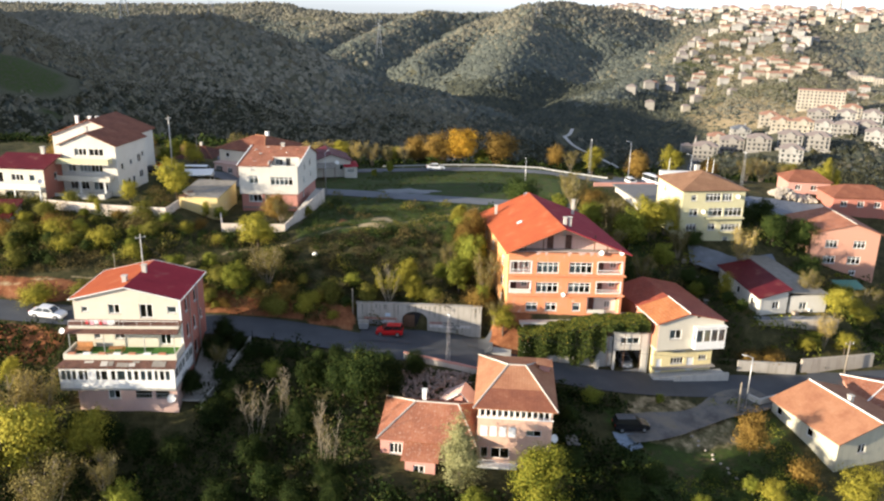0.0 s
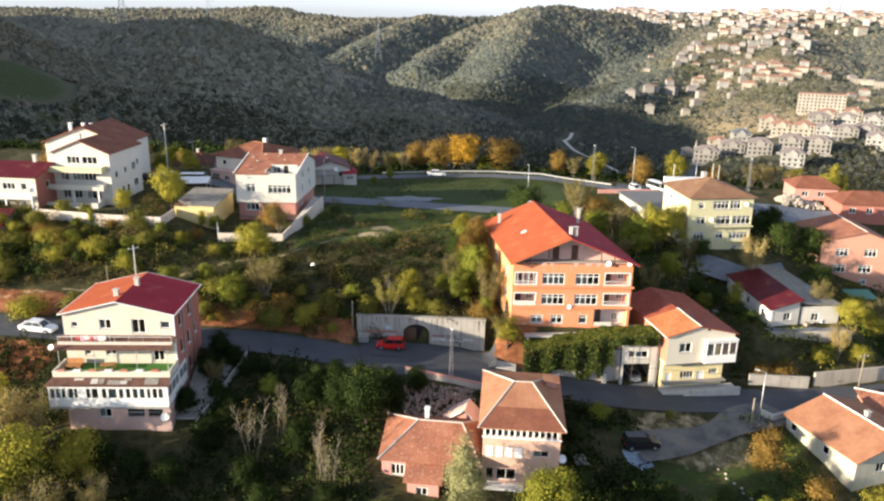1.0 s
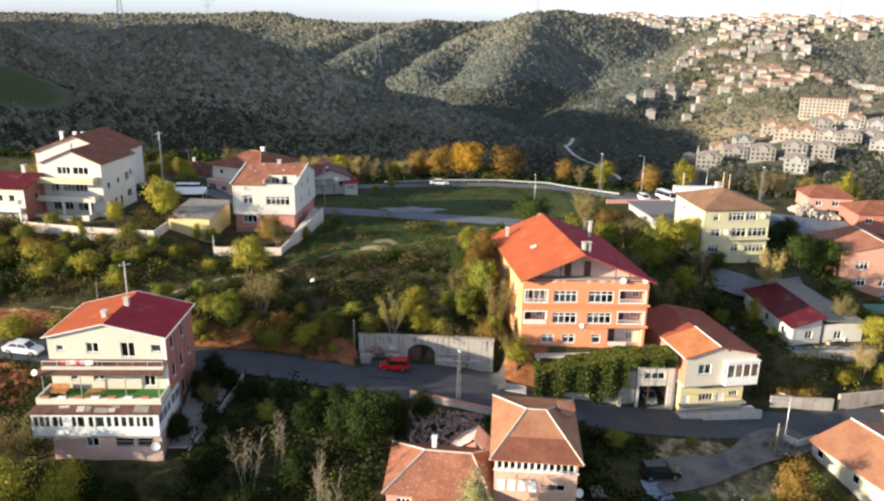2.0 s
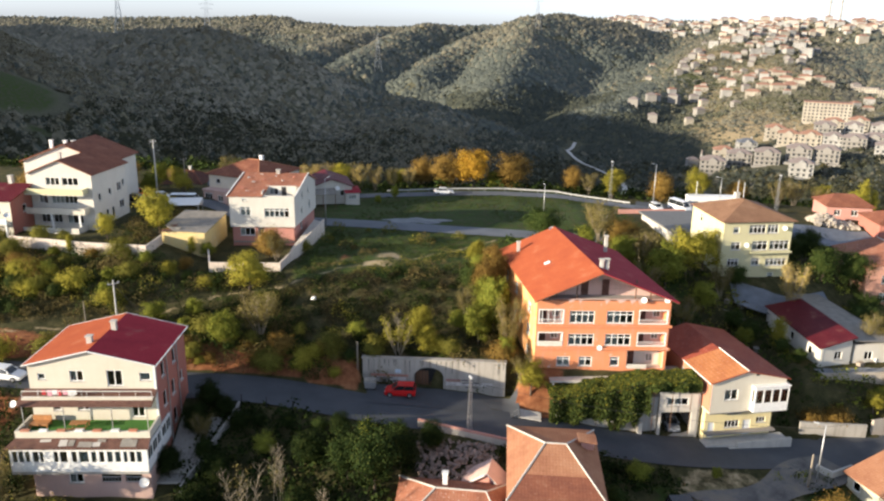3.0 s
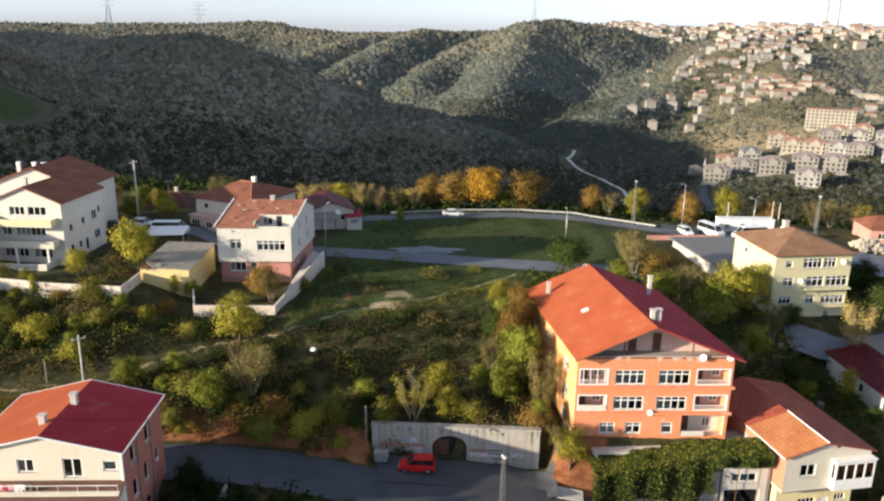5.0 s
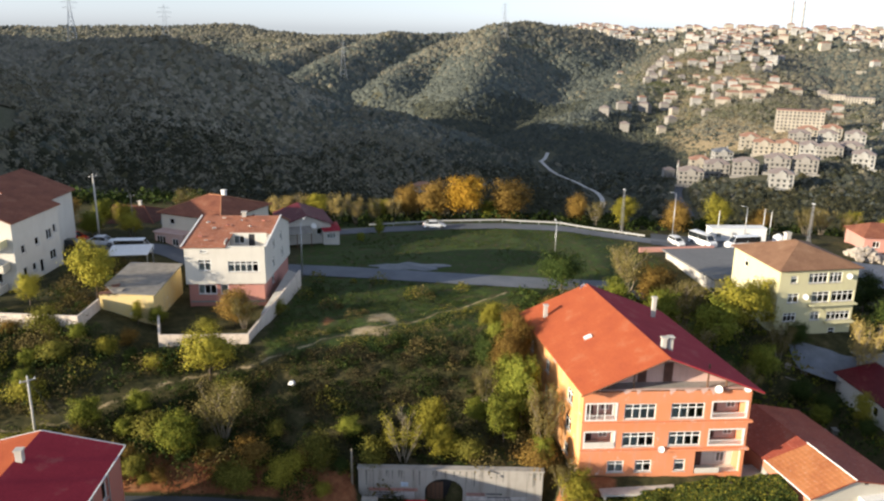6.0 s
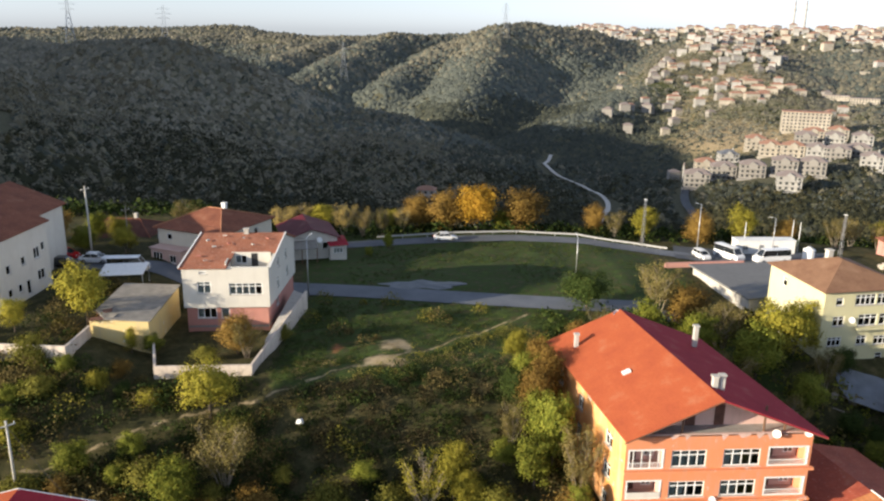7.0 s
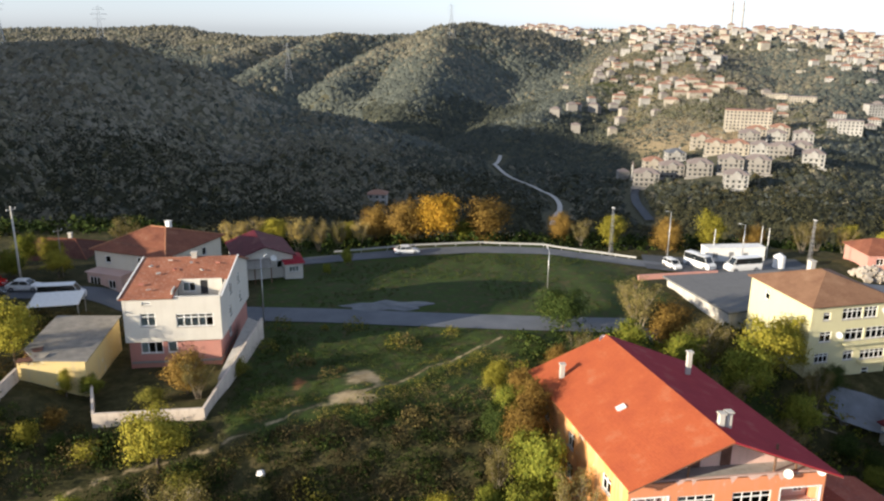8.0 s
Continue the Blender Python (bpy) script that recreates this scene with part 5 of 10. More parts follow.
def road_house():
    h = thing("cream_road_house", place(32.2, 91.8, -4.4, 9), "cream house on a yellow base with a low red-brown tin roof", "house")
    w, d = 9.4, 14.5
    low = [(0.2, 1.0), (w - 0.6, 1.0), (w - 0.6, d), (0.2, d)]
    lw = {0: [(2.6, 1.9, 1.9, 0.95), (2.9, 3.75, 1.6, 0.5), (6.7, 2.3, 1.2, 0.7), (6.3, 3.75, 1.7, 0.5), (5.0, 0.78, 1.0, 2.0), (0.5, 0.78, 0.8, 2.0)]}
    walls(h, low, -1.0, 4.7, YELLOW, {k: [(u, v + 1, ww, hh) for u, v, ww, hh in l] for k, l in lw.items()}, "base_wall")
    f0 = facade(low[0], low[1], 0)
    for u, v, ww, hh in lw[0][:4]:
        window(h, f0, u, v, ww, hh, 4 if ww > 1.5 else 3, bar=0.06)
    for u, v, ww, hh in lw[0][4:]:
        part("door", Shape().box(u, 0.06, v, u + ww, 0.12, v + hh, f0), DOOR_WHITE, h, "white panelled door")
    up = [(0, 0), (w, 0), (w, d), (0, d)]
    win = {0: [(1.7, 1.2, 1.7, 1.35)], 3: [(11, 1.0, 1.2, 1.2)], 1: [(0.5, 1.0, 1.3, 1.55), (6, 1.0, 1.2, 1.2)]}
    for i, mat in enumerate((CREAM, CREAM, CREAM, TERRACOTTA_WALL)):
        a, b = up[i], up[(i + 1) % 4]
        s = Shape()
        wall_panel(s, facade(a, b, 4.7), math.hypot(b[0] - a[0], b[1] - a[1]), 3.8, [(u, v + 0.2, u + ww, v + 0.2 + hh) for u, v, ww, hh in win.get(i, [])])
        part("wall", s, mat, h)
    f = [facade(up[i], up[(i + 1) % 4], 4.9) for i in range(4)]
    fill(h, f, win, (0, 0.3), transom=0.0)
    part("storey_slab", Shape().box(-0.02, -0.02, 4.52, w + 0.02, d, 4.72), CREAM, h)
    bay = [(5.1, -0.75), (w + 0.05, -0.75), (w + 0.05, -0.004), (5.1, -0.004)]
    bh = {0: [(0.15 + 1.05 * k, 1.0, 0.95, 1.75) for k in range(4)], 1: [(0.1, 1.0, 0.5, 1.75)], 3: [(0.1, 1.0, 0.5, 1.75)]}
    bf = walls(h, bay, 4.75, 7.75, WHITE, bh, "bay_wall", 0.1, (2,))
    for side, lst in bh.items():
        for u, v, ww, hh in lst:
            window(h, bf[side], u, v, ww, hh, 1, depth=0.02, sill=False, bar=0.06, curtain=1 if side == 0 and u > 2 else 0)
    part("bay_floor", Shape().box(5.1, -0.75, 4.65, w + 0.05, -0.004, 4.74), WHITE, h)
    part("bay_roof", Shape().box(5.0, -0.85, 7.76, w + 0.15, -0.004, 7.87), WHITE, h)
    inside(h, up, [1.6, 4.4, 8.2], 0.5)
    gable_wall(h, up[0], up[1], 8.5, 0.45, 9.6, CREAM)
    gable_wall(h, up[2], up[3], 8.5, 0.55, 9.6, CREAM)
    tin = tiles("red_brown_tin", (0.36, 0.085, 0.05), (0.25, 0.06, 0.04), 0.24, "X", 0.45, 0.55)
    gable_roof(h, up, 8.45, 9.75, (tin,), 0.35, "y", 0.45, 0.1, 0.3)
    # brighter plate over the front half: sunlight on this slope painted as colour
    roof_plate(h, [(-0.34, 6.2, 8.49), (-0.34, -0.29, 8.49), (4.15, -0.29, 9.78), (4.15, 6.2, 9.78)], tiles("sunlit_rusty_tin", (0.5, 0.2, 0.08), (0.36, 0.12, 0.05), 0.5, "X", 0.5, 0.5), 0.03, "rusty ribbed tin, sunlight put into its bright orange")
    part("ridge_strip", Shape().beam((4.22, -0.3, 9.82), (4.22, 6.4, 9.82), 0.09), WHITE, h)
    part("eave_strip", Shape().beam((-0.37, -0.3, 8.46), (-0.37, 6.4, 8.46), 0.09), WHITE, h)
    part("vent", Shape().box(5.4, -0.03, 9.0, 5.8, 0.02, 9.3), BLACK, h)
    part("lean_to_roof", Shape().slab([(w + 0.1, 5, 7.9), (w + 1.5, 5, 7.5), (w + 1.5, d, 7.5), (w + 0.1, d, 7.9)], 0.08), GREY_SHEET, h)
    part("platform", Shape().box(-0.2, -0.6, -1.5, w + 0.9, 0.98, 0.75), PALE_CONCRETE, h)
    part("apron_wall", Shape().box(3.6, -1.0, -1.5, w + 1.2, -0.61, 1.0), PALE_CONCRETE, h)
    part("step", Shape().box(2.6, -1.0, -1.5, 3.59, -0.61, 0.45), PALE_CONCRETE, h)
    return h


def crimson_house():
    h = thing("low_white_house", place(50.6, 103.1, 0.4, 2), "low whitewashed house with a dark crimson tin roof", "house")
    plan = [(0, 0), (4.7, 1.0), (4.7, 15.0), (0, 15.0)]
    win = {0: [(2.2, 1.2, 1.2, 1.2)], 3: [(11.8, 1.2, 1.0, 1.2), (7, 1.2, 1.0, 1.2)]}
    walls(h, plan, -1.5, 3.2, WHITEWALL, {k: [(u, v + 1.5, w, hh) for u, v, w, hh in l] for k, l in win.items()})
    fill(h, [facade(plan[i], plan[(i + 1) % 4], 0) for i in range(4)], win, (0,))
    inside(h, plan, [0.1, 3.1], 0.5)
    o = grow(plan, 0.4)
    roof_plate(h, [(*o[3], 3.2), (*o[0], 3.2), (*o[1], 4.3), (*o[2], 4.3)], CRIMSON, 0.1)
    gable_wall(h, plan[0], plan[1], 3.2, 0.98, 4.1, WHITEWALL)
    h2 = thing("long_shed", place(55.75, 104.5, 0.3, 2), "long low shed with a pale grey cement-sheet roof", "shed")
    p2 = [(0, 0), (5.9, 0.4), (5.0, 20.0), (0, 20.0)]
    walls(h2, p2, -1.5, 3.1, WHITEWALL, {0: [(1.6, 2.4, 1.2, 1.2)]})
    window(h2, facade(p2[0], p2[1], -1.5), 1.6, 2.4, 1.2, 1.2, 2)
    inside(h2, p2, [0.1, 3.0], 0.5)
    o = grow(p2, 0.3)
    roof_plate(h2, [(*o[1], 3.3), (*o[2], 3.3), (*o[3], 3.8), (*o[0], 3.8)], GREY_SHEET, 0.08)
    return h


def salmon_block():
    h = thing("salmon_house", place(69.2, 126.4, -0.5, -4), "salmon-pink house with a weathered tiled roof", "house")
    plan = quad_plan(11.6, 12)
    win = {0: [(2.4, 5.0, 2.1, 1.4), (7.2, 5.0, 2.1, 1.4), (2.4, 2.1, 2.1, 1.4), (6.6, 2.1, 2.3, 1.4), (7.2, 0.0, 1.2, 1.0)], 3: [(4, 5.0, 1.2, 1.3)], 1: [(4, 5.0, 1.2, 1.3)]}
    walls(h, plan, -2, 7.7, SALMON, {k: [(u, v + 2, w, hh) for u, v, w, hh in l] for k, l in win.items()})
    fill(h, [facade(plan[i], plan[(i + 1) % 4], 0) for i in range(4)], win, (0.4, 0.6), transom=0.3)
    inside(h, plan, [0.1, 3.2, 7.5], 0.5)
    gable_wall(h, plan[0], plan[1], 7.7, 0.6, 9.3, SALMON)
    gable_wall(h, plan[2], plan[3], 7.7, 0.4, 9.3, SALMON)
    gable_roof(h, plan, 7.65, 9.45, (OLD_CLAY,), 0.45, "y", 0.6, 0.12, 0.3, PALE_CONCRETE)
    for i, (x, y, w, d, hh, yaw) in enumerate(((86.5, 153, 13, 9, 3.4, -6), (83, 166.5, 9, 8, 3.2, -8))):
        g = thing("rose_house", place(x, y, gz(x + 5, y + 4) - 0.3, yaw), "rose-painted house with brown-red hipped roof", "house", "rose houses at the eastern edge")
        p = quad_plan(w, d)
        wn2 = {0: [(1.5 + 3.4 * k, hh - 2.0, 1.3, 1.2) for k in range(int(w / 3.6))]}
        walls(g, p, -2, hh, PINK if i else BRICK_RED, {k: [(u, v + 2, ww, h2) for u, v, ww, h2 in l] for k, l in wn2.items()})
        fill(g, [facade(p[q], p[(q + 1) % 4], 0) for q in range(4)], wn2, (0,))
        inside(g, p, [0.1, hh - 0.2], 0.5)
        hip_roof(g, p, hh, hh + 1.9, (BROWN_TILE,), 0.5, (0.3, 0.7), "x", None)
    return h


def red_house_left():
    h = thing("red_house", place(-72.5, 128, 9.6, -6), "brick-red house with cream balconies and a crimson roof", "house")
    plan = quad_plan(9.2, 11)
    win = {0: [(1.0, 4.0, 1.0, 1.9), (3.4, 4.4, 2.2, 1.2), (6.6, 4.4, 1.0, 1.2), (2, 1.2, 2.4, 1.3)], 1: [(3, 4.2, 1.0, 1.2)]}
    for i, mat in enumerate((CREAM, BRICK_RED, BRICK_RED, BRICK_RED)):
        a, b = plan[i], plan[(i + 1) % 4]
        s = Shape()
        wall_panel(s, facade(a, b, -2.5), math.hypot(b[0] - a[0], b[1] - a[1]), 9.2, [(u, v + 2.5, u + w, v + 2.5 + hh) for u, v, w, hh in win.get(i, [])])
        part("wall", s, mat, h)
    fill(h, [facade(plan[i], plan[(i + 1) % 4], 0) for i in range(4)], win, (0,))
    inside(h, plan, [0.1, 3.3, 6.5], 0.5)
    o = grow(plan, 0.5)
    gable_roof(h, plan, 6.7, 8.2, (CRIMSON,), 0.5, "x", 0.5, 0.12)
    gable_wall(h, plan[1], plan[2], 6.7, 0.5, 8.1, BRICK_RED)
    gable_wall(h, plan[3], plan[0], 6.7, 0.5, 8.1, BRICK_RED)
    part("balcony_slab", Shape().box(0.0, -1.4, 3.1, 9.2, -0.003, 3.3), CREAM, h)
    part("balcony_parapet", Shape().box(0.0, -1.4, 3.3, 9.2, -1.28, 4.1), plain("pale_blue_panel", (0.45, 0.56, 0.66), 0.6), h, "pale blue balcony panel")
    for x in (0.2, 4.5, 9.0):
        part("post", Shape().box(x - 0.1, -1.35, -2.0, x + 0.1, -1.15, 3.1), WHITE, h)
    chimney(h, 6.2, 5.5, 7.6, 9.4, 0.6)
    dish(h, 9.0, -0.8, 4.6, 0.45, -60)
    g = thing("crimson_roof_shed", place(-70.5, 114.5, 8.2, 8), "low whitewashed shed with a crimson tin roof", "shed")
    p = quad_plan(6.5, 6.5)
    walls(g, p, -1.5, 2.6, WHITEWALL, {})
    inside(g, p, [0.1, 2.4], 0.5)
    roof_plate(g, [(-0.4, -0.4, 2.6), (6.9, -0.4, 2.6), (6.9, 6.9, 4.0), (-0.4, 6.9, 4.0)], CRIMSON, 0.1)
    gable_wall(g, p[1], p[2], 2.6, 0.99, 3.9, WHITEWALL)
    gable_wall(g, p[3], p[0], 2.6, 0.01, 3.9, WHITEWALL)


def dark_roof_house():
    h = thing("dark_roof_house", place(-58.5, 168.5, 7.6, -8), "low house with a dark brown hipped roof behind the parked cars", "house")
    plan = quad_plan(12.5, 9.5)
    win = {0: [(1.6, 1.2, 1.3, 1.2), (6.0, 1.2, 1.3, 1.2), (9.4, 0.2, 1.0, 2.0)]}
    walls(h, plan, -1.5, 3.0, PINK_PALE, {k: [(u, v + 1.5, w, hh) for u, v, w, hh in l] for k, l in win.items()})
    fill(h, [facade(plan[i], plan[(i + 1) % 4], 0) for i in range(4)], win, (0,))
    inside(h, plan, [0.1, 2.9], 0.5)
    # shadow of the trees on this roof put into its brown tile colour
    hip_roof(h, plan, 3.0, 5.0, (tiles("tree_shaded_tiles", (0.13, 0.055, 0.04), (0.09, 0.04, 0.032), 0.3, "Y", 0.2),), 0.6, (0.3, 0.7), "x", BROWN_TILE)
    chimney(h, 8.0, 5.5, 4.2, 5.8, 0.5)


def ochre_shed():
    h = thing("ochre_shed", place(-40.2, 124.6, 9.3, -1), "ochre-painted shed with a sagging grey cement-sheet roof", "shed")
    plan = quad_plan(6.4, 11.5, 0.2)
    walls(h, plan, -1.5, 3.0, OCHRE, {})
    inside(h, plan, [0.1, 2.8], 0.5)
    part("roof", Shape().slab([(1.8, -0.3, 3.35), (6.7, -0.3, 3.1), (6.8, 11.8, 3.35), (-0.1, 11.8, 3.6), (-0.2, 2.5, 3.45)], 0.08), GREY_SHEET, h)
    for k, (x, y, a) in enumerate(((0.0, -0.3, 6), (0.9, 0.6, -9), (0.2, 1.5, 14))):
        part("loose_sheet", Shape().box(0, 0, 0, 1.7, 1.0, 0.04), BROWN_SHEET if k != 1 else GREY_SHEET, h, m=pose(x, y, 3.1 + 0.08 * k, 4, -6, a))
    for x in (0.4, 1.3):
        part("rafter", Shape().beam((x, -0.6, 3.05), (x + 0.2, 4, 3.3), 0.06), DARK_WOOD, h)
    return h


def flat_shed():
    h = thing("flat_roof_shed", place(41.5, 141.5, 6.2, 4), "low block building with a wide flat concrete roof", "shed")
    plan = [(1.0, -2.5), (17.5, 0.5), (19.0, 13.5), (0.2, 13.0)]
    walls(h, plan, -2, 2.5, PALE_CONCRETE, {})
    part("roof", Shape().slab([(0.5, -3.0, 2.9), (18.0, 0.0, 2.7), (19.5, 14.0, 2.7), (-0.4, 13.5, 2.9)], 0.25), plaster("grey_roof_screed", (0.17, 0.17, 0.17), (0.1, 0.1, 0.1), 0.5), h)
    part("fascia", Shape().box(-4.2, 13.7, 2.3, 9.0, 14.0, 3.1), PINK, h)
    inside(h, plan, [0.1, 2.4], 0.5)


orange_house()
left_house()
pink_tower()
pink_wing()
right_house()
small_right_house()
yellow_block()
white_tower()
white_rear_house()
white_house()
hip_house_back()
dark_roof_house()
barn_house()
road_house()
crimson_house()
salmon_block()
red_house_left()
ochre_shed()
flat_shed()

# ---- plants ----
rng = np.random.default_rng(7)
YELLOW_GREEN = foliage("yellow_green_leaves", (0.24, 0.22, 0.032), (0.34, 0.29, 0.042), (0.12, 0.12, 0.02))
MID_GREEN = foliage("mid_green_leaves", (0.14, 0.16, 0.024), (0.22, 0.22, 0.034), (0.06, 0.078, 0.015))
DARK_GREEN = foliage("dark_green_leaves", (0.029, 0.048, 0.012), (0.056, 0.078, 0.019), (0.015, 0.027, 0.008))
# near-black green: shade of the ravine and the brink put into the leaves
SHADE_GREEN = foliage("shade_green_leaves", (0.014, 0.025, 0.006), (0.027, 0.042, 0.01), (0.008, 0.014, 0.004))
AUTUMN = foliage("orange_leaves", (0.4, 0.22, 0.026), (0.52, 0.31, 0.04), (0.2, 0.1, 0.02))
RUST = foliage("rust_leaves", (0.19, 0.115, 0.03), (0.27, 0.17, 0.042), (0.09, 0.055, 0.018))
OLIVE = foliage("olive_brown_leaves", (0.155, 0.128, 0.045), (0.21, 0.17, 0.062), (0.105, 0.09, 0.032))
GREY_GREEN = foliage("grey_green_needles", (0.19, 0.19, 0.085), (0.3, 0.28, 0.13), (0.1, 0.105, 0.045))
PALE_LEAF = foliage("pale_straw_leaves", (0.34, 0.255, 0.085), (0.42, 0.32, 0.11), (0.22, 0.165, 0.06))
SHRUB_GREEN = foliage("shrub_leaves", (0.14, 0.135, 0.026), (0.21, 0.19, 0.036), (0.06, 0.062, 0.016))
PINE = foliage("yellow_pine_needles", (0.14, 0.15, 0.02), (0.25, 0.23, 0.03), (0.06, 0.075, 0.012))


def quad_cloud(name, centre, size, mat, normal=None, lean=0.5):
    """Many small leaf faces, one island each, in one mesh."""
    n = len(centre)
    nrm = rng.normal(size=(n, 3))
    if normal is not None:
        nrm = nrm * lean + normal
    nrm /= np.linalg.norm(nrm, axis=1, keepdims=True)
    a = np.cross(nrm, rng.normal(size=(n, 3)))
    a /= np.linalg.norm(a, axis=1, keepdims=True)
    b = np.cross(nrm, a)
    s = np.asarray(size).reshape(-1, 1) * np.ones((n, 1))
    asp = rng.uniform(0.5, 0.85, (n, 1))
    v = np.stack([centre - a * s, centre - b * s * asp, centre + a * s, centre + b * s * asp], 1).reshape(-1, 3)
    me = bpy.data.meshes.new(name)
    me.vertices.add(4 * n)
    me.vertices.foreach_set("co", v.astype(np.float32).reshape(-1))
    me.loops.add(4 * n)
    me.loops.foreach_set("vertex_index", np.arange(4 * n, dtype=np.int32))
    me.polygons.add(n)
    me.polygons.foreach_set("loop_start", np.arange(0, 4 * n, 4, dtype=np.int32))
    me.materials.append(mat)
    me.update(calc_edges=True)
    return me


def limb_tree(height, spread_r, first, n_limbs, r0, seed, upright=0.5):
    """Trunk and limbs, tapering. Returns the shape and the limb ends."""
    rr = random.Random(seed)
    s = Shape()
    ends = []
    p = Vector((0, 0, -0.4))
    segs = 5
    pts = [p]
    for i in range(1, segs + 1):
        pts.append(Vector((rr.uniform(-1, 1) * 0.05 * height * i / segs, rr.uniform(-1, 1) * 0.05 * height * i / segs, height * 0.82 * i / segs)))
    for i in range(segs):
        s.tube(pts[i], pts[i + 1], r0 * (1 - 0.8 * i / segs), r0 * (1 - 0.8 * (i + 1) / segs), 7)
    for k in range(n_limbs):
        t = first + (0.95 - first) * k / max(1, n_limbs - 1)
        j = min(segs - 1, int(t * segs))
        base_p = pts[j].lerp(pts[j + 1], t * segs - j)
        a = k * 2.4 + rr.uniform(-0.5, 0.5)
        ln = spread_r * (1 - 0.5 * t) * rr.uniform(0.75, 1.1)
        tip = base_p + Vector((math.cos(a) * ln, math.sin(a) * ln, ln * upright * rr.uniform(0.7, 1.4)))
        mid = base_p.lerp(tip, 0.5) + Vector((0, 0, -0.08 * ln))
        r = r0 * 0.42 * (1 - 0.5 * t)
        s.tube(base_p, mid, r, r * 0.65, 5).tube(mid, tip, r * 0.65, r * 0.2, 5)
        ends += [mid, tip]
        for q in range(3):
            b0 = mid.lerp(tip, 0.2 + 0.3 * q)
            e = b0 + Vector((rr.uniform(-1, 1), rr.uniform(-1, 1), rr.uniform(0.1, 1.0))) * ln * 0.38
            s.tube(b0, e, r * 0.35, r * 0.1, 4)
            ends.append(e)
    return s, ends


def crown_points(h0, h1, rx, n_clump, per, seed, ends=(), taper=0.0, clump=0.55):
    """Leaf places in uneven clumps inside a crown, with gaps."""
    g = np.random.default_rng(seed)
    c = g.normal(size=(n_clump, 3))
    c /= np.linalg.norm(c, axis=1, keepdims=True)
    lobe = g.normal(size=(7, 3))
    lobe /= np.linalg.norm(lobe, axis=1, keepdims=True)
    reach = 0.48 + 0.72 * np.clip((c @ lobe.T).max(1), 0, 1) ** 5
    c *= g.uniform(0.45, 1.0, (n_clump, 1)) ** 0.6 * reach[:, None]
    hz = (h1 - h0) / 2
    zz = c[:, 2]
    f = 1 - taper * (zz + 1) / 2
    c = np.stack([c[:, 0] * rx * f, c[:, 1] * rx * f, (h0 + h1) / 2 + zz * hz], 1)
    if len(ends):
        e = np.array([tuple(p) for p in ends])
        c = np.concatenate([c, e])
    k = len(c)
    rad = clump * g.uniform(0.6, 1.3, (k, 1, 1))
    p = c[:, None, :] + g.normal(size=(k, per, 3)) * rad * np.array([1, 1, 0.7])
    out = p - np.array([0, 0, (h0 + h1) / 2 - 0.3 * hz])
    out = out / (np.linalg.norm(out, axis=2, keepdims=True) + 1e-6)
    puff = p - c[:, None, :]
    out = out * 0.9 + 0.7 * puff / (np.linalg.norm(puff, axis=2, keepdims=True) + 1e-6)
    out = out / (np.linalg.norm(out, axis=2, keepdims=True) + 1e-6)
    return p.reshape(-1, 3), out.reshape(-1, 3)


def make_tree(name, label, category, height, radius, mat, seed, leaf=0.2, clumps=60, per=28, trunk=0.14, bark=None, low=0.25, taper=0.25, clump=0.5, limbs=9, upright=0.6, shape_top=1.0):
    t = thing(name, Matrix.Identity(4), label, category)
    s, ends = limb_tree(height, radius * 0.9, max(0.2, low), limbs, trunk, seed, upright)
    part("trunk", s, bark or BARK, t, smooth=True)
    if clumps:
        p, nrm = crown_points(height * low, height * shape_top, radius, clumps, int(per * 2.5), seed, ends, taper, clump)
        keep = p[:, 2] > 0.15
        p, nrm = p[keep], nrm[keep]
        g = np.random.default_rng(seed + 1)
        part("crown", quad_cloud("crown", p, g.uniform(0.6, 1.25, len(p)) * leaf * 0.58, mat, nrm, 0.25), None, t)
    return t


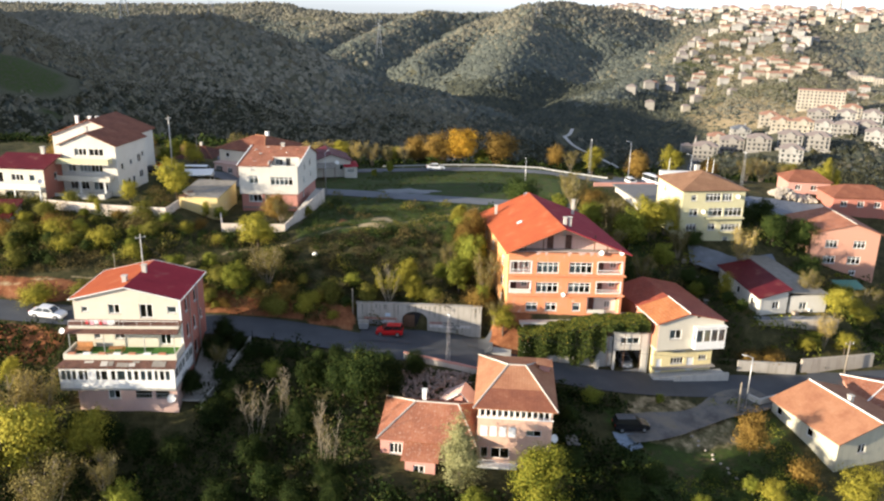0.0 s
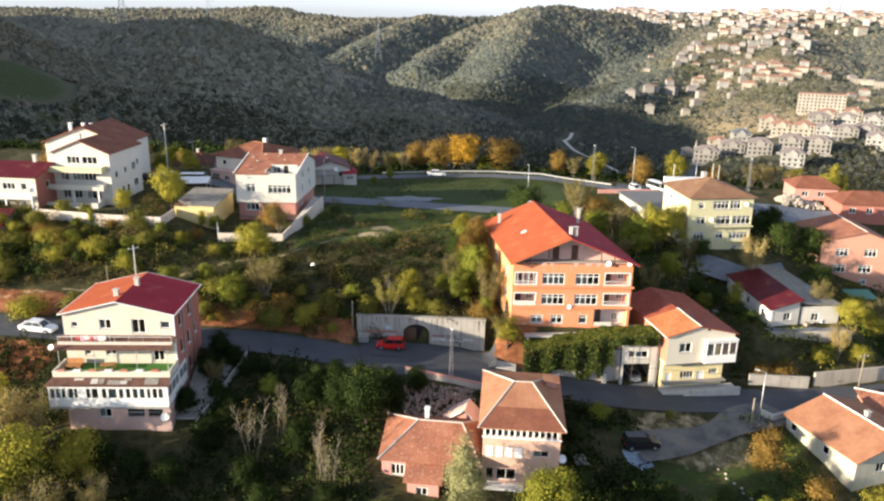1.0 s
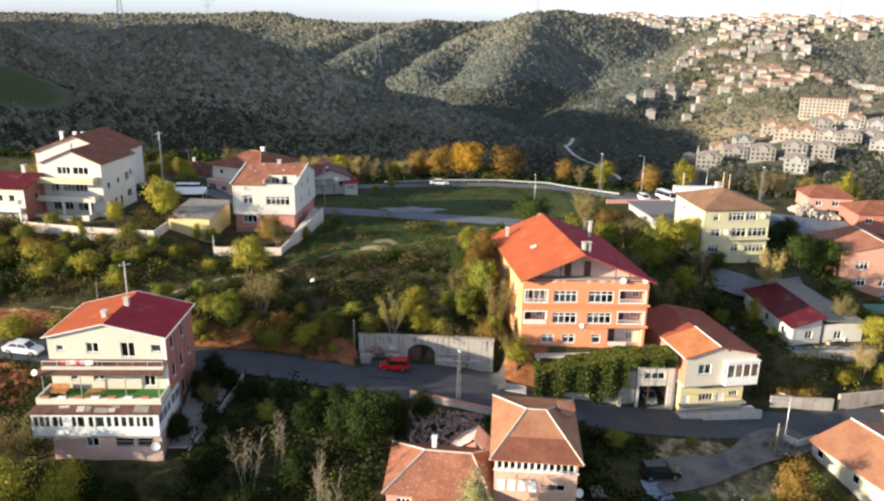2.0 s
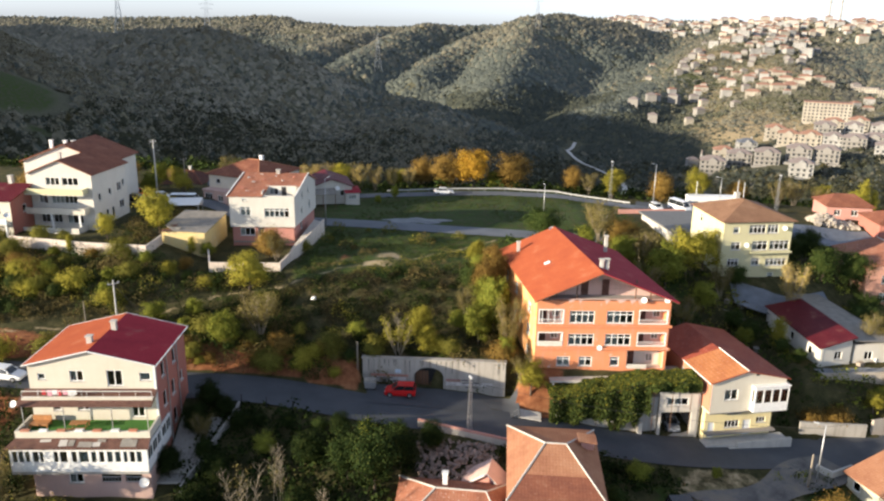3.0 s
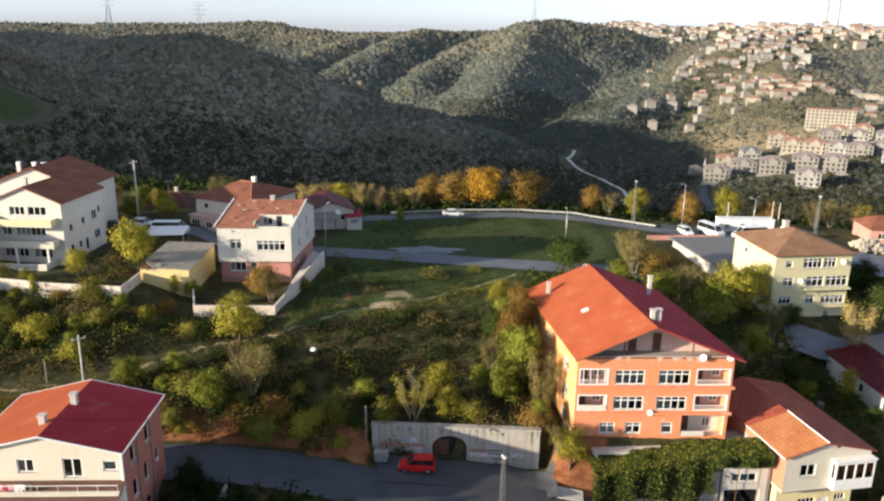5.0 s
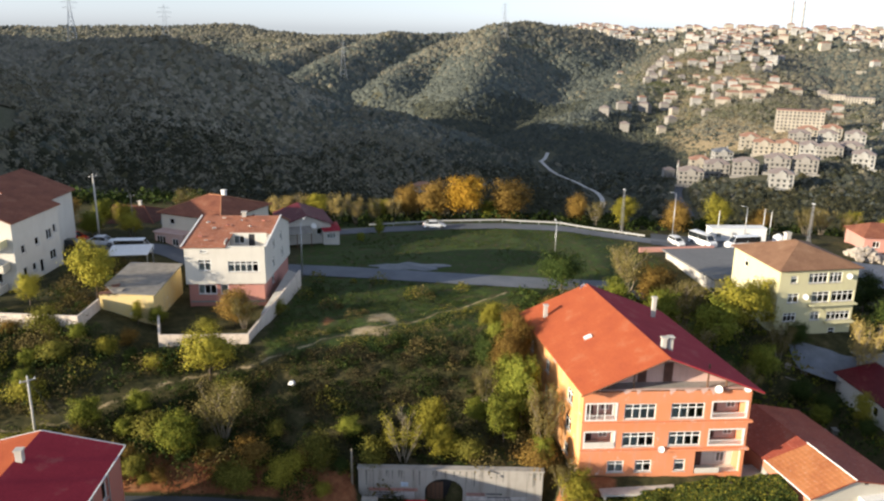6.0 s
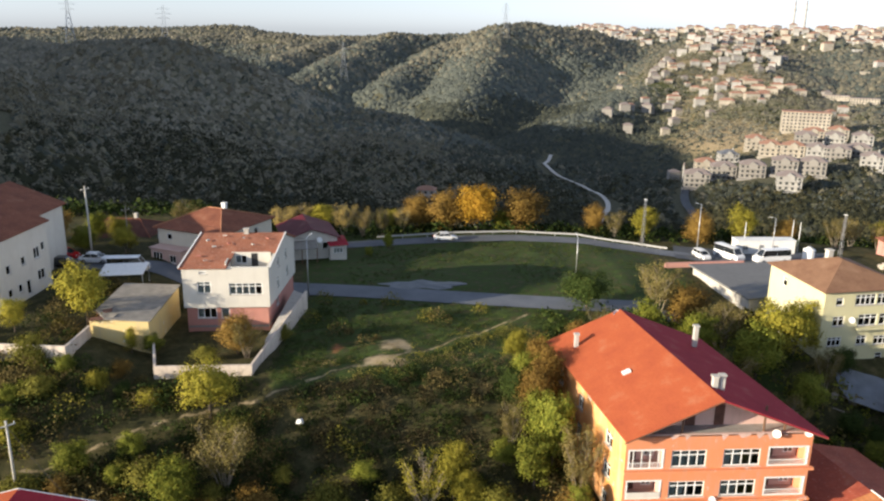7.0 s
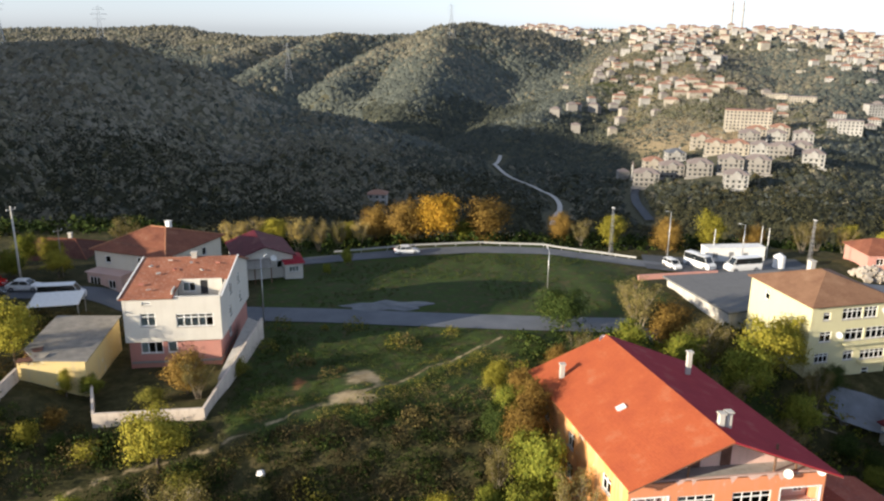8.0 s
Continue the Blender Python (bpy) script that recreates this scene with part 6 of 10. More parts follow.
def fan_tree(label, mat, seed, n, height, spreadr, leafy):
    """Several pale stems fanning up from one root, forking into twigs, with loose tufts of leaves."""
    rr = random.Random(seed)
    t = thing("tree", Matrix.Identity(4), label, "tree")
    tips = []
    for k in range(n):
        s = Shape()
        a = k * 6.283 / n + rr.uniform(-0.3, 0.3)
        out = spreadr * (0.25 + 0.6 * ((k * 0.618) % 1))
        hh = height * rr.uniform(0.72, 0.95) * (1.04 - 0.25 * out / spreadr)
        b = Vector((math.cos(a) * 0.2, math.sin(a) * 0.2, -0.4))
        pts = [b]
        for i in range(1, 7):
            u = i / 6
            pts.append(b + Vector((math.cos(a) * out * u ** 1.25 + rr.uniform(-0.12, 0.12), math.sin(a) * out * u ** 1.25 + rr.uniform(-0.12, 0.12), hh * u)))
        for i in range(6):
            s.tube(pts[i], pts[i + 1], 0.085 * (1 - i / 7), 0.085 * (1 - (i + 1) / 7), 6)
        for q in range(12):
            u = rr.uniform(0.38, 1.0) * 6
            j = min(5, int(u))
            p0 = pts[j].lerp(pts[j + 1], u - j)
            ln = hh * 0.2 * rr.uniform(0.6, 1.25)
            d = a + rr.uniform(-1.5, 1.5)
            p1 = p0 + Vector((math.cos(d) * ln * 0.6, math.sin(d) * ln * 0.6, ln * 0.85))
            s.tube(p0, p1, 0.034, 0.012, 4)
            for w in (-0.9, 0.9):
                p2 = p0.lerp(p1, 0.55) + Vector((math.cos(d + w) * ln * 0.3, math.sin(d + w) * ln * 0.3, ln * 0.42))
                s.tube(p0.lerp(p1, 0.5), p2, 0.02, 0.008, 3)
                tips.append(p2)
            tips.append(p1)
        part("stem", s, PALE_BARK, t)
    g = np.random.default_rng(seed)
    e = np.array([tuple(p) for p in tips])
    e = e[g.uniform(0, 1, len(e)) < leafy]
    per = 26
    puff = g.normal(size=(len(e), per, 3)) * np.array([0.26, 0.26, 0.3])
    p = (e[:, None, :] + puff).reshape(-1, 3)
    up = puff.reshape(-1, 3) + (p - np.array([0, 0, height * 0.5])) * 0.15
    up /= np.linalg.norm(up, axis=1, keepdims=True) + 1e-6
    part("crown", quad_cloud("crown", p, g.uniform(0.045, 0.1, len(p)), mat, up, 0.5), None, t)
    return t


def bare_stems(seed, n, height, spreadr):
    """A clump of slim pale stems with few twigs."""
    rr = random.Random(seed)
    t = thing("bare_tree", Matrix.Identity(4), "clump of bare pale-stemmed saplings", "tree")
    for k in range(n):
        s = Shape()
        b = Vector((rr.uniform(-1, 1) * 0.7, rr.uniform(-1, 1) * 0.7, -0.3))
        hh = height * rr.uniform(0.6, 1.05)
        pts = [b]
        dx, dy = rr.uniform(-1, 1) * spreadr * 0.6, rr.uniform(-1, 1) * spreadr * 0.6
        for i in range(1, 6):
            pts.append(b + Vector((dx * (i / 5) ** 1.3 + rr.uniform(-0.1, 0.1), dy * (i / 5) ** 1.3 + rr.uniform(-0.1, 0.1), hh * i / 5)))
        for i in range(5):
            s.tube(pts[i], pts[i + 1], 0.04 * (1 - i / 6), 0.04 * (1 - (i + 1) / 6), 5)
        for q in range(18):
            u = rr.uniform(0.5, 1.0) * 5
            j = min(4, int(u))
            p0 = pts[j].lerp(pts[j + 1], u - j)
            ln = hh * 0.16 * rr.uniform(0.5, 1.2)
            a = rr.uniform(0, 6.28)
            p1 = p0 + Vector((math.cos(a) * ln * 0.75, math.sin(a) * ln * 0.75, ln))
            s.tube(p0, p1, 0.02, 0.006, 4)
            s.tube(p0.lerp(p1, 0.5), p0.lerp(p1, 0.5) + Vector((math.sin(a) * ln * 0.3, -math.cos(a) * ln * 0.3, ln * 0.4)), 0.016, 0.006, 3)
        part("stem", s, PALE_BARK, t)
    p, nrm = crown_points(height * 0.35, height, spreadr * 0.9, 14, 8, seed, (), 0.2, 0.4)
    part("crown", quad_cloud("crown", p, 0.1, OLIVE, nrm, 1.0), None, t)
    return t


PROTO = {
    "leafy": [make_tree("tree", "broad yellow-green tree on the scrubby slope", "tree", 6.0, 2.6, YELLOW_GREEN, 11 + i, 0.17, 52, 30, low=0.25, clump=0.38) for i in range(2)],
    "green": [make_tree("tree", "bushy mid-green tree on rough ground", "tree", 5.5, 2.4, MID_GREEN, 21 + i, 0.18, 56, 30, low=0.15, clump=0.38) for i in range(2)],
    "dark": [make_tree("tree", "dense dark green tree", "tree", 6.0, 2.8, DARK_GREEN, 31 + i, 0.19, 90, 34, low=0.15) for i in range(2)],
    "deep": [make_tree("tree", "dense tree in the ravine, its leaves darkened for shade", "tree", 6.0, 2.7, SHADE_GREEN, 35 + i, 0.19, 90, 34, low=0.12) for i in range(2)],
    "autumn": [make_tree("tree", "round orange autumn tree behind the field", "tree", 6.5, 3.0, AUTUMN, 41, 0.19, 110, 34, low=0.12, taper=0.1)],
    "rust": [make_tree("tree", "rust-brown autumn tree behind the field", "tree", 6.0, 2.8, RUST, 45 + i, 0.18, 80, 28, low=0.12) for i in range(2)],
    "olive": [fan_tree("half-bare olive-brown tree with pale limbs", OLIVE, 51 + i, 7, 6.0, 2.4, 0.7) for i in range(2)],
    "straw": [fan_tree("straw-coloured half-bare tree with pale branches", PALE_LEAF, 55, 8, 6.0, 2.3, 0.5)],
    "fan": [fan_tree("pale bare-branched tree with a few yellow leaves", YELLOW_GREEN, 58, 9, 6.0, 2.8, 0.28)],
    "conifer": [make_tree("conifer", "tall grey-green conifer with a pointed crown", "tree", 9.0, 2.3, GREY_GREEN, 61, 0.15, 190, 34, low=0.03, taper=0.9, clump=0.4)],
    "pine": [make_tree("pine_tree", "yellow-green pine with dense rounded tufts", "tree", 8.0, 3.0, PINE, 65, 0.16, 120, 52, low=0.08, taper=0.6, clump=0.42)],
    "poplar": [make_tree("poplar", "slim yellow poplar with a narrow crown", "tree", 8.0, 0.9, YELLOW_GREEN, 71, 0.16, 50, 22, low=0.1, taper=0.6, clump=0.35)],
    "shrub": [make_tree("bush", "olive-green bush on the slope", "bush", 2.0, 1.2, (SHRUB_GREEN, YELLOW_GREEN, SHRUB_GREEN)[i], 81 + i, 0.13, 34, 24, trunk=0.05, low=0.1, clump=0.35, limbs=5) for i in range(3)],
    "rust_shrub": [make_tree("bush", "rust-brown bush on the bank", "bush", 1.8, 1.1, RUST, 86, 0.12, 30, 22, trunk=0.05, low=0.1, clump=0.35, limbs=5)],
    "bare": [bare_stems(91, 6, 7.0, 2.0), bare_stems(92, 5, 6.5, 1.5)],
}
BASE_H = {"leafy": 6, "green": 5.5, "dark": 6, "deep": 6, "autumn": 6.5, "rust": 6, "olive": 6, "fan": 6, "conifer": 9, "straw": 6, "pine": 8, "poplar": 8, "shrub": 2, "rust_shrub": 1.8, "bare": 7}
USED = set()


def plant(kind, x, y, height, wide=1.0, label=""):
    """Sets a plant of a kind on the ground; the first of each kind moves there, the rest are copies."""
    protos = PROTO[kind]
    k = int(abs(x * 7.3 + y * 3.1)) % len(protos)
    ob = protos[k]
    s = height / BASE_H[kind]
    m = Matrix.Translation((x, y, gz(x, y) - 0.1)) @ Matrix.Rotation((x * 1.7 + y * 2.3) % 6.28, 4, "Z") @ Matrix.Diagonal((s * wide, s * wide, s, 1))
    if ob.name in USED:
        ob = copy_thing(ob, m @ Matrix.Diagonal((1 / ob.scale[0], 1 / ob.scale[1], 1 / ob.scale[2], 1)))
        ob.matrix_basis = m
    else:
        USED.add(ob.name)
        ob.matrix_basis = m
    if label:
        tagged(ob, label)
    return ob


# the slope between the two roads
for kind, x, y, h, w in (("leafy", -24.5, 111.5, 6.2, 1.25), ("olive", -21.6, 103.4, 6.6, 1.15), ("green", -25.4, 100.6, 4.6, 1.2), ("shrub", -12.1, 100.3, 2.9, 1.0),
                         ("fan", -4.0, 100.6, 6.2, 1.0), ("leafy", -1.4, 101.6, 6.6, 0.62), ("leafy", -0.6, 100.8, 4.4, 0.8), ("shrub", -6.9, 100.2, 2.6, 1), ("shrub", -19.2, 98.2, 2.6, 0.9), ("rust_shrub", -18.2, 100.2, 2.2, 1),
                         ("shrub", -15.4, 98.6, 2.4, 0.9), ("green", -30.6, 106.4, 2.8, 1.3), ("green", -35.2, 104.6, 3.6, 1.3), ("shrub", -28.5, 103, 2.6, 1.2), ("shrub", -21.8, 108.5, 2.5, 1.2),
                         ("green", 7.0, 113.0, 5.0, 0.9), ("rust", 7.4, 109.4, 6.8, 0.7), ("green", 8.2, 105.0, 7.8, 0.66), ("green", 6.0, 102.6, 5.6, 0.9), ("olive", 9.8, 101.4, 7.2, 0.7), ("green", 7.2, 106.8, 6.4, 0.75), ("dark", 5.6, 111.6, 4.6, 0.8), ("rust", 9.0, 112.4, 6.2, 0.7), ("olive", 4.6, 107.2, 5.0, 0.8), ("rust_shrub", 8.6, 98.8, 2.4, 1.2),
                         ("rust", 8.6, 116.2, 4.2, 0.8), ("leafy", 6.5, 117.5, 4.6, 0.8), ("green", 9.2, 98.9, 3.4, 0.9), ("olive", 10.9, 96.6, 3.6, 1.0), ("leafy", 11.9, 95.2, 4.4, 1.1),
                         ("shrub", 0.6, 101.5, 2.0, 1.2), ("shrub", 2.6, 100.6, 2.2, 1.1), ("green", -9.2, 103.5, 2.4, 1.4), ("green", 3.6, 105.2, 3.0, 1.2)):
    plant(kind, x, y, h, w)
# loose bushes over the earth bank and the open slope
gb = random.Random(17)
for k in range(30):
    x = -42 + k * 1.1 + gb.uniform(-0.5, 0.5)
    y = float(road_y(x)) + ROAD_HALF + gb.uniform(1.3, 4.4)
    plant(gb.choice(("shrub", "rust_shrub", "shrub", "dark")), x, y, gb.uniform(1.0, 2.1), gb.uniform(0.9, 1.4))
for k in range(92):
    x, y = (gb.uniform(-72, -27), gb.uniform(108, 119)) if k < 54 else (gb.uniform(-60, 6), gb.uniform(97.5, 113))
    if -27 < x < -17 or (x > -11 and y < 102.5) or dist_to(np.array([x]), np.array([y]), FOOTPATH)[0] < 2.8 or (x > -33 and y > 114) or (x > -16 and y > 103):
        continue
    kind = gb.choice(("shrub", "shrub", "shrub", "green", "dark", "rust_shrub"))
    plant(kind, x, y, gb.uniform(1.5, 2.9), gb.uniform(0.9, 1.5))
# gardens round the white houses
for kind, x, y, h, w in (("leafy", -41.4, 127.2, 8.0, 0.95), ("green", -53.5, 164.5, 5.0, 1.0), ("leafy", -49.5, 163.5, 4.4, 1.1), ("leafy", -69, 160, 8.0, 0.9), ("leafy", -48.6, 125.2, 4.4, 0.9), ("poplar", -35.6, 123.6, 3.4, 1.5), ("rust", -24.0, 123.6, 4.8, 1.0), ("olive", -22.8, 122.2, 4.6, 1.0), ("shrub", -57.2, 122.8, 2.6, 0.9),
                         ("shrub", -53.2, 121.6, 2.4, 0.8), ("poplar", -51.6, 119.2, 3.4, 1.1), ("leafy", -64.5, 117.5, 3.2, 1.0), ("green", -53, 158, 4.4, 1.3), ("leafy", -47, 158, 4.4, 1.2), ("rust", -71, 152, 7, 1.1),
                         ("rust", -60, 166, 5, 1.2), ("olive", -41, 171, 6, 1.1), ("leafy", -35, 171, 5.5, 1.1), ("green", -33.5, 124.5, 2.6, 1.2), ("shrub", -27.0, 121.5, 1.8, 1.2), ("shrub", -19.5, 128.0, 1.8, 1.1)):
    plant(kind, x, y, h, w)
# behind the field
for kind, x, y, h, w in (("autumn", 10.4, 187.5, 9.4, 1.05), ("rust", 4.0, 188.3, 8.4, 1.2), ("rust", -1.2, 189.5, 7.6, 1.1), ("rust", 19.6, 188.8, 8.6, 1.4), ("green", 15.4, 188.0, 4.6, 1.2),
                         ("leafy", 41.6, 181.5, 7.4, 0.95), ("rust", 33.4, 186.0, 6.0, 0.9), ("olive", 36.8, 184.0, 5.4, 1), ("leafy", 60.5, 180, 8.4, 0.9), ("rust", 52.5, 181, 6.8, 1.1),
                         ("straw", -26.5, 182, 6.2, 1.1), ("straw", -23.4, 183, 6.4, 1.0), ("leafy", -19.6, 183, 6.6, 1.05), ("straw", -15.4, 183, 6.4, 1.1), ("straw", -11.8, 183.5, 5.8, 1.0), ("straw", -4.4, 185.5, 5.2, 1.0), ("olive", -8.2, 184.5, 5.6, 0.9), ("straw", 83, 181, 5.6, 1.2), ("straw", 88, 180, 5.2, 1.1), ("leafy", -6.8, 188, 5.0, 1.0), ("green", -7.0, 171.5, 3.2, 0.8),
                         ("green", -10.2, 166.5, 2.0, 1.0), ("olive", 78, 178, 6.5, 1), ("leafy", 90, 182, 6.0, 1.1), ("poplar", 101, 184, 10, 1), ("poplar", 104, 185, 8, 1), ("rust", 70, 182, 5, 1.2), ("leafy", 96, 178, 5, 1.2)):
    plant(kind, x, y, h, w)
# between the orange and the yellow house
for kind, x, y, h, w in (("dark", 19.2, 137.0, 5.4, 1.45), ("olive", 28.2, 134.6, 7.2, 1.1), ("rust", 31.6, 133.4, 6.4, 1.1), ("olive", 34.6, 131.2, 5.6, 1.0), ("olive", 17.6, 125.0, 4.6, 1.0), ("rust", 14.8, 124.4, 3.4, 1.0),
                         ("leafy", 39.6, 124.6, 8.0, 1.05), ("leafy", 42.8, 126.6, 7.6, 1.0), ("green", 35.6, 121.6, 7.2, 1.1), ("olive", 31.8, 119.0, 6.2, 1.1), ("olive", 36.2, 114.6, 5.2, 1.1), ("olive", 33.0, 126.2, 7.0, 1.1),
                         ("green", 29.4, 123.6, 5.4, 1.1), ("dark", 31.6, 112.4, 5.0, 1.0), ("green", 40.6, 118.4, 5.0, 1.1), ("olive", 43.8, 121.0, 5.6, 0.8), ("green", 24.4, 128.0, 5.0, 1.0), ("dark", 47.0, 123.2, 3.6, 1.1),
                         ("straw", 54.0, 119.6, 8.6, 0.75), ("poplar", 47.6, 108.6, 5.6, 1.5), ("straw", 59.6, 100.2, 5.2, 1.0), ("leafy", 56.2, 98.9, 3.4, 1.1), ("leafy", 62.6, 99.8, 3.8, 1.2), ("dark", 47.6, 107.4, 2.6, 1.0), ("dark", 45.4, 112.0, 3.4, 1.0), ("dark", 44.0, 115.2, 3.6, 1.0), ("dark", 48.8, 104.6, 2.2, 1.0), ("green", 43.6, 110.0, 3.0, 1.1), ("olive", 60.0, 108.0, 6.2, 0.8), ("leafy", 62.2, 103.4, 4.8, 1.2), ("leafy", 67.6, 106.2, 5.2, 1.3), ("olive", 70.5, 109.5, 6.2, 1.0),
                         ("green", 57.8, 99.8, 2.6, 1.4), ("rust_shrub", 50.6, 97.6, 2.0, 1.5), ("rust_shrub", 47.4, 97.2, 1.8, 1.4), ("dark", 62.4, 127, 5.6, 1.1), ("dark", 66.0, 120, 5.0, 1.1), ("dark", 58.8, 133, 5.4, 1.1), ("dark", 67.8, 128, 6.0, 1.1),
                         ("dark", 64, 136, 6, 1.1), ("green", 68, 112.6, 4, 1.3), ("dark", 63, 115, 4.4, 1.1)):
    plant(kind, x, y, h, w)
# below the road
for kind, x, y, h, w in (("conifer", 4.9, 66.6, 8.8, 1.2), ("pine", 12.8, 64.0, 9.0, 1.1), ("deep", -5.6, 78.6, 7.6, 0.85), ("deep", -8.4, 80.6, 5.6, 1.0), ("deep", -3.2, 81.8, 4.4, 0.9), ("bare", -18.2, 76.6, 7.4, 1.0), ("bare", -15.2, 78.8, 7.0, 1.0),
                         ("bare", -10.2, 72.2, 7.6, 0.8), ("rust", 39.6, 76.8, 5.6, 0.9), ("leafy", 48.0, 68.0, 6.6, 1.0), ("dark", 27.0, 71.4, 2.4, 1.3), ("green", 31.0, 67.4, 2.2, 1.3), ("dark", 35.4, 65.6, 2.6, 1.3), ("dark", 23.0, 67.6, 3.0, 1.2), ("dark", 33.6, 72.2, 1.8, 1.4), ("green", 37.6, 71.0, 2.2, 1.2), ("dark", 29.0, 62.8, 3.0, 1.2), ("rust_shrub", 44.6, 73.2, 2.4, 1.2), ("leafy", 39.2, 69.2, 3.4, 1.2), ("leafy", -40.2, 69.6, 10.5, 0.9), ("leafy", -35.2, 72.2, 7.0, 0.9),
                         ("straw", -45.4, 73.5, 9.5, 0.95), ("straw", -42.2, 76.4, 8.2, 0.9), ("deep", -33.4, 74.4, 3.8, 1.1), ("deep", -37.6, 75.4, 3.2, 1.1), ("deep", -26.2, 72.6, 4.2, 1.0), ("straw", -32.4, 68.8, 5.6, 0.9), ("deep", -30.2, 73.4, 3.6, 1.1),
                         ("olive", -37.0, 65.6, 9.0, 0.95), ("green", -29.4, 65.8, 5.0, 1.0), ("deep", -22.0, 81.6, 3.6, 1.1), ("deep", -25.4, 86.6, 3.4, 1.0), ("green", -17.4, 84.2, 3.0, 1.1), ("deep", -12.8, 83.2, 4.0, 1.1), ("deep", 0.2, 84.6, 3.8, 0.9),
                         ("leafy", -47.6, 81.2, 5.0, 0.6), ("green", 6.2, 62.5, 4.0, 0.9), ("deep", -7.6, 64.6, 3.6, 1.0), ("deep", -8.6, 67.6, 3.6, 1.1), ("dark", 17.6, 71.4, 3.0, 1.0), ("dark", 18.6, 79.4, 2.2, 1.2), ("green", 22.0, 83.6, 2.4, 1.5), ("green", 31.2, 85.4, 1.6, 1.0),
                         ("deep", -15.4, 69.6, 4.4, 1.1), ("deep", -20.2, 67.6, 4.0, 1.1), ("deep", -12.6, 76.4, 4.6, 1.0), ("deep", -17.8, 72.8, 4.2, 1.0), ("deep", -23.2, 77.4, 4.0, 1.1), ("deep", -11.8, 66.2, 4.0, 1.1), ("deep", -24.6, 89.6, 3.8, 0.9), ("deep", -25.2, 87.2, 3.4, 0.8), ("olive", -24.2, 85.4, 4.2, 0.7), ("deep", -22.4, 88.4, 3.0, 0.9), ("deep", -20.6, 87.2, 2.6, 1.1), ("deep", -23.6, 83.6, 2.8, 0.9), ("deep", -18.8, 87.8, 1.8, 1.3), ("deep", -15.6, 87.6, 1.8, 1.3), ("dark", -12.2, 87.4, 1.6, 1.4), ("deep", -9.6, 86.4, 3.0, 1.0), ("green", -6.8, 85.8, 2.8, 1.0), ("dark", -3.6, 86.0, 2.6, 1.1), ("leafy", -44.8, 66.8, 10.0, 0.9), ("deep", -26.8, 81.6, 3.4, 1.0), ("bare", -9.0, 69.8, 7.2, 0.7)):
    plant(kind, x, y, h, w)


def scrub(name, label, x0, x1, y0, y1, step, mats, keep, leaf=0.13, per=46, seed=3, hmax=1.5):
    """Undergrowth nobody could count: low bushes all over a stretch of ground, one object a leaf kind."""
    g = np.random.default_rng(seed)
    xs, ys = np.meshgrid(np.arange(x0, x1, step), np.arange(y0, y1, step))
    xs, ys = xs.ravel() + g.uniform(-0.6, 0.6, xs.size) * step, ys.ravel() + g.uniform(-0.6, 0.6, ys.size) * step
    ok = keep(xs, ys) > g.uniform(0, 1, xs.size)
    xs, ys = xs[ok], ys[ok]
    zs = ground_z(xs, ys)
    kind = (value_noise(xs, ys, 7, seed) * 0.7 + g.uniform(0, 0.5, xs.size)) * len(mats) / 1.2
    kind = np.clip(kind.astype(int), 0, len(mats) - 1)
    size = g.uniform(0.35, 1.0, xs.size) ** 1.5 * hmax + 0.25
    for k, mat in enumerate(mats):
        sel = kind == k
        n = int(sel.sum())
        if not n:
            continue
        c = np.stack([xs[sel], ys[sel], zs[sel]], 1)[:, None, :]
        d = g.normal(size=(n, per, 3))
        d /= np.linalg.norm(d, axis=2, keepdims=True)
        d *= g.uniform(0.55, 1.05, (n, per, 1))
        d[:, :, 2] = np.abs(d[:, :, 2])
        sc = size[sel][:, None, None]
        p = c + d * sc * np.array([0.85, 0.85, 0.9]) + np.array([0, 0, 0.02])
        lf = (g.uniform(0.6, 1.3, (n, per)) * leaf * (0.7 + 0.4 * size[sel][:, None])).reshape(-1)
        solo(name, quad_cloud(name, p.reshape(-1, 3), lf, mat, d.reshape(-1, 3), 0.9), None, label, "undergrowth", kind="stuff")


def open_ground(x, y):
    """How freely undergrowth may stand: none on roads, paths, under houses."""
    v = y - road_y(x)
    w = np.where(v > 0, 0.25 * smooth(ROAD_HALF + 0.4, ROAD_HALF + 1.4, v) + 0.75 * smooth(ROAD_HALF + 1.7, ROAD_HALF + 3.6, v), smooth(ROAD_HALF + 0.2, ROAD_HALF + 1.2, -v))
    w = w * smooth(3.0, 4.0, dist_to(x, y, UPPER_ROAD)) * smooth(1.2, 2.3, dist_to(x, y, FOOTPATH))
    for hx, hy, hw, hd in ((-41, 75, 15.8, 18), (6, 67, 10.5, 16), (-4.5, 66.5, 11.5, 14.5), (10, 93.5, 21, 24), (-32, 117, 14, 28), (30, 88, 13, 20), (44, 122, 14, 16), (49, 102, 13.5, 23), (-64, 121, 16, 27), (-41, 118, 9, 20), (45, 64, 16, 25), (-9, 92, 20, 6.2), (70, 126, 17, 15), (-1.8, 79.8, 9, 7.5), (20.5, 75.5, 9, 6), (63, 143, 32, 16)):
        inside_w = (x > hx) & (x < hx + hw) & (y > hy) & (y < hy + hd)
        w = np.where(inside_w, 0, w)
    return w


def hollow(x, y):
    """The stretch between the footpath and the arched wall where the scrub is darkened."""
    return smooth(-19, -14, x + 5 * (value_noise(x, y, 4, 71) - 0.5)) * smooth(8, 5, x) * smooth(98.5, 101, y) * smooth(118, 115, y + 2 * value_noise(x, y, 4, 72))


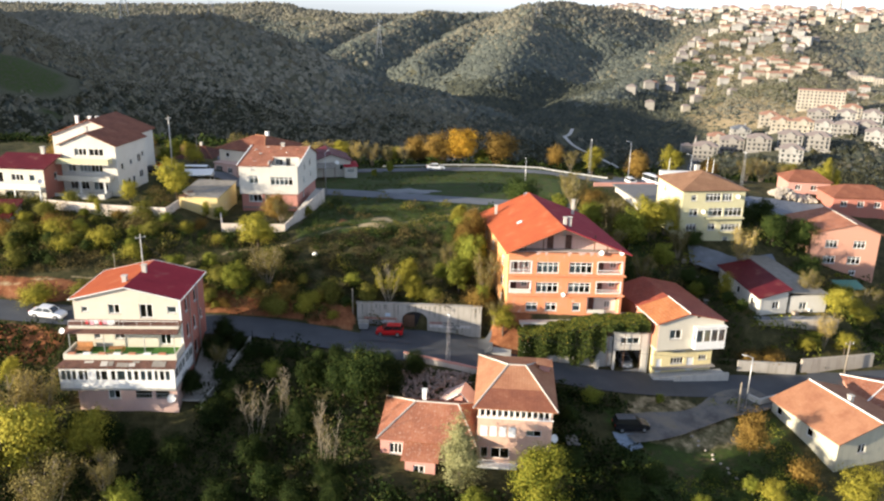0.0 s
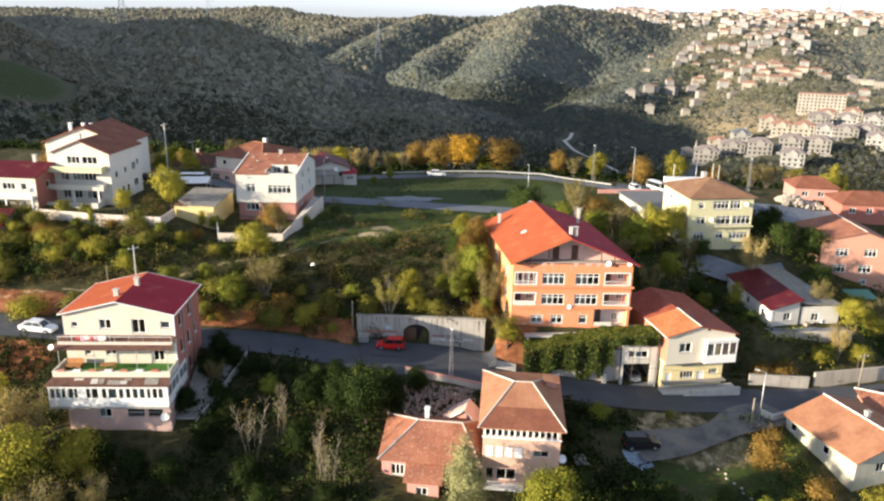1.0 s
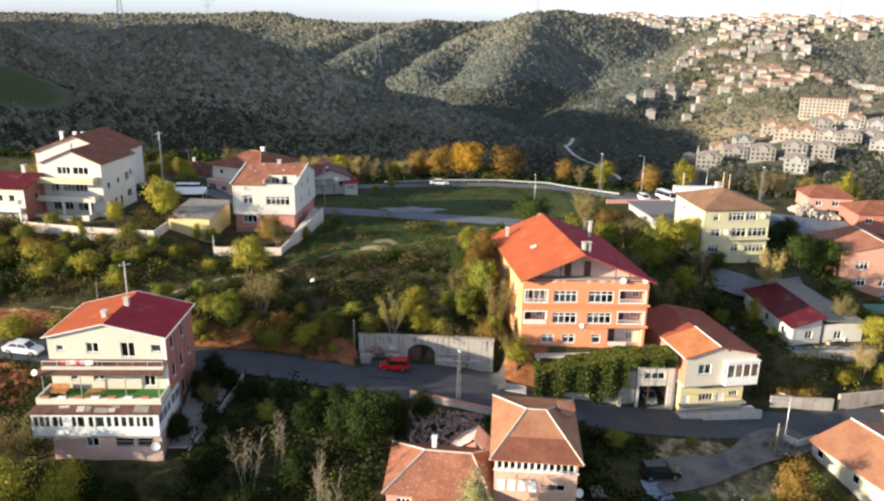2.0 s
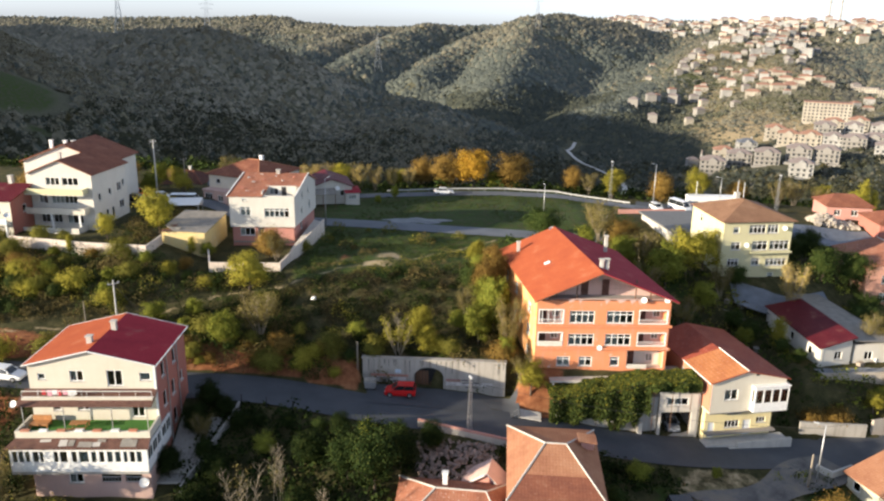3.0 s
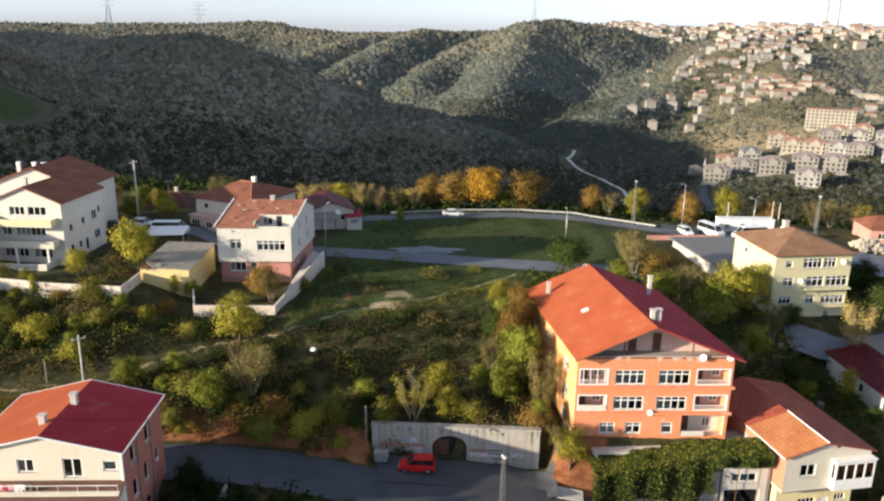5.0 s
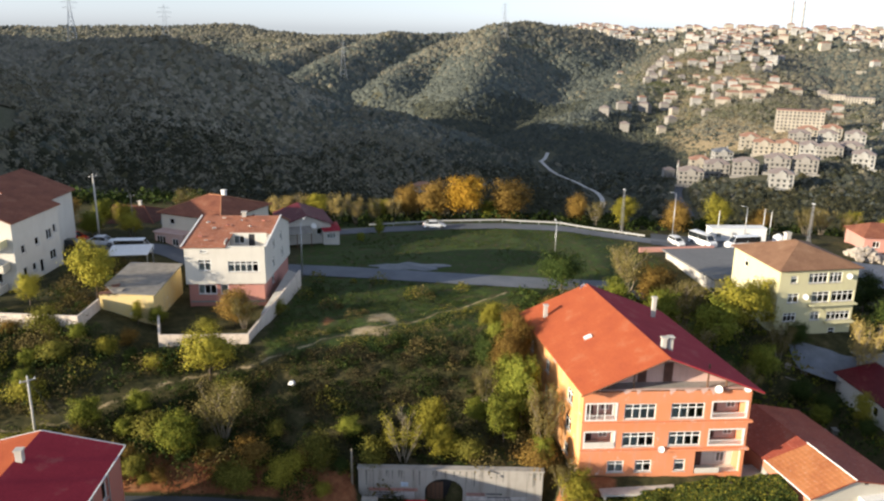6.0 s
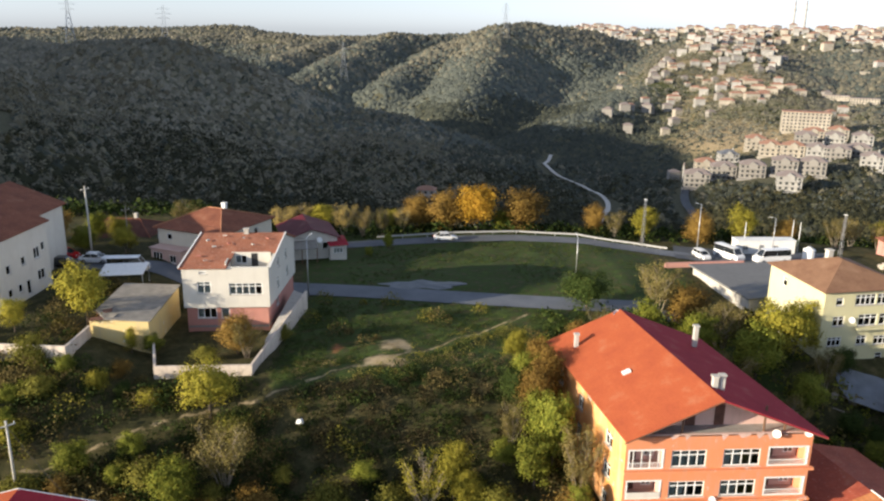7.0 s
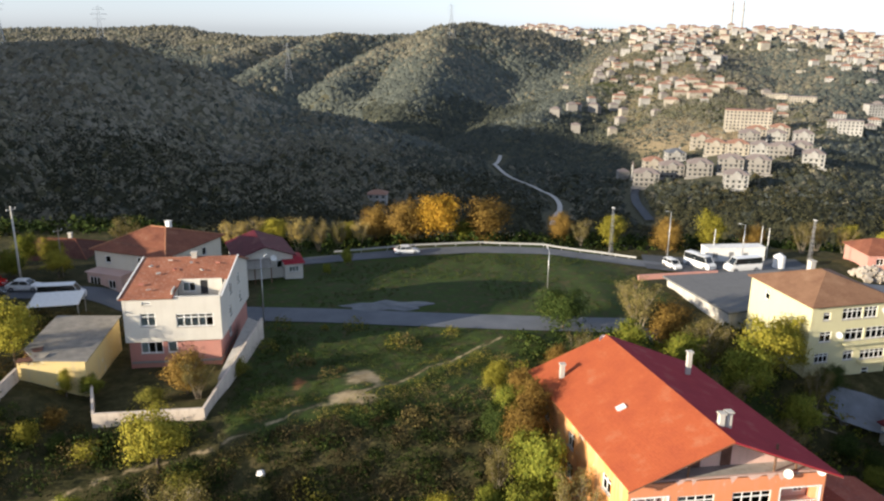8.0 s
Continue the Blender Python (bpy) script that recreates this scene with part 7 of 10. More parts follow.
# half as bright as BRAMBLE: the slope's shade put into the leaf colour
SHADE_BRAMBLE = foliage("shade_brambles", (0.05, 0.04, 0.02), (0.075, 0.06, 0.028), (0.03, 0.025, 0.012))
BRAMBLE = foliage("brown_brambles", (0.1, 0.078, 0.03), (0.14, 0.11, 0.04), (0.06, 0.046, 0.02))
BUSH_GREEN = foliage("olive_green_scrub", (0.14, 0.13, 0.024), (0.2, 0.175, 0.032), (0.055, 0.056, 0.014))
scrub("scrub", "dense low scrub and brambles on the slope", -80, 12, 95, 142, 1.25, [BUSH_GREEN, DARK_GREEN, BRAMBLE, DARK_GREEN, BUSH_GREEN],
      lambda x, y: open_ground(x, y) * (0.5 + 0.5 * smooth(0.28, 0.5, value_noise(x, y, 8, 12))) * np.where((x > -22) & (y > 116), 0.05, 1.0) * (1 - 0.9 * hollow(x, y)), 0.082, 185, 3, 2.1)
scrub("dark_scrub", "brambles and ivy on the slope, shade put into their colour", -24, 9, 98, 118, 1.25, [DARK_GREEN, SHADE_GREEN, SHADE_BRAMBLE, SHADE_GREEN, SHADE_BRAMBLE],
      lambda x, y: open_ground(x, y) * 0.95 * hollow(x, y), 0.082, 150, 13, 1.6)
scrub("undergrowth", "tangled undergrowth below the road, shade in its leaf colour", -62, 26, 52, 91, 1.25, [SHADE_GREEN, SHADE_GREEN, SHADE_GREEN, SHADE_GREEN, DARK_GREEN], lambda x, y: open_ground(x, y) * 0.98, 0.15, 46, 4, 2.0)
scrub("weeds", "green weeds and low bushes on rough ground", 14, 62, 56, 90, 0.95, [DARK_GREEN, MID_GREEN, DARK_GREEN, SHADE_GREEN],
      lambda x, y: open_ground(x, y) * smooth(7, 10, np.hypot((x - 31) * 0.68, (y - 80.8) * 1.1)) * 0.97, 0.1, 44, 5, 1.15)
scrub("thicket", "dark thicket between the houses", 10, 84, 97, 140, 1.5, [DARK_GREEN, DARK_GREEN, MID_GREEN, OLIVE], lambda x, y: open_ground(x, y) * 0.8 * np.where(x < 11, 0, 1), 0.15, 44, 6, 1.8)
scrub("edge_bushes", "bushes and young trees along the brink behind the field", -125, 135, 183, 244, 2.4, [DARK_GREEN, SHADE_GREEN, DARK_GREEN, SHADE_GREEN], lambda x, y: smooth(3.5, 5, dist_to(x, y, FAR_LANE)) * 0.95, 0.2, 60, 7, 3.2)


def field(x, y):
    """Where the meadow's grass grows tall."""
    w = smooth(0.7, 1.4, dist_to(x, y, FOOTPATH)) * smooth(2.6, 3.4, dist_to(x, y, UPPER_ROAD)) * smooth(2.6, 3.4, dist_to(x, y, FAR_LANE))
    w = w * smooth(1.2, 3.0, np.hypot((x + 13.2) * 1.6, (y - 124) * 0.7)) * smooth(2.6, 4.4, np.hypot(x + 6.2, (y - 123) * 0.75)) * smooth(1.0, 1.6, np.hypot((x + 2.0) / 5.6, (y - 147.4) / 2.5))
    return w * np.where((x > 9.5) & (y < 121), 0, 1) * np.where(x < -20.5 + (y - 118) * 0.2, 0, 1)


GRASS = foliage("grass_blades", (0.05, 0.064, 0.019), (0.076, 0.092, 0.026), (0.032, 0.042, 0.014))
scrub("tall_grass", "rank dark green grass and weeds on the meadow", -21, 16, 117, 141, 0.62, [GRASS, DARK_GREEN, GRASS, GRASS], lambda x, y: field(x, y) * (0.35 + 0.65 * smooth(0.3, 0.6, value_noise(x, y, 5, 33))), 0.075, 26, 9, 0.34)
scrub("meadow_grass", "short patchy grass on the field", -16, 40, 142, 180, 0.95, [GRASS, GRASS, DARK_GREEN, GRASS], lambda x, y: field(x, y) * 0.7 * smooth(0.25, 0.6, value_noise(x, y, 6, 34)), 0.08, 22, 10, 0.26)
# gold stands for low sunlight on the grass along the path's crest
LIT_GRASS = foliage("lit_grass", (0.2, 0.18, 0.05), (0.28, 0.24, 0.07), (0.12, 0.115, 0.03))
scrub("verge_grass", "tall grass on the crest beside the footpath, low sun in its colour", -24, 9, 111, 132, 0.5, [LIT_GRASS, BUSH_GREEN, LIT_GRASS], lambda x, y: smooth(0.6, 1.0, dist_to(x, y, FOOTPATH)) * smooth(3.4, 1.2, dist_to(x, y + 1.6, FOOTPATH)) * (0.3 + 0.7 * value_noise(x, y, 3, 61)), 0.06, 26, 15, 0.55)
DRY = foliage("dry_weeds", (0.17, 0.125, 0.06), (0.23, 0.17, 0.085), (0.11, 0.085, 0.042))
scrub("dry_weeds", "knee-high dry grass and weeds on the slope", -80, 12, 96, 121, 0.85, [DRY, BRAMBLE, DRY, DARK_GREEN, BRAMBLE], lambda x, y: open_ground(x, y) * 0.95 * (1 - 0.8 * hollow(x, y)), 0.06, 34, 12, 0.5)


def bank(x, y):
    """The bare earth bank over the road."""
    v = y - road_y(x)
    return smooth(ROAD_HALF + 0.7, ROAD_HALF + 1.6, v) * smooth(ROAD_HALF + 6, ROAD_HALF + 3.5, v) * np.where((x > -46) & (x < -9.5), 1, 0) * smooth(0.2, 0.5, value_noise(x, y, 3, 35))


scrub("bank_weeds", "tufts of weeds and dead grass on the earth bank", -46, -9, 86, 102, 0.7, [DRY, DARK_GREEN, BRAMBLE, BUSH_GREEN, DARK_GREEN], bank, 0.06, 40, 14, 0.75)

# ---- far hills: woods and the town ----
# leaf tones carry haze (paler far hills) and shade (dark near and valley woods)
SHADE_WOODS = foliage("shade_woods", (0.036, 0.038, 0.021), (0.054, 0.053, 0.03), (0.025, 0.028, 0.017), 0.0, 0.1)
SHADE_AUTUMN_WOODS = foliage("shade_autumn_woods", (0.062, 0.053, 0.026), (0.084, 0.072, 0.033), (0.04, 0.038, 0.02), 0.0, 0.1)
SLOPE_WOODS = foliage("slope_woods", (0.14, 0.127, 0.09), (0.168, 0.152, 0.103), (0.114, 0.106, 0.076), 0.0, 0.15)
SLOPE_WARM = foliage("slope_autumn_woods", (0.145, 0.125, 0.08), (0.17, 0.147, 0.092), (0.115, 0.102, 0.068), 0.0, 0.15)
HAZY_WEST_WOODS = foliage("hazy_west_woods", (0.22, 0.2, 0.148), (0.255, 0.23, 0.165), (0.185, 0.17, 0.128), 0.0, 0.2)
SHADE_VALLEY_WOODS = foliage("valley_woods", (0.062, 0.07, 0.054), (0.085, 0.091, 0.066), (0.045, 0.052, 0.042), 0.0, 0.15)
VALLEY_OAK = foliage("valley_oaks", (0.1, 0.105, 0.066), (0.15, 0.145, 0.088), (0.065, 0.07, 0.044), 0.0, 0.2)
HAZY_WOODS = foliage("hazy_woods", (0.1, 0.113, 0.096), (0.13, 0.142, 0.116), (0.078, 0.088, 0.075), 0.0, 0.2)
HAZY_AUTUMN = foliage("hazy_autumn_woods", (0.165, 0.156, 0.115), (0.21, 0.19, 0.134), (0.122, 0.119, 0.09), 0.0, 0.2)


def town_weight(x, y):
    """Where the far town's hill is open ground with houses."""
    return smooth(170, 70, dist_to(x, y, TOWN_LINE))


def slopes(xs, ys):
    """How the ground leans at many places, for crowns that follow it."""
    e = 6.0
    z = ground_z(xs, ys)
    return z, (ground_z(xs + e, ys) - z) / e, (ground_z(xs, ys + e) - z) / e


def raw_mesh(name, v, f, mat, shade):
    """A mesh straight from arrays; every face has as many corners."""
    k = f.shape[1]
    me = bpy.data.meshes.new(name)
    me.vertices.add(len(v))
    me.vertices.foreach_set("co", v.astype(np.float32).reshape(-1))
    me.loops.add(f.size)
    me.loops.foreach_set("vertex_index", f.astype(np.int32).reshape(-1))
    me.polygons.add(len(f))
    me.polygons.foreach_set("loop_start", np.arange(0, f.size, k, dtype=np.int32))
    me.polygons.foreach_set("use_smooth", [shade] * len(f))
    me.materials.append(mat)
    me.update(calc_edges=True)
    return me


def crowns(name, label, xs, ys, rad, mat, seed, tall):
    """Wooded hillside far off: low uneven crowns that lie along the slope, in one mesh."""
    g = np.random.default_rng(seed)
    n, k = len(xs), 5
    z, sx, sy = slopes(xs, ys)
    a = g.uniform(0, 6.28, (n, 1)) + np.arange(k)[None] * 2 * math.pi / k
    r = rad[:, None] * g.uniform(0.8, 1.3, (n, k))
    dx, dy = r * np.cos(a), r * np.sin(a)
    ring = np.stack([xs[:, None] + dx, ys[:, None] + dy, z[:, None] + sx[:, None] * dx + sy[:, None] * dy + rad[:, None] * g.uniform(-0.15, 0.25, (n, k))], 2)
    ox, oy = rad * g.uniform(-0.3, 0.3, n), rad * g.uniform(-0.3, 0.3, n)
    top = np.stack([xs + ox, ys + oy, z + sx * ox + sy * oy + rad * tall * g.uniform(0.6, 1.4, n)], 1)[:, None, :]
    v = np.concatenate([ring, top], 1).reshape(-1, 3)
    fan = np.array([(i, (i + 1) % k, k) for i in range(k)])
    f = (fan[None] + (np.arange(n) * (k + 1))[:, None, None]).reshape(-1, 3)
    solo(name, raw_mesh(name, v, f, mat, True), None, label, "woods", kind="stuff")


def leafy_crowns(name, label, xs, ys, rad, mat, seed, per=14):
    """Nearer woods: each crown a cluster of leaf faces over its place on the slope."""
    g = np.random.default_rng(seed)
    n = len(xs)
    z = ground_z(xs, ys)
    d = g.normal(size=(n, per, 3))
    d /= np.linalg.norm(d, axis=2, keepdims=True)
    d[:, :, 2] = np.abs(d[:, :, 2])
    r = (rad * g.uniform(0.8, 1.3, n))[:, None, None] * g.uniform(0.75, 1.1, (n, per, 1))
    p = np.stack([xs, ys, z + rad * 0.3], 1)[:, None, :] + d * r * np.array([1, 1, 1.15])
    size = (rad[:, None] * g.uniform(0.14, 0.28, (n, per))).reshape(-1)
    solo(name, quad_cloud(name, p.reshape(-1, 3), size, mat, d.reshape(-1, 3), 0.25), None, label, "woods", kind="stuff")


g = np.random.default_rng(21)
N = 230000
ang = g.uniform(radians(-38), radians(46), N)
dist = 205 * np.exp(g.uniform(0, 1, N) * math.log(2300 / 205))
fx, fy = dist * np.sin(ang), dist * np.cos(ang)
keep = fy > 236 + 14 * value_noise(fx, fy, 20, 6)
tw = town_weight(fx, fy)
keep &= g.uniform(0, 1, N) > tw * (0.35 + 0.5 * smooth(0.35, 0.6, value_noise(fx, fy, 45, 8)))
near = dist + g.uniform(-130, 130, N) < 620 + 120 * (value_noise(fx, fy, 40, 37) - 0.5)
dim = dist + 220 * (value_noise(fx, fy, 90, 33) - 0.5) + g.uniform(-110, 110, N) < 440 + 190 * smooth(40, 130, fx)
filler = keep & (g.uniform(0, 1, N) < 0.4)
keep &= g.uniform(0, 1, N) < np.where(near, 0.34, 1.0)
rad = np.clip(dist * 0.0034, 1.9, 4.4) * g.uniform(0.55, 1.45, N) * (1 - 0.35 * tw)
rad = np.where(near, rad * 1.3, rad)
HILL_ROAD = [(175, 470), (180, 502), (191, 536), (205, 565), (216, 597), (229, 627), (242, 646)]
VALLEY_ROAD = [(118, 478), (135, 519), (146, 555), (146, 591), (139, 613), (130, 620), (120, 628), (118, 642), (124, 680), (136, 722), (146, 752)]
for cx, cy, rx, ry in CLEARINGS:
    open_w = np.hypot((fx - cx) / rx, (fy - cy) / ry) > 0.8 + 0.5 * value_noise(fx, fy, 18, 41)
    keep &= open_w
    filler &= open_w
clear = (dist_to(fx, fy, VALLEY_ROAD) > 8) & (dist_to(fx, fy, HILL_ROAD) > 8)
for hx, hy, hr in ((255, 560, 42), (300, 605, 44), (350, 640, 44), (232, 610, 30), (375, 705, 34)):
    clear &= np.hypot(fx - hx, fy - hy) > hr * (0.55 + 0.45 * value_noise(fx, fy, 12, 44))
keep &= clear
filler &= clear
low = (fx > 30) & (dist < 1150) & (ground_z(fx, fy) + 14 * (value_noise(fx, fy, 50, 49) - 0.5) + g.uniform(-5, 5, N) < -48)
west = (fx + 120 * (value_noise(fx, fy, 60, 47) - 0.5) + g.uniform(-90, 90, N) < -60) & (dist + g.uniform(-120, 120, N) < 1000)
# crests and farther hills browner, paler for haze; valley leaves darkened for shade
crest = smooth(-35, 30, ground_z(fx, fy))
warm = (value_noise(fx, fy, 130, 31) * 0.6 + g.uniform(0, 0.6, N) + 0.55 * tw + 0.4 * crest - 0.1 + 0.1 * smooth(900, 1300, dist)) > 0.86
for nm, lab, sel, mat, sd in (("near_woods", "oak woods on the slope past the village, darkened as in shade", near & dim & ~warm, SHADE_WOODS, 1), ("near_autumn_woods", "browning oak woods on the slope past the village", near & dim & warm, SHADE_AUTUMN_WOODS, 2),
                              ("slope_woods", "green oak woods higher on the hillside", near & ~dim & ~warm & ~low, SLOPE_WOODS, 5), ("slope_valley_woods", "oak woods on the lower valley side, shade in their colour", near & ~dim & low, SHADE_VALLEY_WOODS, 10), ("slope_autumn_woods", "browning oaks higher on the hillside", near & ~dim & warm & ~low, SLOPE_WARM, 6)):
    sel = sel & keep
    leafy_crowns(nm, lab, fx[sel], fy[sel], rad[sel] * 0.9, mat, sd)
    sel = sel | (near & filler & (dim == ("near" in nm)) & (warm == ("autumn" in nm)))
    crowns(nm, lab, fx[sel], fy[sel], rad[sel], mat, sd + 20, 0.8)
for nm, lab, sel, mat, sd in (("hill_woods", "dark green wooded hills", ~near & ~warm & ~west & ~low, HAZY_WOODS, 3), ("valley_woods", "oak woods along the valley below the town, leaves darkened for shade", ~near & low, SHADE_VALLEY_WOODS, 11), ("west_woods", "olive-brown oak woods on the western hill, paled for haze", ~near & ~warm & west, HAZY_WEST_WOODS, 9), ("hill_autumn_woods", "autumn-brown patches of the wooded hills", ~near & warm & ~low, HAZY_AUTUMN, 4)):
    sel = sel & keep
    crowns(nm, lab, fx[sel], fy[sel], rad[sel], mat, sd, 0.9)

# garden trees between the town's houses
n = 2600
t = g.uniform(0, len(TOWN_LINE) - 1.001, n)
j = t.astype(int)
tl = np.array(TOWN_LINE, float)
tx = tl[j, 0] + (tl[j + 1, 0] - tl[j, 0]) * (t - j) + g.normal(0, 62, n)
ty = tl[j, 1] + (tl[j + 1, 1] - tl[j, 1]) * (t - j) + g.normal(0, 30, n)
for nm, lab, sel, mat, sd in (("town_trees", "green garden trees between the houses of the far town", t % 1 < 0.55, VALLEY_OAK, 7), ("town_autumn_trees", "yellowing garden trees between the houses of the far town", t % 1 >= 0.55, HAZY_AUTUMN, 8)):
    leafy_crowns(nm, lab, tx[sel], ty[sel], g.uniform(2.4, 4.6, sel.sum()), mat, sd, 16)

ribbon("road_valley", VALLEY_ROAD, 1.7, PALE_CONCRETE, "pale road winding along the valley floor", "road", 1.6, None, 6.0)
ribbon("road_hill", HILL_ROAD, 2.6, ASPHALT, "dark road climbing to the far villas", "road", 1.6, None, 5.0)

FAR_WHITE = plain("far_white_render", (0.34, 0.33, 0.31), 0.85, vary=0.25, scale=0.1)
FAR_CREAM = plain("far_cream_render", (0.36, 0.325, 0.27), 0.85, vary=0.25, scale=0.1)
FAR_GREY = plain("far_grey_block", (0.25, 0.235, 0.215), 0.9)
FAR_ROOF = plain("far_clay_roof", (0.3, 0.165, 0.115), 0.8)
FAR_ROOF_GREY = plain("far_grey_roof", (0.23, 0.19, 0.175), 0.8)
FAR_ROOF_BLUE = plain("far_slate_roof", (0.13, 0.14, 0.16), 0.7)
DARK_GLASS = plain("dark_window", (0.05, 0.055, 0.06), 0.2, spec=0.6)


def far_house(w, d, storeys, wall_mat, roof_mat, label, flat=False, group="houses of the far town", glazed=True, tiers=False):
    """A house far off. tiers: a wide base storey and a recessed loggia under the roof."""
    h = thing("town_house", Matrix.Identity(4), label, "house", group)
    hh = storeys * 3.0
    part("wall", Shape().box(-w / 2, -d / 2, -6, w / 2, d / 2, hh), wall_mat, h)
    s = Shape()
    e = 0.6
    if flat:
        s.box(-w / 2 - 0.2, -d / 2 - 0.2, hh, w / 2 + 0.2, d / 2 + 0.2, hh + 0.6)
    else:
        c = [(-w / 2 - e, -d / 2 - e, hh), (w / 2 + e, -d / 2 - e, hh), (w / 2 + e, d / 2 + e, hh), (-w / 2 - e, d / 2 + e, hh)]
        r = max(0.5, (w - d) / 2 + 0.8)
        a, b = (-r, 0, hh + d * 0.25), (r, 0, hh + d * 0.25)
        s.poly(c[0], c[1], b, a).poly(c[1], c[2], b).poly(c[2], c[3], a, b).poly(c[3], c[0], a).poly(c[3], c[2], c[1], c[0])
    part("roof", s, roof_mat, h)
    n = max(2, int(w / 3.2))
    wm = Shape().box(-0.75, -0.08, 0, 0.75, 0.08, 1.5).mesh("window", DARK_GLASS)
    for st in range(storeys if glazed else 0):
        for k in range(n):
            part("window", wm, None, h, m=Matrix.Translation((-w / 2 + w * (k + 0.5) / n, -d / 2, st * 3.0 + 0.9)))
        if tiers:
            for k in range(2):
                part("window", wm, None, h, m=pose(-w / 2, -d / 4 + k * d / 2, st * 3.0 + 0.9, 0, 0, 90))
    if not flat and glazed:
        for z in ((2.8, 5.8) if tiers else (2.7,)):
            part("balcony", Shape().box(-w * 0.36, -d / 2 - 1.4, z, w * 0.36, -d / 2 - 0.003, z + 0.25).box(-w * 0.36, -d / 2 - 1.4, z + 0.25, w * 0.36, -d / 2 - 1.25, z + 1.1), wall_mat, h)
    if tiers:
        part("gable", Shape().box(-w * 0.18, -d / 2 - 0.9, hh - 2.6, w * 0.18, -d / 2 - 0.004, hh).poly((-w * 0.2, -d / 2 - 1.0, hh), (w * 0.2, -d / 2 - 1.0, hh), (0, -d / 2 - 1.0, hh + 1.9)).poly((-w * 0.2, -d / 2 - 1.0, hh), (0, -d / 2 - 1.0, hh + 1.9), (0, 0, hh + 1.9)).poly((w * 0.2, -d / 2 - 1.0, hh), (0, 0, hh + 1.9), (0, -d / 2 - 1.0, hh + 1.9)), wall_mat, h)
        part("base_wall", Shape().box(-w / 2 - 1.6, -d / 2 - 3.2, -8, w / 2 + 1.6, -d / 2 - 0.005, -0.2), wall_mat, h)
        part("chimney", Shape().box(w * 0.22, 0.5, hh, w * 0.22 + 0.9, 1.4, hh + d * 0.25 + 1.0), wall_mat, h)
    return h


GV = "villas on the far hillside"
VILLAS = [far_house(16, 12, 3, FAR_GREY, FAR_ROOF_GREY, "grey unplastered villa with a hipped roof", group=GV, tiers=True),
          far_house(15, 12, 3, FAR_CREAM, FAR_ROOF, "cream villa with a clay-red hipped roof", group=GV, tiers=True),
          far_house(14, 12, 3, FAR_WHITE, FAR_ROOF_GREY, "white villa with a grey hipped roof", group=GV, tiers=True),
          far_house(14, 12, 3, FAR_WHITE, FAR_ROOF_BLUE, "white villa with a slate-blue hipped roof", group=GV, tiers=True)]
TOWN = [far_house(14, 11, 3, FAR_WHITE, FAR_ROOF, "white house with red roof in the far town"), far_house(18, 12, 4, FAR_CREAM, FAR_ROOF, "cream apartment house in the far town"),
        far_house(12, 10, 2, FAR_WHITE, FAR_ROOF_GREY, "small white house in the far town"), far_house(20, 12, 4, FAR_WHITE, FAR_ROOF_GREY, "white apartment block in the far town", True)]
PLAIN_TOWN = [far_house(16, 10, 2, FAR_CREAM, FAR_ROOF, "low cream house with red roof in the far town", glazed=False), far_house(12, 10, 3, FAR_WHITE, FAR_ROOF, "small white house with red roof in the far town", glazed=False),
              far_house(12, 11, 3, FAR_GREY, FAR_ROOF_GREY, "grey unplastered house in the far town", glazed=False), far_house(10, 9, 3, FAR_CREAM, FAR_ROOF_GREY, "small cream house with grey roof in the far town", glazed=False)]
used_far = set()


def settle(proto, x, y, yaw, s=1.0):
    m = Matrix.Translation((x, y, gz(x, y) + 0.3)) @ Matrix.Rotation(radians(yaw), 4, "Z") @ Matrix.Diagonal((s, s, s, 1))
    if proto.name in used_far:
        ob = copy_thing(proto, m)
        ob.matrix_basis = m
        return ob
    used_far.add(proto.name)
    proto.matrix_basis = m
    return proto


gt = random.Random(5)
# villas in rows at the foot of the far hill, each on its own terrace
for k, x, y, yaw in ((1, 243, 628, -14), (3, 266, 640, -10), (0, 233, 573, -16), (0, 208, 558, -18), (0, 248, 560, -20), (0, 270, 558, -24), (0, 288, 553, -28), (2, 253, 518, -22), (1, 298, 636, -22), (1, 307, 617, -24),
                     (1, 305, 676, -18), (2, 318, 603, -26), (0, 329, 593, -28), (0, 347, 597, -28), (2, 374, 636, -26), (2, 336, 562, -30), (1, 361, 686, -24), (1, 386, 691, -24), (0, 340, 660, -24), (2, 366, 662, -26)):
    settle(VILLAS[k], x, y, yaw, 1.05)
# red-roofed rows along the lit slope
for x, y in ((393, 1008), (413, 1005), (432, 1002), (458, 1020), (448, 977), (461, 970), (408, 947), (414, 920), (428, 921), (508, 1046), (515, 1026), (503, 979), (379, 906), (365, 950), (356, 1011), (424, 975), (440, 945), (478, 990)):
    settle(PLAIN_TOWN[gt.choice((0, 0, 1))], x, y, gt.uniform(-30, -5), gt.uniform(0.85, 1.05))
for x, y in ((464, 1224), (478, 1214), (517, 1241), (534, 1233), (563, 1227), (593, 1230), (653, 1318), (503, 1382), (515, 1362), (532, 1355), (539, 1317), (589, 1366), (581, 1314), (657, 1422), (680, 1420), (655, 1454), (599, 1415),
             (560, 1290), (610, 1290), (630, 1340), (560, 1400), (620, 1390)):
    settle(TOWN[gt.randrange(4)], x, y, gt.uniform(-40, 5), gt.uniform(0.8, 1.0))
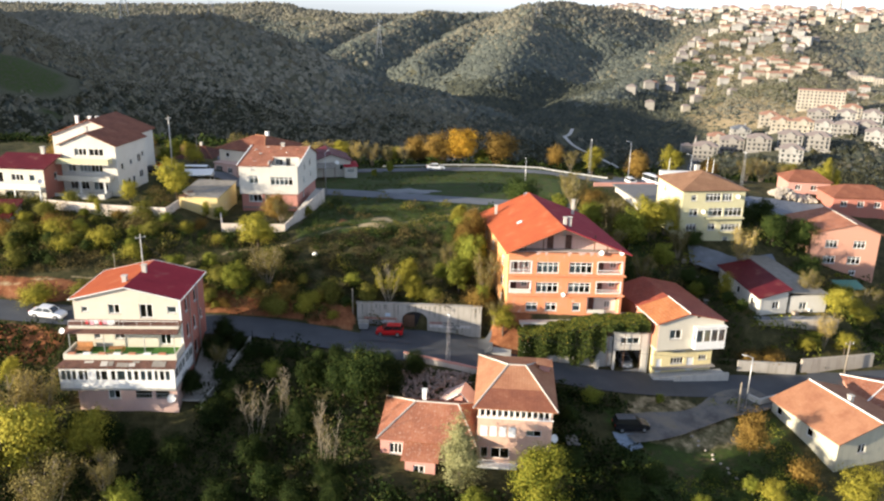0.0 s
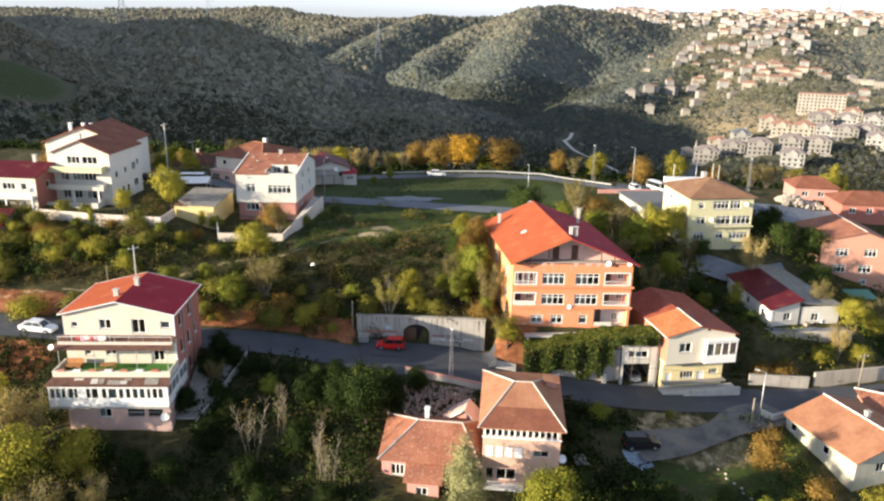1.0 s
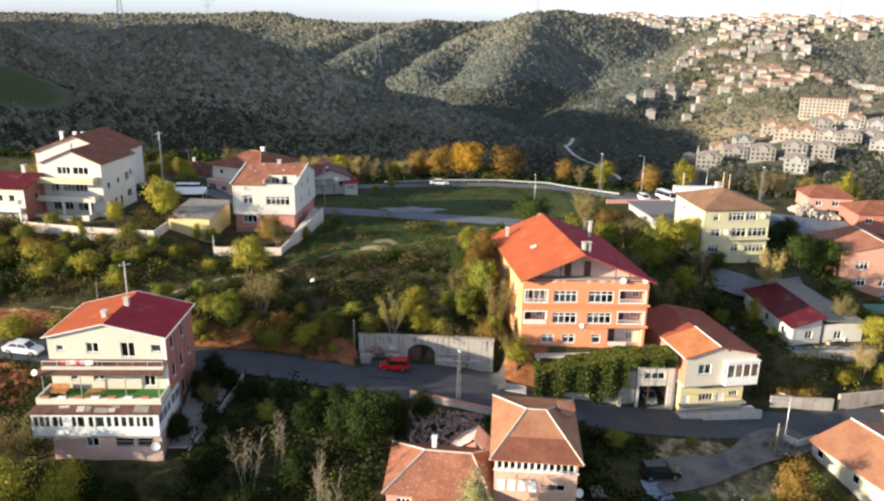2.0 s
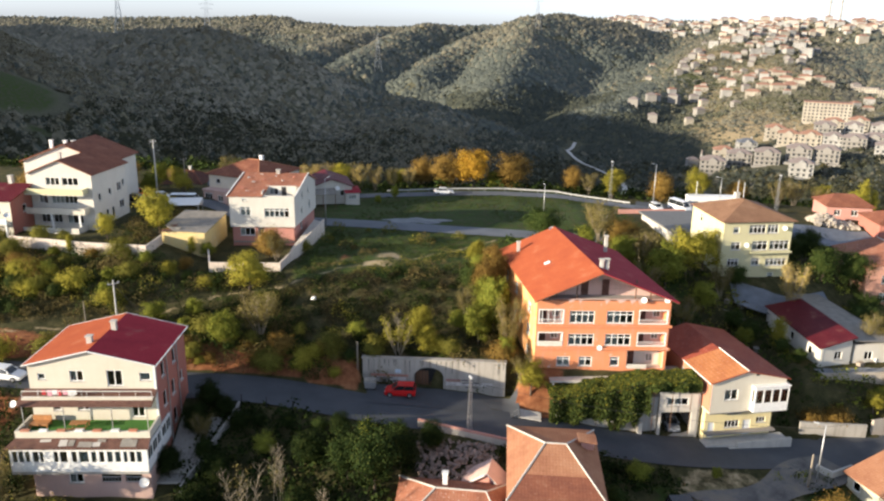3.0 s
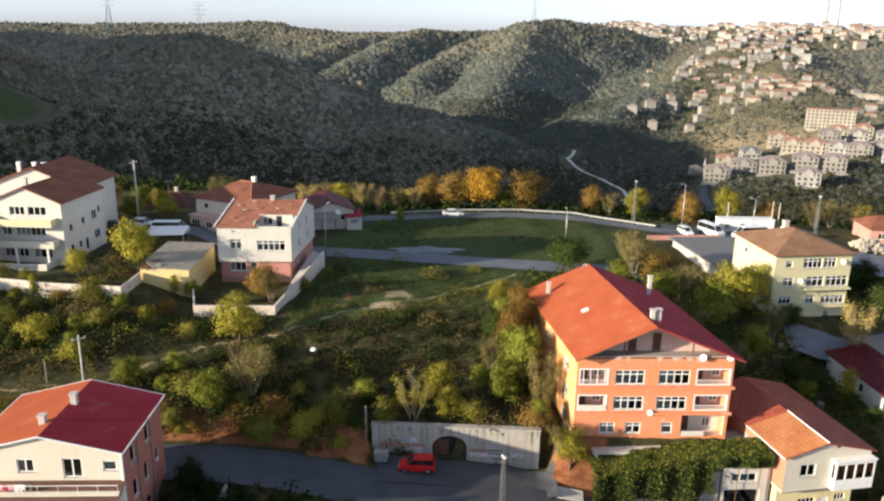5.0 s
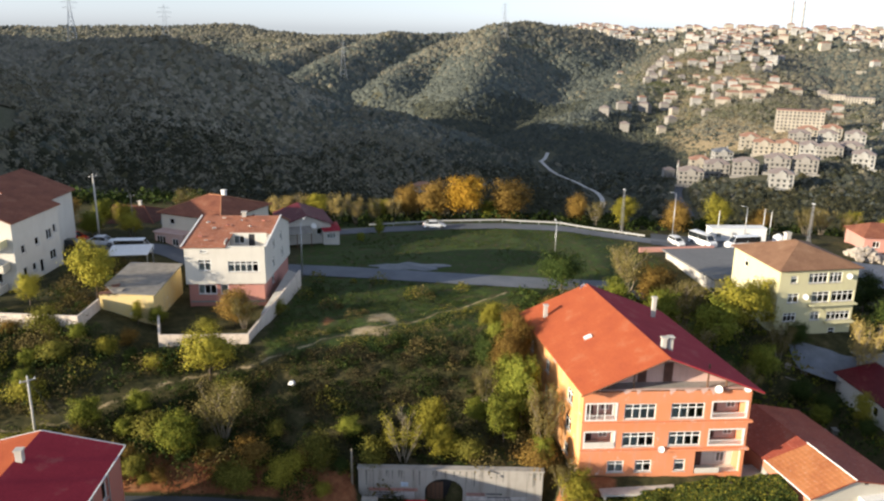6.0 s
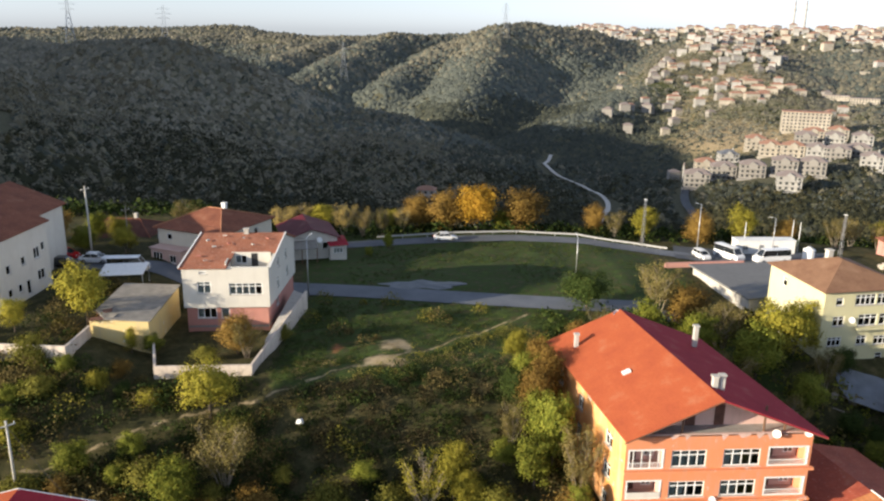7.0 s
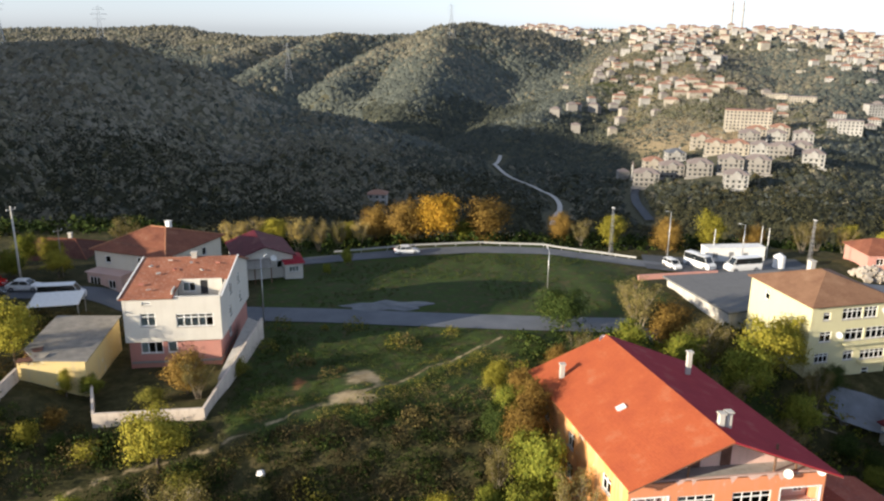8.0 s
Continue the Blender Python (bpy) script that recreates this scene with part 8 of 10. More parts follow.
# single houses on the spur and in the dell behind it
for x, y in ((239, 897), (268, 929), (276, 934), (308, 979), (327, 918), (305, 867), (276, 813), (247, 845), (298, 940), (330, 960), (400, 1225), (422, 1250), (436, 1268), (379, 1148), (366, 1138), (398, 1165), (216, 622), (410, 1240), (388, 1190)):
    settle(PLAIN_TOWN[gt.choice((1, 2, 2, 3))], x, y, gt.uniform(-30, 10), gt.uniform(0.7, 1.0))
# houses along the eastern spur
for x, y in ((460, 723), (461, 700), (594, 847), (512, 790), (535, 773), (792, 1209), (784, 1167), (804, 1170), (788, 1121), (826, 1154), (726, 1096), (754, 1084), (671, 1049), (709, 1014), (560, 800), (620, 860), (490, 745), (745, 1130), (820, 1110), (640, 905), (690, 960)):
    settle(TOWN[gt.choice((0, 0, 2, 3))], x, y, gt.uniform(-45, -5), gt.uniform(0.75, 1.05))
for k in range(60):
    t = gt.random() * 4.2
    j = min(len(TOWN_LINE) - 2, int(t))
    (x0, y0), (x1, y1) = TOWN_LINE[j], TOWN_LINE[j + 1]
    x, y = x0 + (x1 - x0) * (t - j), y0 + (y1 - y0) * (t - j)
    off = gt.gauss(0, 50)
    settle(PLAIN_TOWN[gt.randrange(4)], x + off, y - off * 0.3, gt.uniform(-35, 10), gt.uniform(0.6, 0.9))


def skyline_town(spots):
    """The town on the skyline, too small and too many to count: walls in two colours and their roofs."""
    walls_a, walls_b, roofs = Shape(), Shape(), Shape()
    for k, (x, y, yaw, sc) in enumerate(spots):
        w, d, hh = gt.uniform(11, 19) * sc, gt.uniform(9, 13) * sc, 3.0 * gt.randrange(2, 5) * sc
        m = Matrix.Translation((x, y, gz(x, y) + 0.3)) @ Matrix.Rotation(radians(yaw), 4, "Z")
        (walls_a if k % 5 < 3 else walls_b).box(-w / 2, -d / 2, -8, w / 2, d / 2, hh, m)
        if k % 4:
            c = [m @ Vector(p) for p in ((-w / 2 - 0.5, -d / 2 - 0.5, hh + 0.01), (w / 2 + 0.5, -d / 2 - 0.5, hh + 0.01), (w / 2 + 0.5, d / 2 + 0.5, hh + 0.01), (-w / 2 - 0.5, d / 2 + 0.5, hh + 0.01))]
            p, q = m @ Vector((-w * 0.2, 0, hh + d * 0.24)), m @ Vector((w * 0.2, 0, hh + d * 0.24))
            roofs.poly(c[0], c[1], q, p).poly(c[1], c[2], q).poly(c[2], c[3], p, q).poly(c[3], c[0], p).poly(c[3], c[2], c[1], c[0])
    solo("skyline_town", walls_a, FAR_WHITE, "tiny white houses crowded on the skyline", "town", kind="stuff")
    solo("skyline_town", walls_b, FAR_CREAM, "tiny cream houses crowded on the skyline", "town", kind="stuff")
    solo("skyline_town", roofs, FAR_ROOF, "red roofs of the houses on the skyline", "town", kind="stuff")


SKYLINE = [(445, 1870), (519, 1800), (639, 1760), (791, 1590), (903, 1525), (992, 1530), (1193, 1630)]
spots = []
for k in range(360):
    t = gt.random() * 5.999
    j = int(t)
    (x0, y0), (x1, y1) = SKYLINE[j], SKYLINE[j + 1]
    off = abs(gt.gauss(0, 60))
    spots.append((x0 + (x1 - x0) * (t - j) + gt.gauss(0, 12), y0 + (y1 - y0) * (t - j) - off, gt.uniform(-35, 15), gt.uniform(0.6, 1.05)))
for k in range(90):
    f = gt.random()
    spots.append((1067 - 300 * f + gt.gauss(0, 30), 1430 - 290 * f + gt.gauss(0, 30), gt.uniform(-35, 10), gt.uniform(0.6, 0.95)))
for k in range(70):
    f = gt.random()
    spots.append((700 - 110 * f + gt.gauss(0, 34), 1580 - 200 * f + gt.gauss(0, 26), gt.uniform(-35, 10), gt.uniform(0.6, 0.9)))
skyline_town(spots)
big = far_house(40, 16, 6, FAR_CREAM, FAR_ROOF, "big cream apartment block on the far hillside", True)
settle(big, 372, 722, -24)
settle(far_house(11, 9, 2, FAR_WHITE, FAR_ROOF, "lone red-roofed house in the woods below the field", group="lone houses"), 14, 452, -10, 0.9)
for x, y, yaw in ((555, 985, -38), (548, 915, -30)):
    settle(far_house(34, 13, 3, FAR_CREAM, FAR_ROOF_GREY, "long cream school building on the far hillside", True), x, y, yaw, 0.9)


def minaret(x, y, h, r=1.6):
    t = thing("minaret", place(x, y, gz(x, y)), "slender white minaret on the skyline", "tower", "minarets of the far mosque")
    part("shaft", Shape().tube((0, 0, -3), (0, 0, h * 0.8), r, r * 0.8, 10), FAR_WHITE, t)
    part("balcony", Shape().tube((0, 0, h * 0.62), (0, 0, h * 0.66), r * 1.4, r * 1.6, 10), FAR_WHITE, t)
    part("spire", Shape().tube((0, 0, h * 0.8), (0, 0, h), r * 0.85, 0.1, 10), FAR_ROOF_GREY, t)


minaret(800, 1585, 62, 2.2)
minaret(818, 1575, 62, 2.2)
minaret(218, 608, 15, 0.9)


def pylon(x, y, h, w):
    t = thing("transmission_pylon", place(x, y, gz(x, y), 15), "steel lattice transmission pylon on a hilltop", "pylon", "pylons across the hills")
    for a, b in ((-1, -1), (1, -1), (1, 1), (-1, 1)):
        part("leg", Shape().beam((a * w / 2, b * w / 2, -2), (a * w * 0.12, b * w * 0.12, h * 0.7), 0.28).beam((a * w * 0.12, b * w * 0.12, h * 0.7), (a * w * 0.05, b * w * 0.05, h), 0.22), STEEL, t)
    for i in range(7):
        f0, f1 = 0.5 - 0.054 * i, 0.5 - 0.054 * (i + 1)
        z0, z1 = h * 0.1 * i, h * 0.1 * (i + 1)
        for b in (-1, 1):
            for k in (-1, 1):
                part("brace", Shape().beam((-k * f0 * w, b * f0 * w, z0), (k * f1 * w, b * f1 * w, z1), 0.14), STEEL, t)
    for z, l in ((0.72, 0.6), (0.82, 0.75), (0.92, 0.55)):
        part("crossarm", Shape().beam((-w * l, 0, h * z), (w * l, 0, h * z), 0.22).beam((-w * l, 0, h * z), (0, 0, h * (z + 0.04)), 0.14).beam((w * l, 0, h * z), (0, 0, h * (z + 0.04)), 0.14), STEEL, t)


pylon(-282, 758, 44, 9)
pylon(-204, 768, 40, 9)
pylon(-75, 1290, 60, 12)
pylon(203, 1450, 60, 12)

# ---- roadside walls ----
STAINED_CONCRETE = plaster("stained_wall_concrete", (0.37, 0.345, 0.31), (0.17, 0.15, 0.125), 0.6)


def arch_wall():
    """Concrete retaining wall with a vaulted passage."""
    w = thing("retaining_wall", place(-8.3, 98.6, -0.1, -4.6), "stained grey concrete retaining wall with an arched passage", "wall")
    ln, h, th = 17.4, 3.9, 0.6
    a0, a1, spring, rise = 6.3, 9.9, 1.7, 1.3
    c, r = (a0 + a1) / 2, (a1 - a0) / 2
    s = Shape()
    s.box(0, 0, -0.5, a0, th, h).box(a1, 0, -0.5, ln, th, h)
    n = 14
    arc = [(c - r * math.cos(math.pi * i / n), spring + rise * math.sin(math.pi * i / n)) for i in range(n + 1)]
    for (x0, z0), (x1, z1) in zip(arc, arc[1:]):
        for y in (0, th):
            q = [(x0, y, z0), (x1, y, z1), (x1, y, h), (x0, y, h)]
            s.poly(*(q if y == 0 else q[::-1]))
        s.poly((x0, 0, z0), (x0, th, z0), (x1, th, z1), (x1, 0, z1))
        s.poly((x0, 0, h), (x1, 0, h), (x1, th, h), (x0, th, h))
    part("wall", s, STAINED_CONCRETE, w)
    part("coping", Shape().box(-0.1, -0.08, h, ln + 0.1, th + 0.08, h + 0.15), STAINED_CONCRETE, w)
    s = Shape()
    for (x0, z0), (x1, z1) in zip([(a0, -0.5)] + arc, arc + [(a1, -0.5)]):
        s.poly((x0, th, z0), (x0, 6, z0), (x1, 6, z1), (x1, th, z1))
    s.poly(*[(x, 6, z) for x, z in [(a0, -0.5)] + arc + [(a1, -0.5)]])
    part("vault", s, CONCRETE, w)
    # black sheet added in place of the passage's darkness; it also hides the earth
    part("gate_backing", Shape().poly(*[(x, 0.95, z) for x, z in [(a0 - 0.1, -0.5), (a0 - 0.1, spring)] + arc + [(a1 + 0.1, spring), (a1 + 0.1, -0.5)]]), BLACK, w)
    g = Shape()
    for i in range(9):
        x = a0 + 0.15 + i * (a1 - a0 - 0.3) / 8
        g.beam((x, 0.7, -0.2), (x, 0.7, spring + rise * max(0.05, math.sin(math.acos(max(-1, min(1, (c - x) / r))))) - 0.05), 0.035)
    part("gate", g, BLACK, w, "black iron gate")
    part("gate_leaf", Shape().box(a0 + 0.1, 0.75, -0.2, c - 0.1, 0.81, 2.2), DARK_WOOD, w)
    for x0, x1, z0, z1, col, nm in ((1.5, 5.3, 0.85, 1.6, (0.5, 0.47, 0.45), "pale"), (1.0, 5.6, 1.62, 1.95, (0.42, 0.2, 0.16), "red"), (1.6, 3.7, 1.4, 1.52, (0.07, 0.07, 0.08), "ink"), (1.7, 3.3, 1.18, 1.3, (0.07, 0.07, 0.08), "ink"),
                                    (1.9, 4.1, 0.96, 1.08, (0.07, 0.07, 0.08), "ink"), (4.0, 4.7, 2.15, 2.6, (0.42, 0.5, 0.6), "blue"), (10.2, 16.0, 0.75, 1.2, (0.46, 0.44, 0.42), "pale"), (10.2, 12.0, 1.25, 1.6, (0.3, 0.17, 0.15), "rust"),
                                    (12.1, 13.6, 1.42, 1.56, (0.07, 0.07, 0.08), "ink"), (12.2, 14.4, 1.06, 1.18, (0.07, 0.07, 0.08), "ink"), (12.6, 14.0, 0.5, 0.62, (0.07, 0.07, 0.08), "ink")):
        d = 0.004 if nm == "pale" else 0.008
        part("painted_bar", Shape().box(x0, -d, z0, x1, -0.001, z1), plain("wall_paint_" + nm, col, 0.8, vary=0.4, scale=2), w)
    gd = random.Random(29)
    for i in range(26):
        x = gd.uniform(0.3, ln - 0.3)
        zt, zb = h - 0.03, h - gd.uniform(0.5, 1.9) * (0.5 if a0 - 0.2 < x < a1 + 0.2 else 1)
        wd = gd.uniform(0.05, 0.2)
        part("streak", Shape().poly((x, -0.003, zt), (x + wd * 0.3, -0.003, zb), (x + wd * 0.7, -0.003, zb + 0.2), (x + wd, -0.003, zt)), plain("rain_streak", (0.15, 0.145, 0.13), 0.95, scale=3, vary=0.3), w)
    for i in range(6):
        part("joint", Shape().box(1.4 + 2.9 * i, -0.006, 2.95 if 6 < 1.4 + 2.9 * i < 10 else 0, 1.43 + 2.9 * i, -0.001, h), plain("joint_shadow", (0.13, 0.12, 0.11), 0.9), w)


def low_wall(name, pts, height, mat, label, thick=0.25, base_drop=0.8, cap=None):
    """A wall in straight runs along plan points (x, y, top)."""
    w = thing(name, Matrix.Identity(4), label, "wall")
    for (x0, y0, z0), (x1, y1, z1) in zip(pts, pts[1:]):
        m = facade((x0, y0), (x1, y1), 0)
        ln = math.hypot(x1 - x0, y1 - y0)
        s = Shape()
        t = thick
        b0, b1 = z0 - height - base_drop, z1 - height - base_drop
        pv = [m @ Vector(p) for p in ((0, 0, b0), (ln, 0, b1), (ln, t, b1), (0, t, b0), (0, 0, z0), (ln, 0, z1), (ln, t, z1), (0, t, z0))]
        s.v = [tuple(p) for p in pv]
        s.f = [(0, 3, 2, 1), (4, 5, 6, 7), (0, 1, 5, 4), (1, 2, 6, 5), (2, 3, 7, 6), (3, 0, 4, 7)]
        part("wall", s, mat, w)
        if cap:
            part("coping", Shape().tube(m @ Vector((0, t / 2, z0 + 0.03)), m @ Vector((ln, t / 2, z1 + 0.03)), t * 0.7, t * 0.7, 4), cap, w)
    return w


GARDEN_WALL = plaster("garden_wall_render", (0.66, 0.57, 0.48), (0.3, 0.22, 0.17), 0.5, (0.36, 0.3, 0.25))
arch_wall()
ribbon("layby", [(-7.6, 95.2), (-2, 95.3), (4, 95.0), (10.5, 94.4)], 2.3, ASPHALT, "worn asphalt lay-by before the arched wall", "pavement", 0.06)
low_wall("garden_wall", [(-33.4, 124.0, 9.9), (-31.7, 118.2, 9.6), (-21.5, 118.2, 9.6), (-20.2, 124.6, 10.1), (-17.6, 138.0, 11.1)], 1.6, GARDEN_WALL, "weathered garden wall round the white house", 0.25, 2.0)
low_wall("garden_wall", [(-61.5, 122.0, 12.2), (-50.0, 119.0, 12.2), (-40.3, 118.0, 12.1)], 1.8, GARDEN_WALL, "long peeling garden wall above the scrub", 0.25, 2.0)
low_wall("garden_wall", [(-40.3, 118.0, 12.0), (-40.1, 124.4, 11.9)], 1.8, GARDEN_WALL, "short return of a peeling garden wall", 0.25, 2.0)
STONE = plaster("rubble_stone", (0.42, 0.37, 0.31), (0.2, 0.17, 0.14), 0.6, (0.3, 0.26, 0.22))
low_wall("stone_wall", [(45.2, 95.4, -2.9), (53.4, 95.2, -3.2)], 1.6, STAINED_CONCRETE, "stained concrete roadside wall with overhanging bushes", 0.3)
low_wall("stone_wall", [(54.4, 95.6, -2.8), (66, 98.0, -2.9)], 1.8, STONE, "grey rubble-stone roadside wall", 0.4)
low_wall("rose_wall", [(-1.5, 88.3, 1.1), (8.6, 86.0, -0.1)], 1.0, PALE_CONCRETE, "low roadside wall with rose-painted coping", 0.25, 0.8, PINK)
low_wall("patio_wall", [(x, y, gz(x, y) + 0.95) for x, y in ((-21.4, 90.0), (-22.2, 87.4), (-23.2, 85.0), (-24.2, 82.4), (-25.2, 79.8))], 0.9, CONCRETE, "broken concrete wall beside the patio", 0.22)
low_wall("vine_wall", [(14.2, 93.5, 0.3), (20, 93.2, 0.8), (26.7, 93.4, 1.5)], 3.6, CONCRETE, "concrete retaining wall hung with vines", 0.3)
low_wall("boundary_wall", [(31.6, 93.8, 2.2), (30.6, 112.0, 5.2)], 5.0, CONCRETE, "tall grey boundary wall between two houses", 0.25)
low_wall("yard_wall", [(43.4, 87.6, -3.9), (44.6, 86.2, -4.0), (47.6, 87.6, -4.0)], 0.9, PALE_CONCRETE, "low pale yard wall beside the road", 0.25)


def garage():
    h = thing("garage", place(26.8, 93.2, -3.6, 2), "open concrete garage under a small flat", "garage")
    s = Shape()
    front = facade((0, 0), (4.9, 0), -0.5)
    wall_panel(s, front, 4.9, 6.2, [(0.35, 0.5, 4.0, 3.65), (0.9, 4.5, 3.5, 5.5)], 0.3)
    part("wall", s, PALE_CONCRETE, h)
    part("side_wall", Shape().box(0, 0.3, -0.5, 0.3, 6.4, 5.7), CONCRETE, h)
    part("side_wall", Shape().box(4.6, 0.3, -0.5, 4.9, 6.4, 5.7), CONCRETE, h)
    part("back_wall", Shape().box(0, 6.4, -0.5, 4.9, 6.7, 5.7), CONCRETE, h)
    part("upper_floor", Shape().box(0.3, 0.3, 3.2, 4.6, 6.4, 3.45), CONCRETE, h)
    part("roof", Shape().box(-0.2, -0.3, 5.7, 5.1, 6.8, 5.9), CONCRETE, h)
    window(h, front, 0.9, 4.5, 2.6, 1.0, 3, curtain=0.7)
    part("pillar", Shape().box(-2.4, -0.35, -0.6, -1.9, 0.15, 1.9), PALE_CONCRETE, h)
    part("floor", Shape().box(0.3, 0.0, -0.5, 4.6, 6.4, 0.03), CONCRETE, h)


garage()

# vines over the wall below the orange house
VINE_GREEN = foliage("vine_leaves", (0.036, 0.052, 0.013), (0.062, 0.078, 0.019), (0.018, 0.027, 0.009))
gv = np.random.default_rng(12)
n = 26000
vx = 13.8 + 17.6 * gv.uniform(0, 1, n)
line = 1.2 + 2.0 * smooth(13.5, 27, vx) + 0.5 * value_noise(vx, vx * 0 + 5, 1.8, 4)
hang = gv.uniform(0, 1, n) < 0.62
drop = gv.uniform(0, 1, n)
reach = np.where(vx < 25.6, 3.4 + 1.6 * smooth(16, 24, vx), 1.1) * (0.72 + 0.5 * value_noise(vx, vx * 0, 0.9, 3))
back = gv.uniform(0, 1, n)
vz = np.where(hang, line - drop * reach, line + 0.35 * value_noise(vx * 1.0, back * 4, 0.9, 7) + 0.25 * back)
vy = np.where(hang, 92.75 + 0.3 * np.sin(vx * 2.1) + gv.normal(0, 0.2, n), 92.5 + 3.2 * back)
vine = thing("grape_vine", Matrix.Identity(4), "grape vine hanging over a concrete wall, sunlight in its yellow top", "vine")
# yellow leaves mostly on top: the sunlit edge put into the leaf colour
sel = gv.uniform(0, 1, n) < np.where(hang, 0.06 * (1 - drop) ** 2, 0.24)
for nm, sl, mt in (("leaves", sel, YELLOW_GREEN), ("hanging_leaves", ~sel, VINE_GREEN)):
    p = np.stack([vx[sl], vy[sl], vz[sl]], 1)
    part(nm, quad_cloud(nm, p, gv.uniform(0.08, 0.17, len(p)), mt, np.tile([[0.0, -0.7, 0.5]], (len(p), 1)), 0.7), None, vine)
s = Shape()
for x in np.arange(15, 31, 2.2):
    zt = 1.2 + 2.0 * float(smooth(13.5, 27, x))
    s.beam((x, 92.9, zt), (x, 96.0, zt + 0.3), 0.05).beam((x, 92.9, zt), (x, 92.9, -3.0), 0.05)
s.beam((14.2, 92.9, 1.2), (27, 92.9, 3.2), 0.05).beam((27, 92.9, 3.2), (31.2, 92.9, 3.2), 0.05)
part("trellis", s, DARK_WOOD, vine)
s = Shape().slab([(9.4, 92.6, float(road_z(9.4)) + 0.1), (12.8, 92.2, float(road_z(12.8)) + 0.12), (13.0, 93.6, float(road_z(13)) + 0.45), (10.2, 93.9, float(road_z(10)) + 0.45)], 0.5)
solo("ramp", s, PALE_CONCRETE, "short pale concrete ramp beside the road", "ramp")

# verge posts along the brink of the road
post_me = Shape().tube((0, 0, -0.3), (0, 0, 0.25), 0.09, 0.09, 8).tube((0, 0, 0.25), (0, 0, 1.0), 0.06, 0.05, 8).mesh("verge_post", BLACK)
for x in (-21.2, -18.4, -15.4):
    solo("verge_post", post_me, None, "short dark post on the road verge", "post", "posts along the road verge", m=pose(x, float(road_y(x)) - ROAD_HALF - 0.25, float(road_z(x))))

# ---- cars ----
RUBBER = plain("tyre_rubber", (0.02, 0.02, 0.02), 0.9)
RIM = plain("alloy_rim", (0.45, 0.45, 0.46), 0.35, 0.8)
CAR_GLASS = plain("car_glass", (0.015, 0.018, 0.02), 0.06, spec=0.8)
LAMP_RED = plain("tail_lamp_red", (0.4, 0.02, 0.02), 0.25)
LAMP_CLEAR = plain("head_lamp_clear", (0.7, 0.7, 0.68), 0.15)
PLATE = plain("plate_white", (0.6, 0.6, 0.6), 0.5)


def wheel_shapes(r):
    t, q = Shape(), Shape()
    t.tube((0, -0.1, 0), (0, 0.1, 0), r, r, 16)
    q.tube((0, -0.108, 0), (0, 0.108, 0), r * 0.62, r * 0.62, 12)
    return t.mesh("tyre", RUBBER), q.mesh("rim", RIM)


def loft(sections):
    """A closed body through cross-sections of equal point count."""
    s = Shape()
    k = len(sections[0])
    for sec in sections:
        s.v += [tuple(p) for p in sec]
    for i in range(len(sections) - 1):
        for j in range(k):
            a, b = i * k + j, i * k + (j + 1) % k
            s.f.append((a, b, b + k, a + k))
    s.f.append(tuple(range(k - 1, -1, -1)))
    s.f.append(tuple((len(sections) - 1) * k + j for j in range(k)))
    return s


